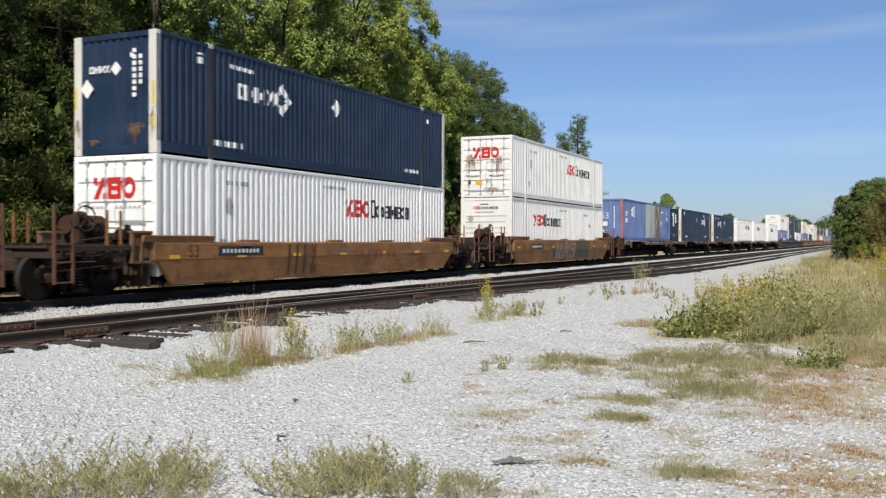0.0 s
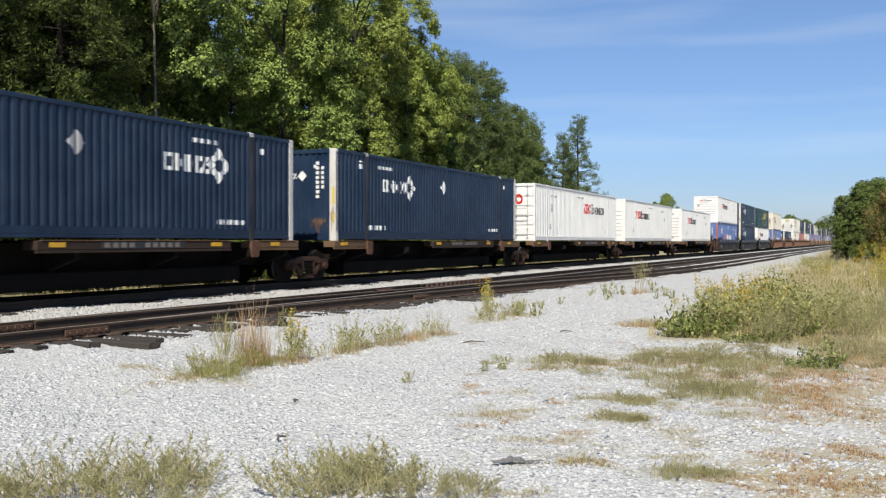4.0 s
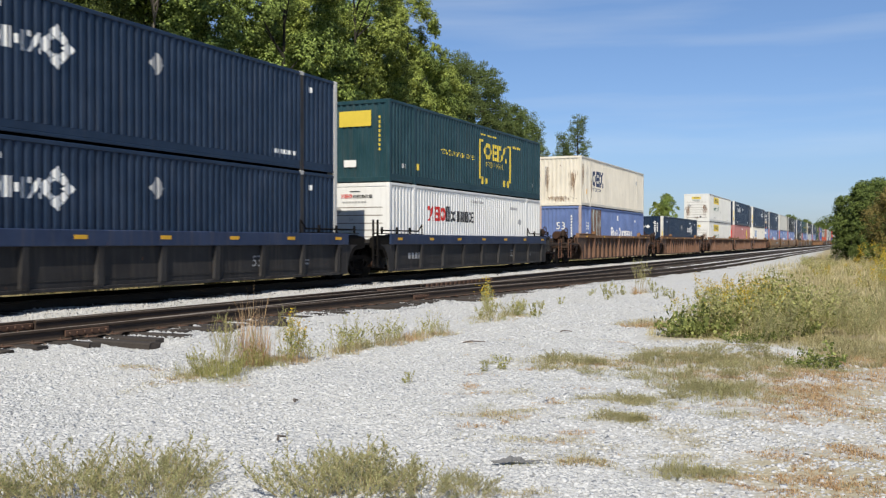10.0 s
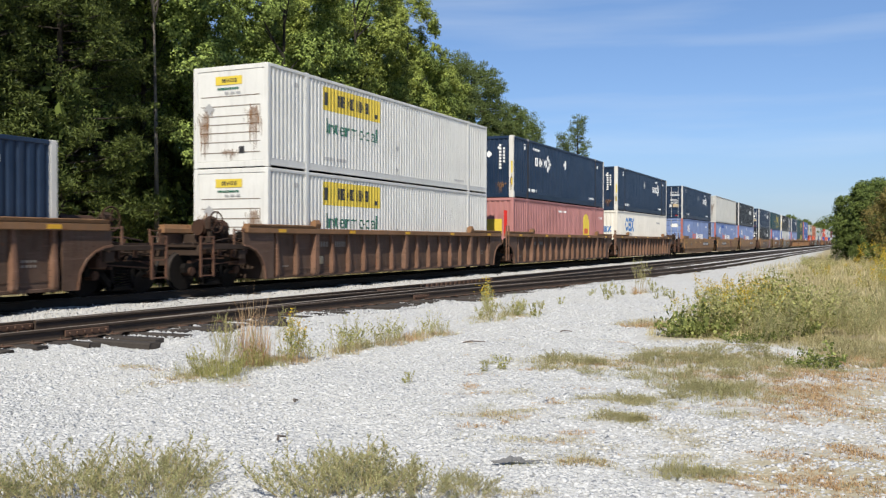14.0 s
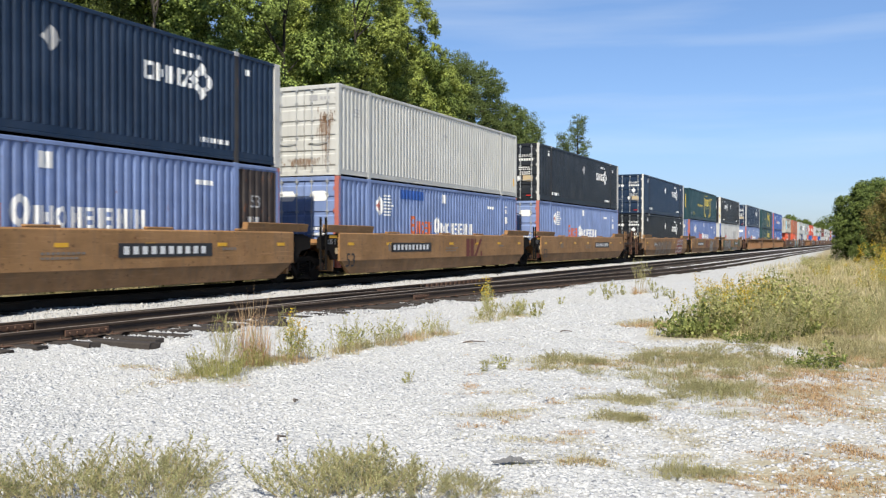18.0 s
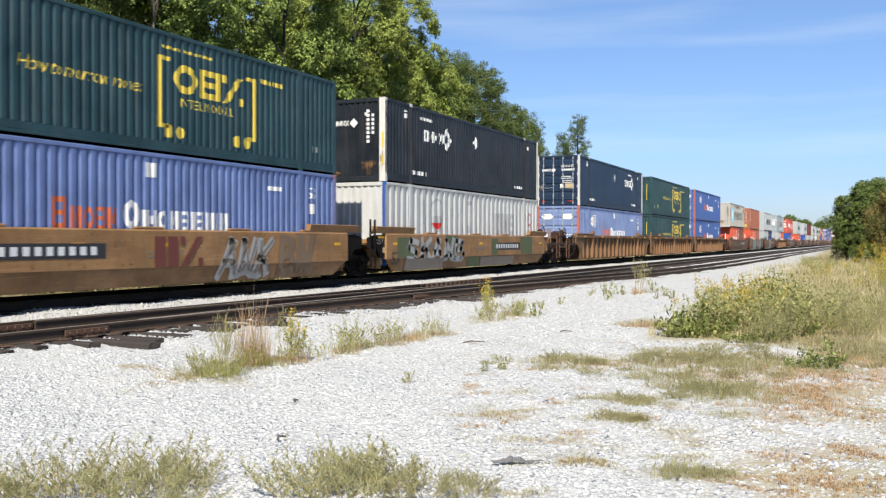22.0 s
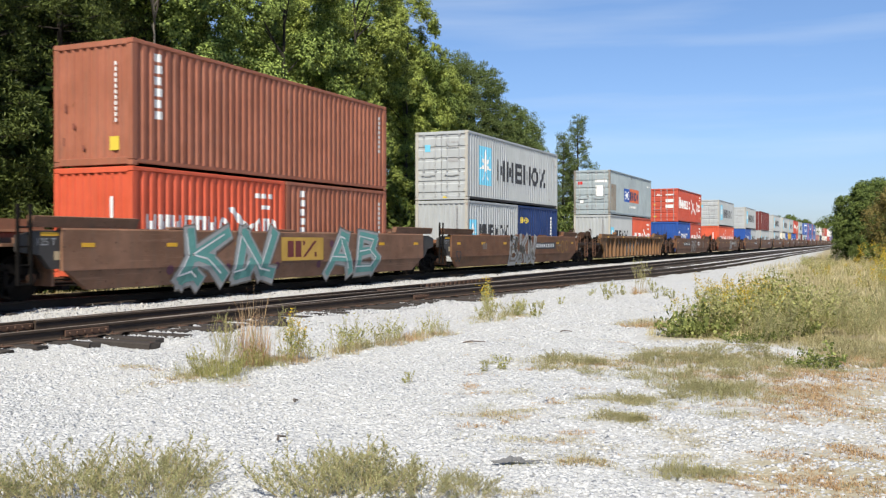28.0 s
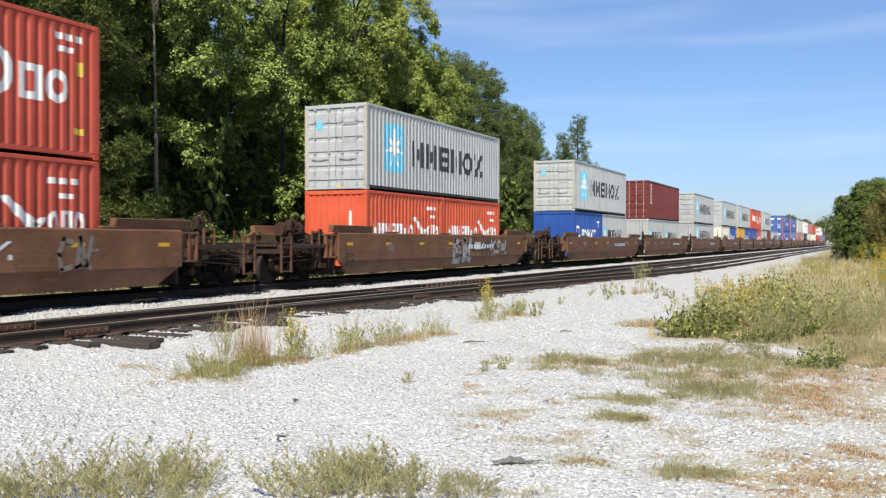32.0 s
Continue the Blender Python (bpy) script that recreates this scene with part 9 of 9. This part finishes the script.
blades("olive_weed_mat", "low olive-green weeds spread over the gravel", mats(MAT_OLIVE), OLIVE, 7, 0.0022, 1.7, YARD)
blades("straw_mat", "low dry straw lying over the gravel", mats(MAT_STRAW), STRAW, 8, 0.0021, 2.7, YARD)
blades("reddish_weed_mat", "low reddish-tan dead weeds over the gravel", mats(MAT_RED), RUSTGRASS, 9, 0.0028, 2.6, YARD)
FIELD = [(16.3, 2.2, 1.7, 1.1, 0.26, 2400), (18.6, 1.3, 2.6, 1.9, 0.36, 6000), (19, 0.6, 4.0, 2.2, 0.36, 6500), (24, 0.5, 5, 3.0, 0.5, 9000), (33, 0.3, 7, 3.6, 0.65, 6000), (46, 0.5, 9, 4.0, 0.7, 6000), (62, 1.0, 10, 4.5, 0.8, 5000), (30, -6, 12, 5, 0.7, 4000), (52, -7, 14, 6, 0.8, 4000), (85, 1.5, 14, 4.5, 0.8, 3000)]
blades("verge_grass", "tall dry grass on the verge", FIELD, STRAW, 4, 0.0036)
blades("verge_green_grass", "tall green grass on the verge", [(x, y, a, c, h * 0.9, n // 5) for x, y, a, c, h, n in FIELD], GREENGRASS, 5, 0.0036)
blades("far_side_grass", "pale grass beyond the train", [(12 + 9 * i, 20.6, 5.5, 1.3, 0.32, 3800) for i in range(9)], STRAW, 6, 0.013)


# ---- gravel stones ----
def stone_material():
    m, nt, b = shader("limestone", 0.85)
    g = nt.nodes.new("ShaderNodeNewGeometry")
    c = ramp(nt, g.outputs["Random Per Island"], [(0.0, (0.35, 0.355, 0.36)), (0.2, (0.43, 0.435, 0.44)), (0.7, (0.505, 0.51, 0.51)), (1.0, (0.57, 0.57, 0.565))])
    tc = nt.nodes.new("ShaderNodeTexCoord")
    n = noise_tex(nt, tc.outputs["Object"], 60, 4)
    c = mixed(nt, 0.25, c, ramp(nt, n, [(0.3, 0.55), (0.7, 1.0)]), "MULTIPLY")
    nt.links.new(c, b.inputs["Base Color"])
    bump(nt, b, n, 0.3, 0.004)
    return m


LIMESTONE = stone_material()


def stones(name, label, x, y, size, seed, mat=LIMESTONE, tilt=0.13):
    """Broken stones: dented eight-cornered lumps, half bedded."""
    r = np.random.RandomState(seed)
    n = len(x)
    cube = np.array([(a, b, c) for a in (-1, 1) for b in (-1, 1) for c in (-1, 1)], float)
    v = cube[None] * r.uniform(0.45, 1.0, (n, 8, 3)) * np.stack([np.ones(n), r.uniform(0.6, 0.95, n), r.uniform(0.3, 0.5, n)], 1)[:, None]
    q = np.concatenate([np.cos(turn := r.uniform(0, math.pi, (n, 1))), r.normal(0, tilt, (n, 2)), np.sin(turn)], 1)
    q /= np.linalg.norm(q, axis=1, keepdims=True)
    w, a, b, c = q.T
    R = np.stack([1 - 2 * (b * b + c * c), 2 * (a * b - c * w), 2 * (a * c + b * w), 2 * (a * b + c * w), 1 - 2 * (a * a + c * c), 2 * (b * c - a * w), 2 * (a * c - b * w), 2 * (b * c + a * w), 1 - 2 * (a * a + b * b)], 1).reshape(n, 3, 3)
    v = np.einsum("nij,nkj->nki", R, v) * size[:, None, None]
    z = ground_z(x, y) + size * r.uniform(-0.5, 0.05, n)
    v = v + np.stack([x, y, z], 1)[:, None]
    faces = np.array([(0, 1, 3, 2), (4, 6, 7, 5), (0, 4, 5, 1), (2, 3, 7, 6), (1, 5, 7, 3)])
    f = (np.arange(n)[:, None, None] * 8 + faces[None]).reshape(-1, 4)
    return tagged(new(name, mesh_np(name, v.reshape(-1, 3), f, mat)), label, "gravel", kind="stuff")


rs = np.random.RandomState(9)


def strewn(n, d0, d1, a0, a1):
    """Places on the yard, thinning with distance from its middle."""
    d = d0 * (d1 / d0) ** rs.uniform(0, 1, n)
    a = np.radians(rs.uniform(a0, a1, n))
    return d * np.cos(a), d * np.sin(a)


gx, gy = strewn(205000, 4.2, 36.0, -4, 56)
rim = [strewn(9000, 4.2, 16.0, -22, -4), strewn(9000, 3.6, 14.0, 56, 96), strewn(9000, 1.2, 4.2, -20, 110)]
gx, gy = np.concatenate([gx] + [q[0] for q in rim]), np.concatenate([gy] + [q[1] for q in rim])
keep = (gy < 11.5) & ((gy > 2.2 - 0.1 * gx) | (rs.uniform(0, 1, len(gx)) < 0.75)) & ~((gx > 14.5) & (gy < 3.0 + 0.03 * gx))
for mx, my, ma, mb, mh, mn in MAT_OLIVE + MAT_STRAW + MAT_RED:
    ex = (gx - mx) * math.cos(YARD) + (gy - my) * math.sin(YARD)
    ey = -(gx - mx) * math.sin(YARD) + (gy - my) * math.cos(YARD)
    keep &= ~(((ex / ma) ** 2 + (ey / mb) ** 2 < 0.9) & (rs.uniform(0, 1, len(gx)) < 0.5))
gx, gy = gx[keep], gy[keep]
stones("gravel", "loose pale limestone gravel", gx, gy, np.clip(rs.lognormal(-4.08, 0.33, len(gx)), 0.008, 0.034) * np.clip(0.72 + 0.035 * np.hypot(gx, gy), 0.8, 1.3), 1)
bx = 7 * (60 / 7) ** rs.uniform(0, 1, 44000)
by = rs.uniform(13.25, 15.66, 44000)
stones("ballast", "pale limestone ballast between the tracks", bx, by, np.clip(rs.lognormal(-3.8, 0.33, len(bx)), 0.012, 0.055), 2, plain("dusty_ballast", (0.43, 0.42, 0.40), 0.9, 0, 0.3, 30), 0.4)
cx = 7 * (50 / 7) ** rs.uniform(0, 1, 22000)
cy = rs.uniform(11.4, 13.15, 22000)
stones("track_ballast", "grey stained ballast between the ties", cx, cy, np.clip(rs.lognormal(-4.0, 0.3, len(cx)), 0.010, 0.04), 3, plain("stained_ballast", (0.19, 0.15, 0.115), 0.9, 0, 0.4, 30), 0.3)
dx = 11.3 * (36 / 11.3) ** rs.uniform(0, 1, 11000)
dy = 11.45 - 1.5 * rs.uniform(0, 1, 11000) ** 1.3 - np.array([side_shift(v) for v in dx])
ok = np.sin(dx * 3.3 + 1.4 * np.sin(dx * 0.9)) + 0.8 * np.sin(dx * 1.37 + dy * 2.0) > rs.normal(0.35, 0.5, len(dx))
dx, dy = dx[ok], dy[ok]
stones("tie_ballast", "pale limestone gravel heaped between the tie ends", dx, dy, np.clip(rs.lognormal(-3.85, 0.33, len(dx)), 0.012, 0.045), 4, LIMESTONE, 0.35).location = (0, 0, 0.02)

# ---- litter on the gravel ----
LITTER = plain("dark_weathered_scrap", (0.13, 0.13, 0.13), 0.8, 0, 0.35)
WOODY = plain("grey_weathered_wood", (0.12, 0.10, 0.085), 0.9, 0, 0.3)


def scrap():
    """A torn strip: ragged at both edges, buckled along the middle, drawn out to a point."""
    r = np.random.RandomState(3)
    n = 22
    v, f = [], []
    for i in range(n + 1):
        k = i / n
        x = (k - 0.5) * 0.34
        w = 0.036 * (1 - abs(2 * k - 0.75)) ** 0.8 if k < 0.87 else 0.006
        w = max(0.003, w) * r.uniform(0.6, 1.35)
        up = 0.008 + 0.014 * math.exp(-((k - 0.42) / 0.16) ** 2) + 0.03 * max(0.0, k - 0.7)
        for j, (q, dz) in enumerate(((-1.0, 0.0), (-0.35, 0.012), (0.3, 0.022), (1.0, 0.004))):
            v.append((x + r.uniform(-0.006, 0.006), q * w + r.uniform(-0.003, 0.003), up + dz * w / 0.03 + r.uniform(-0.003, 0.003)))
    m = len(v)
    v += [(x, y, z - 0.007) for x, y, z in v]
    for i in range(n):
        for j in range(3):
            a = 4 * i + j
            f += [(a, a + 4, a + 5, a + 1), (m + a, m + a + 1, m + a + 5, m + a + 4)]
        for j in (0, 3):
            a = 4 * i + j
            f.append((a, m + a, m + a + 4, a + 4))
    f += [(0, 1, m + 1, m), (1, 2, m + 2, m + 1), (2, 3, m + 3, m + 2)]
    ob = new("rubber_scrap", Build().add(v, f).mesh("rubber_scrap", LITTER))
    ob.matrix_basis = pose(5.95, 2.18, float(ground_z(5.95, 2.18)) + 0.012, 0, 0, -62)
    tagged(ob, "torn dark rubber scrap lying on the gravel", "scrap")


scrap()
for x, y, turn, ln in ((12.5, 5.25, -40, 0.36), (5.95, 4.1, 10, 0.12), (14.9, 4.6, -50, 0.2), (7.35, 4.9, 25, 0.1)):
    b = Build()
    limb(b, [(-ln / 2, 0, 0.02), (-ln * 0.1, 0.02, 0.035), (ln / 2, -0.01, 0.018)], 0.012, 0.008, 6)
    ob = new("stick", b.mesh("stick", WOODY))
    ob.matrix_basis = pose(x, y, float(ground_z(x, y)) + 0.012, 0, 0, turn)
    tagged(ob, "short dry stick lying on the gravel", "stick", "sticks on the gravel")


# ---- motion ----
def motions():
    times = [0, 2, 4, 6, 8, 10, 12, 14, 16, 18, 20, 22, 24, 26, 28, 30, 32]
    for ob, s, z in MOVERS:
        walk(ob, [(t, pose(s - travelled(t), ROAD_Y, z)) for t in times])
    for w, k, off in WHEELS:
        c = (CENTRE[k] if k >= 0 else CENTRE[0] - 23.7) + off
        ts = [i / FPS for i in range(32 * FPS + 1) if 4 < c - travelled(i / FPS) < 60]
        if not ts:
            continue
        first = travelled(ts[0])
        rows = [(t, Matrix.Translation(w.location) @ pose(0, 0, 0, 0, math.degrees(-(travelled(t) - first) / WHEEL_R), 0)) for t in ts]
        if ts[0] > 0:
            rows.insert(0, (0, rows[0][1]))
        if ts[-1] < 32:
            rows.append((32, rows[-1][1]))
        walk(w, rows)


motions()
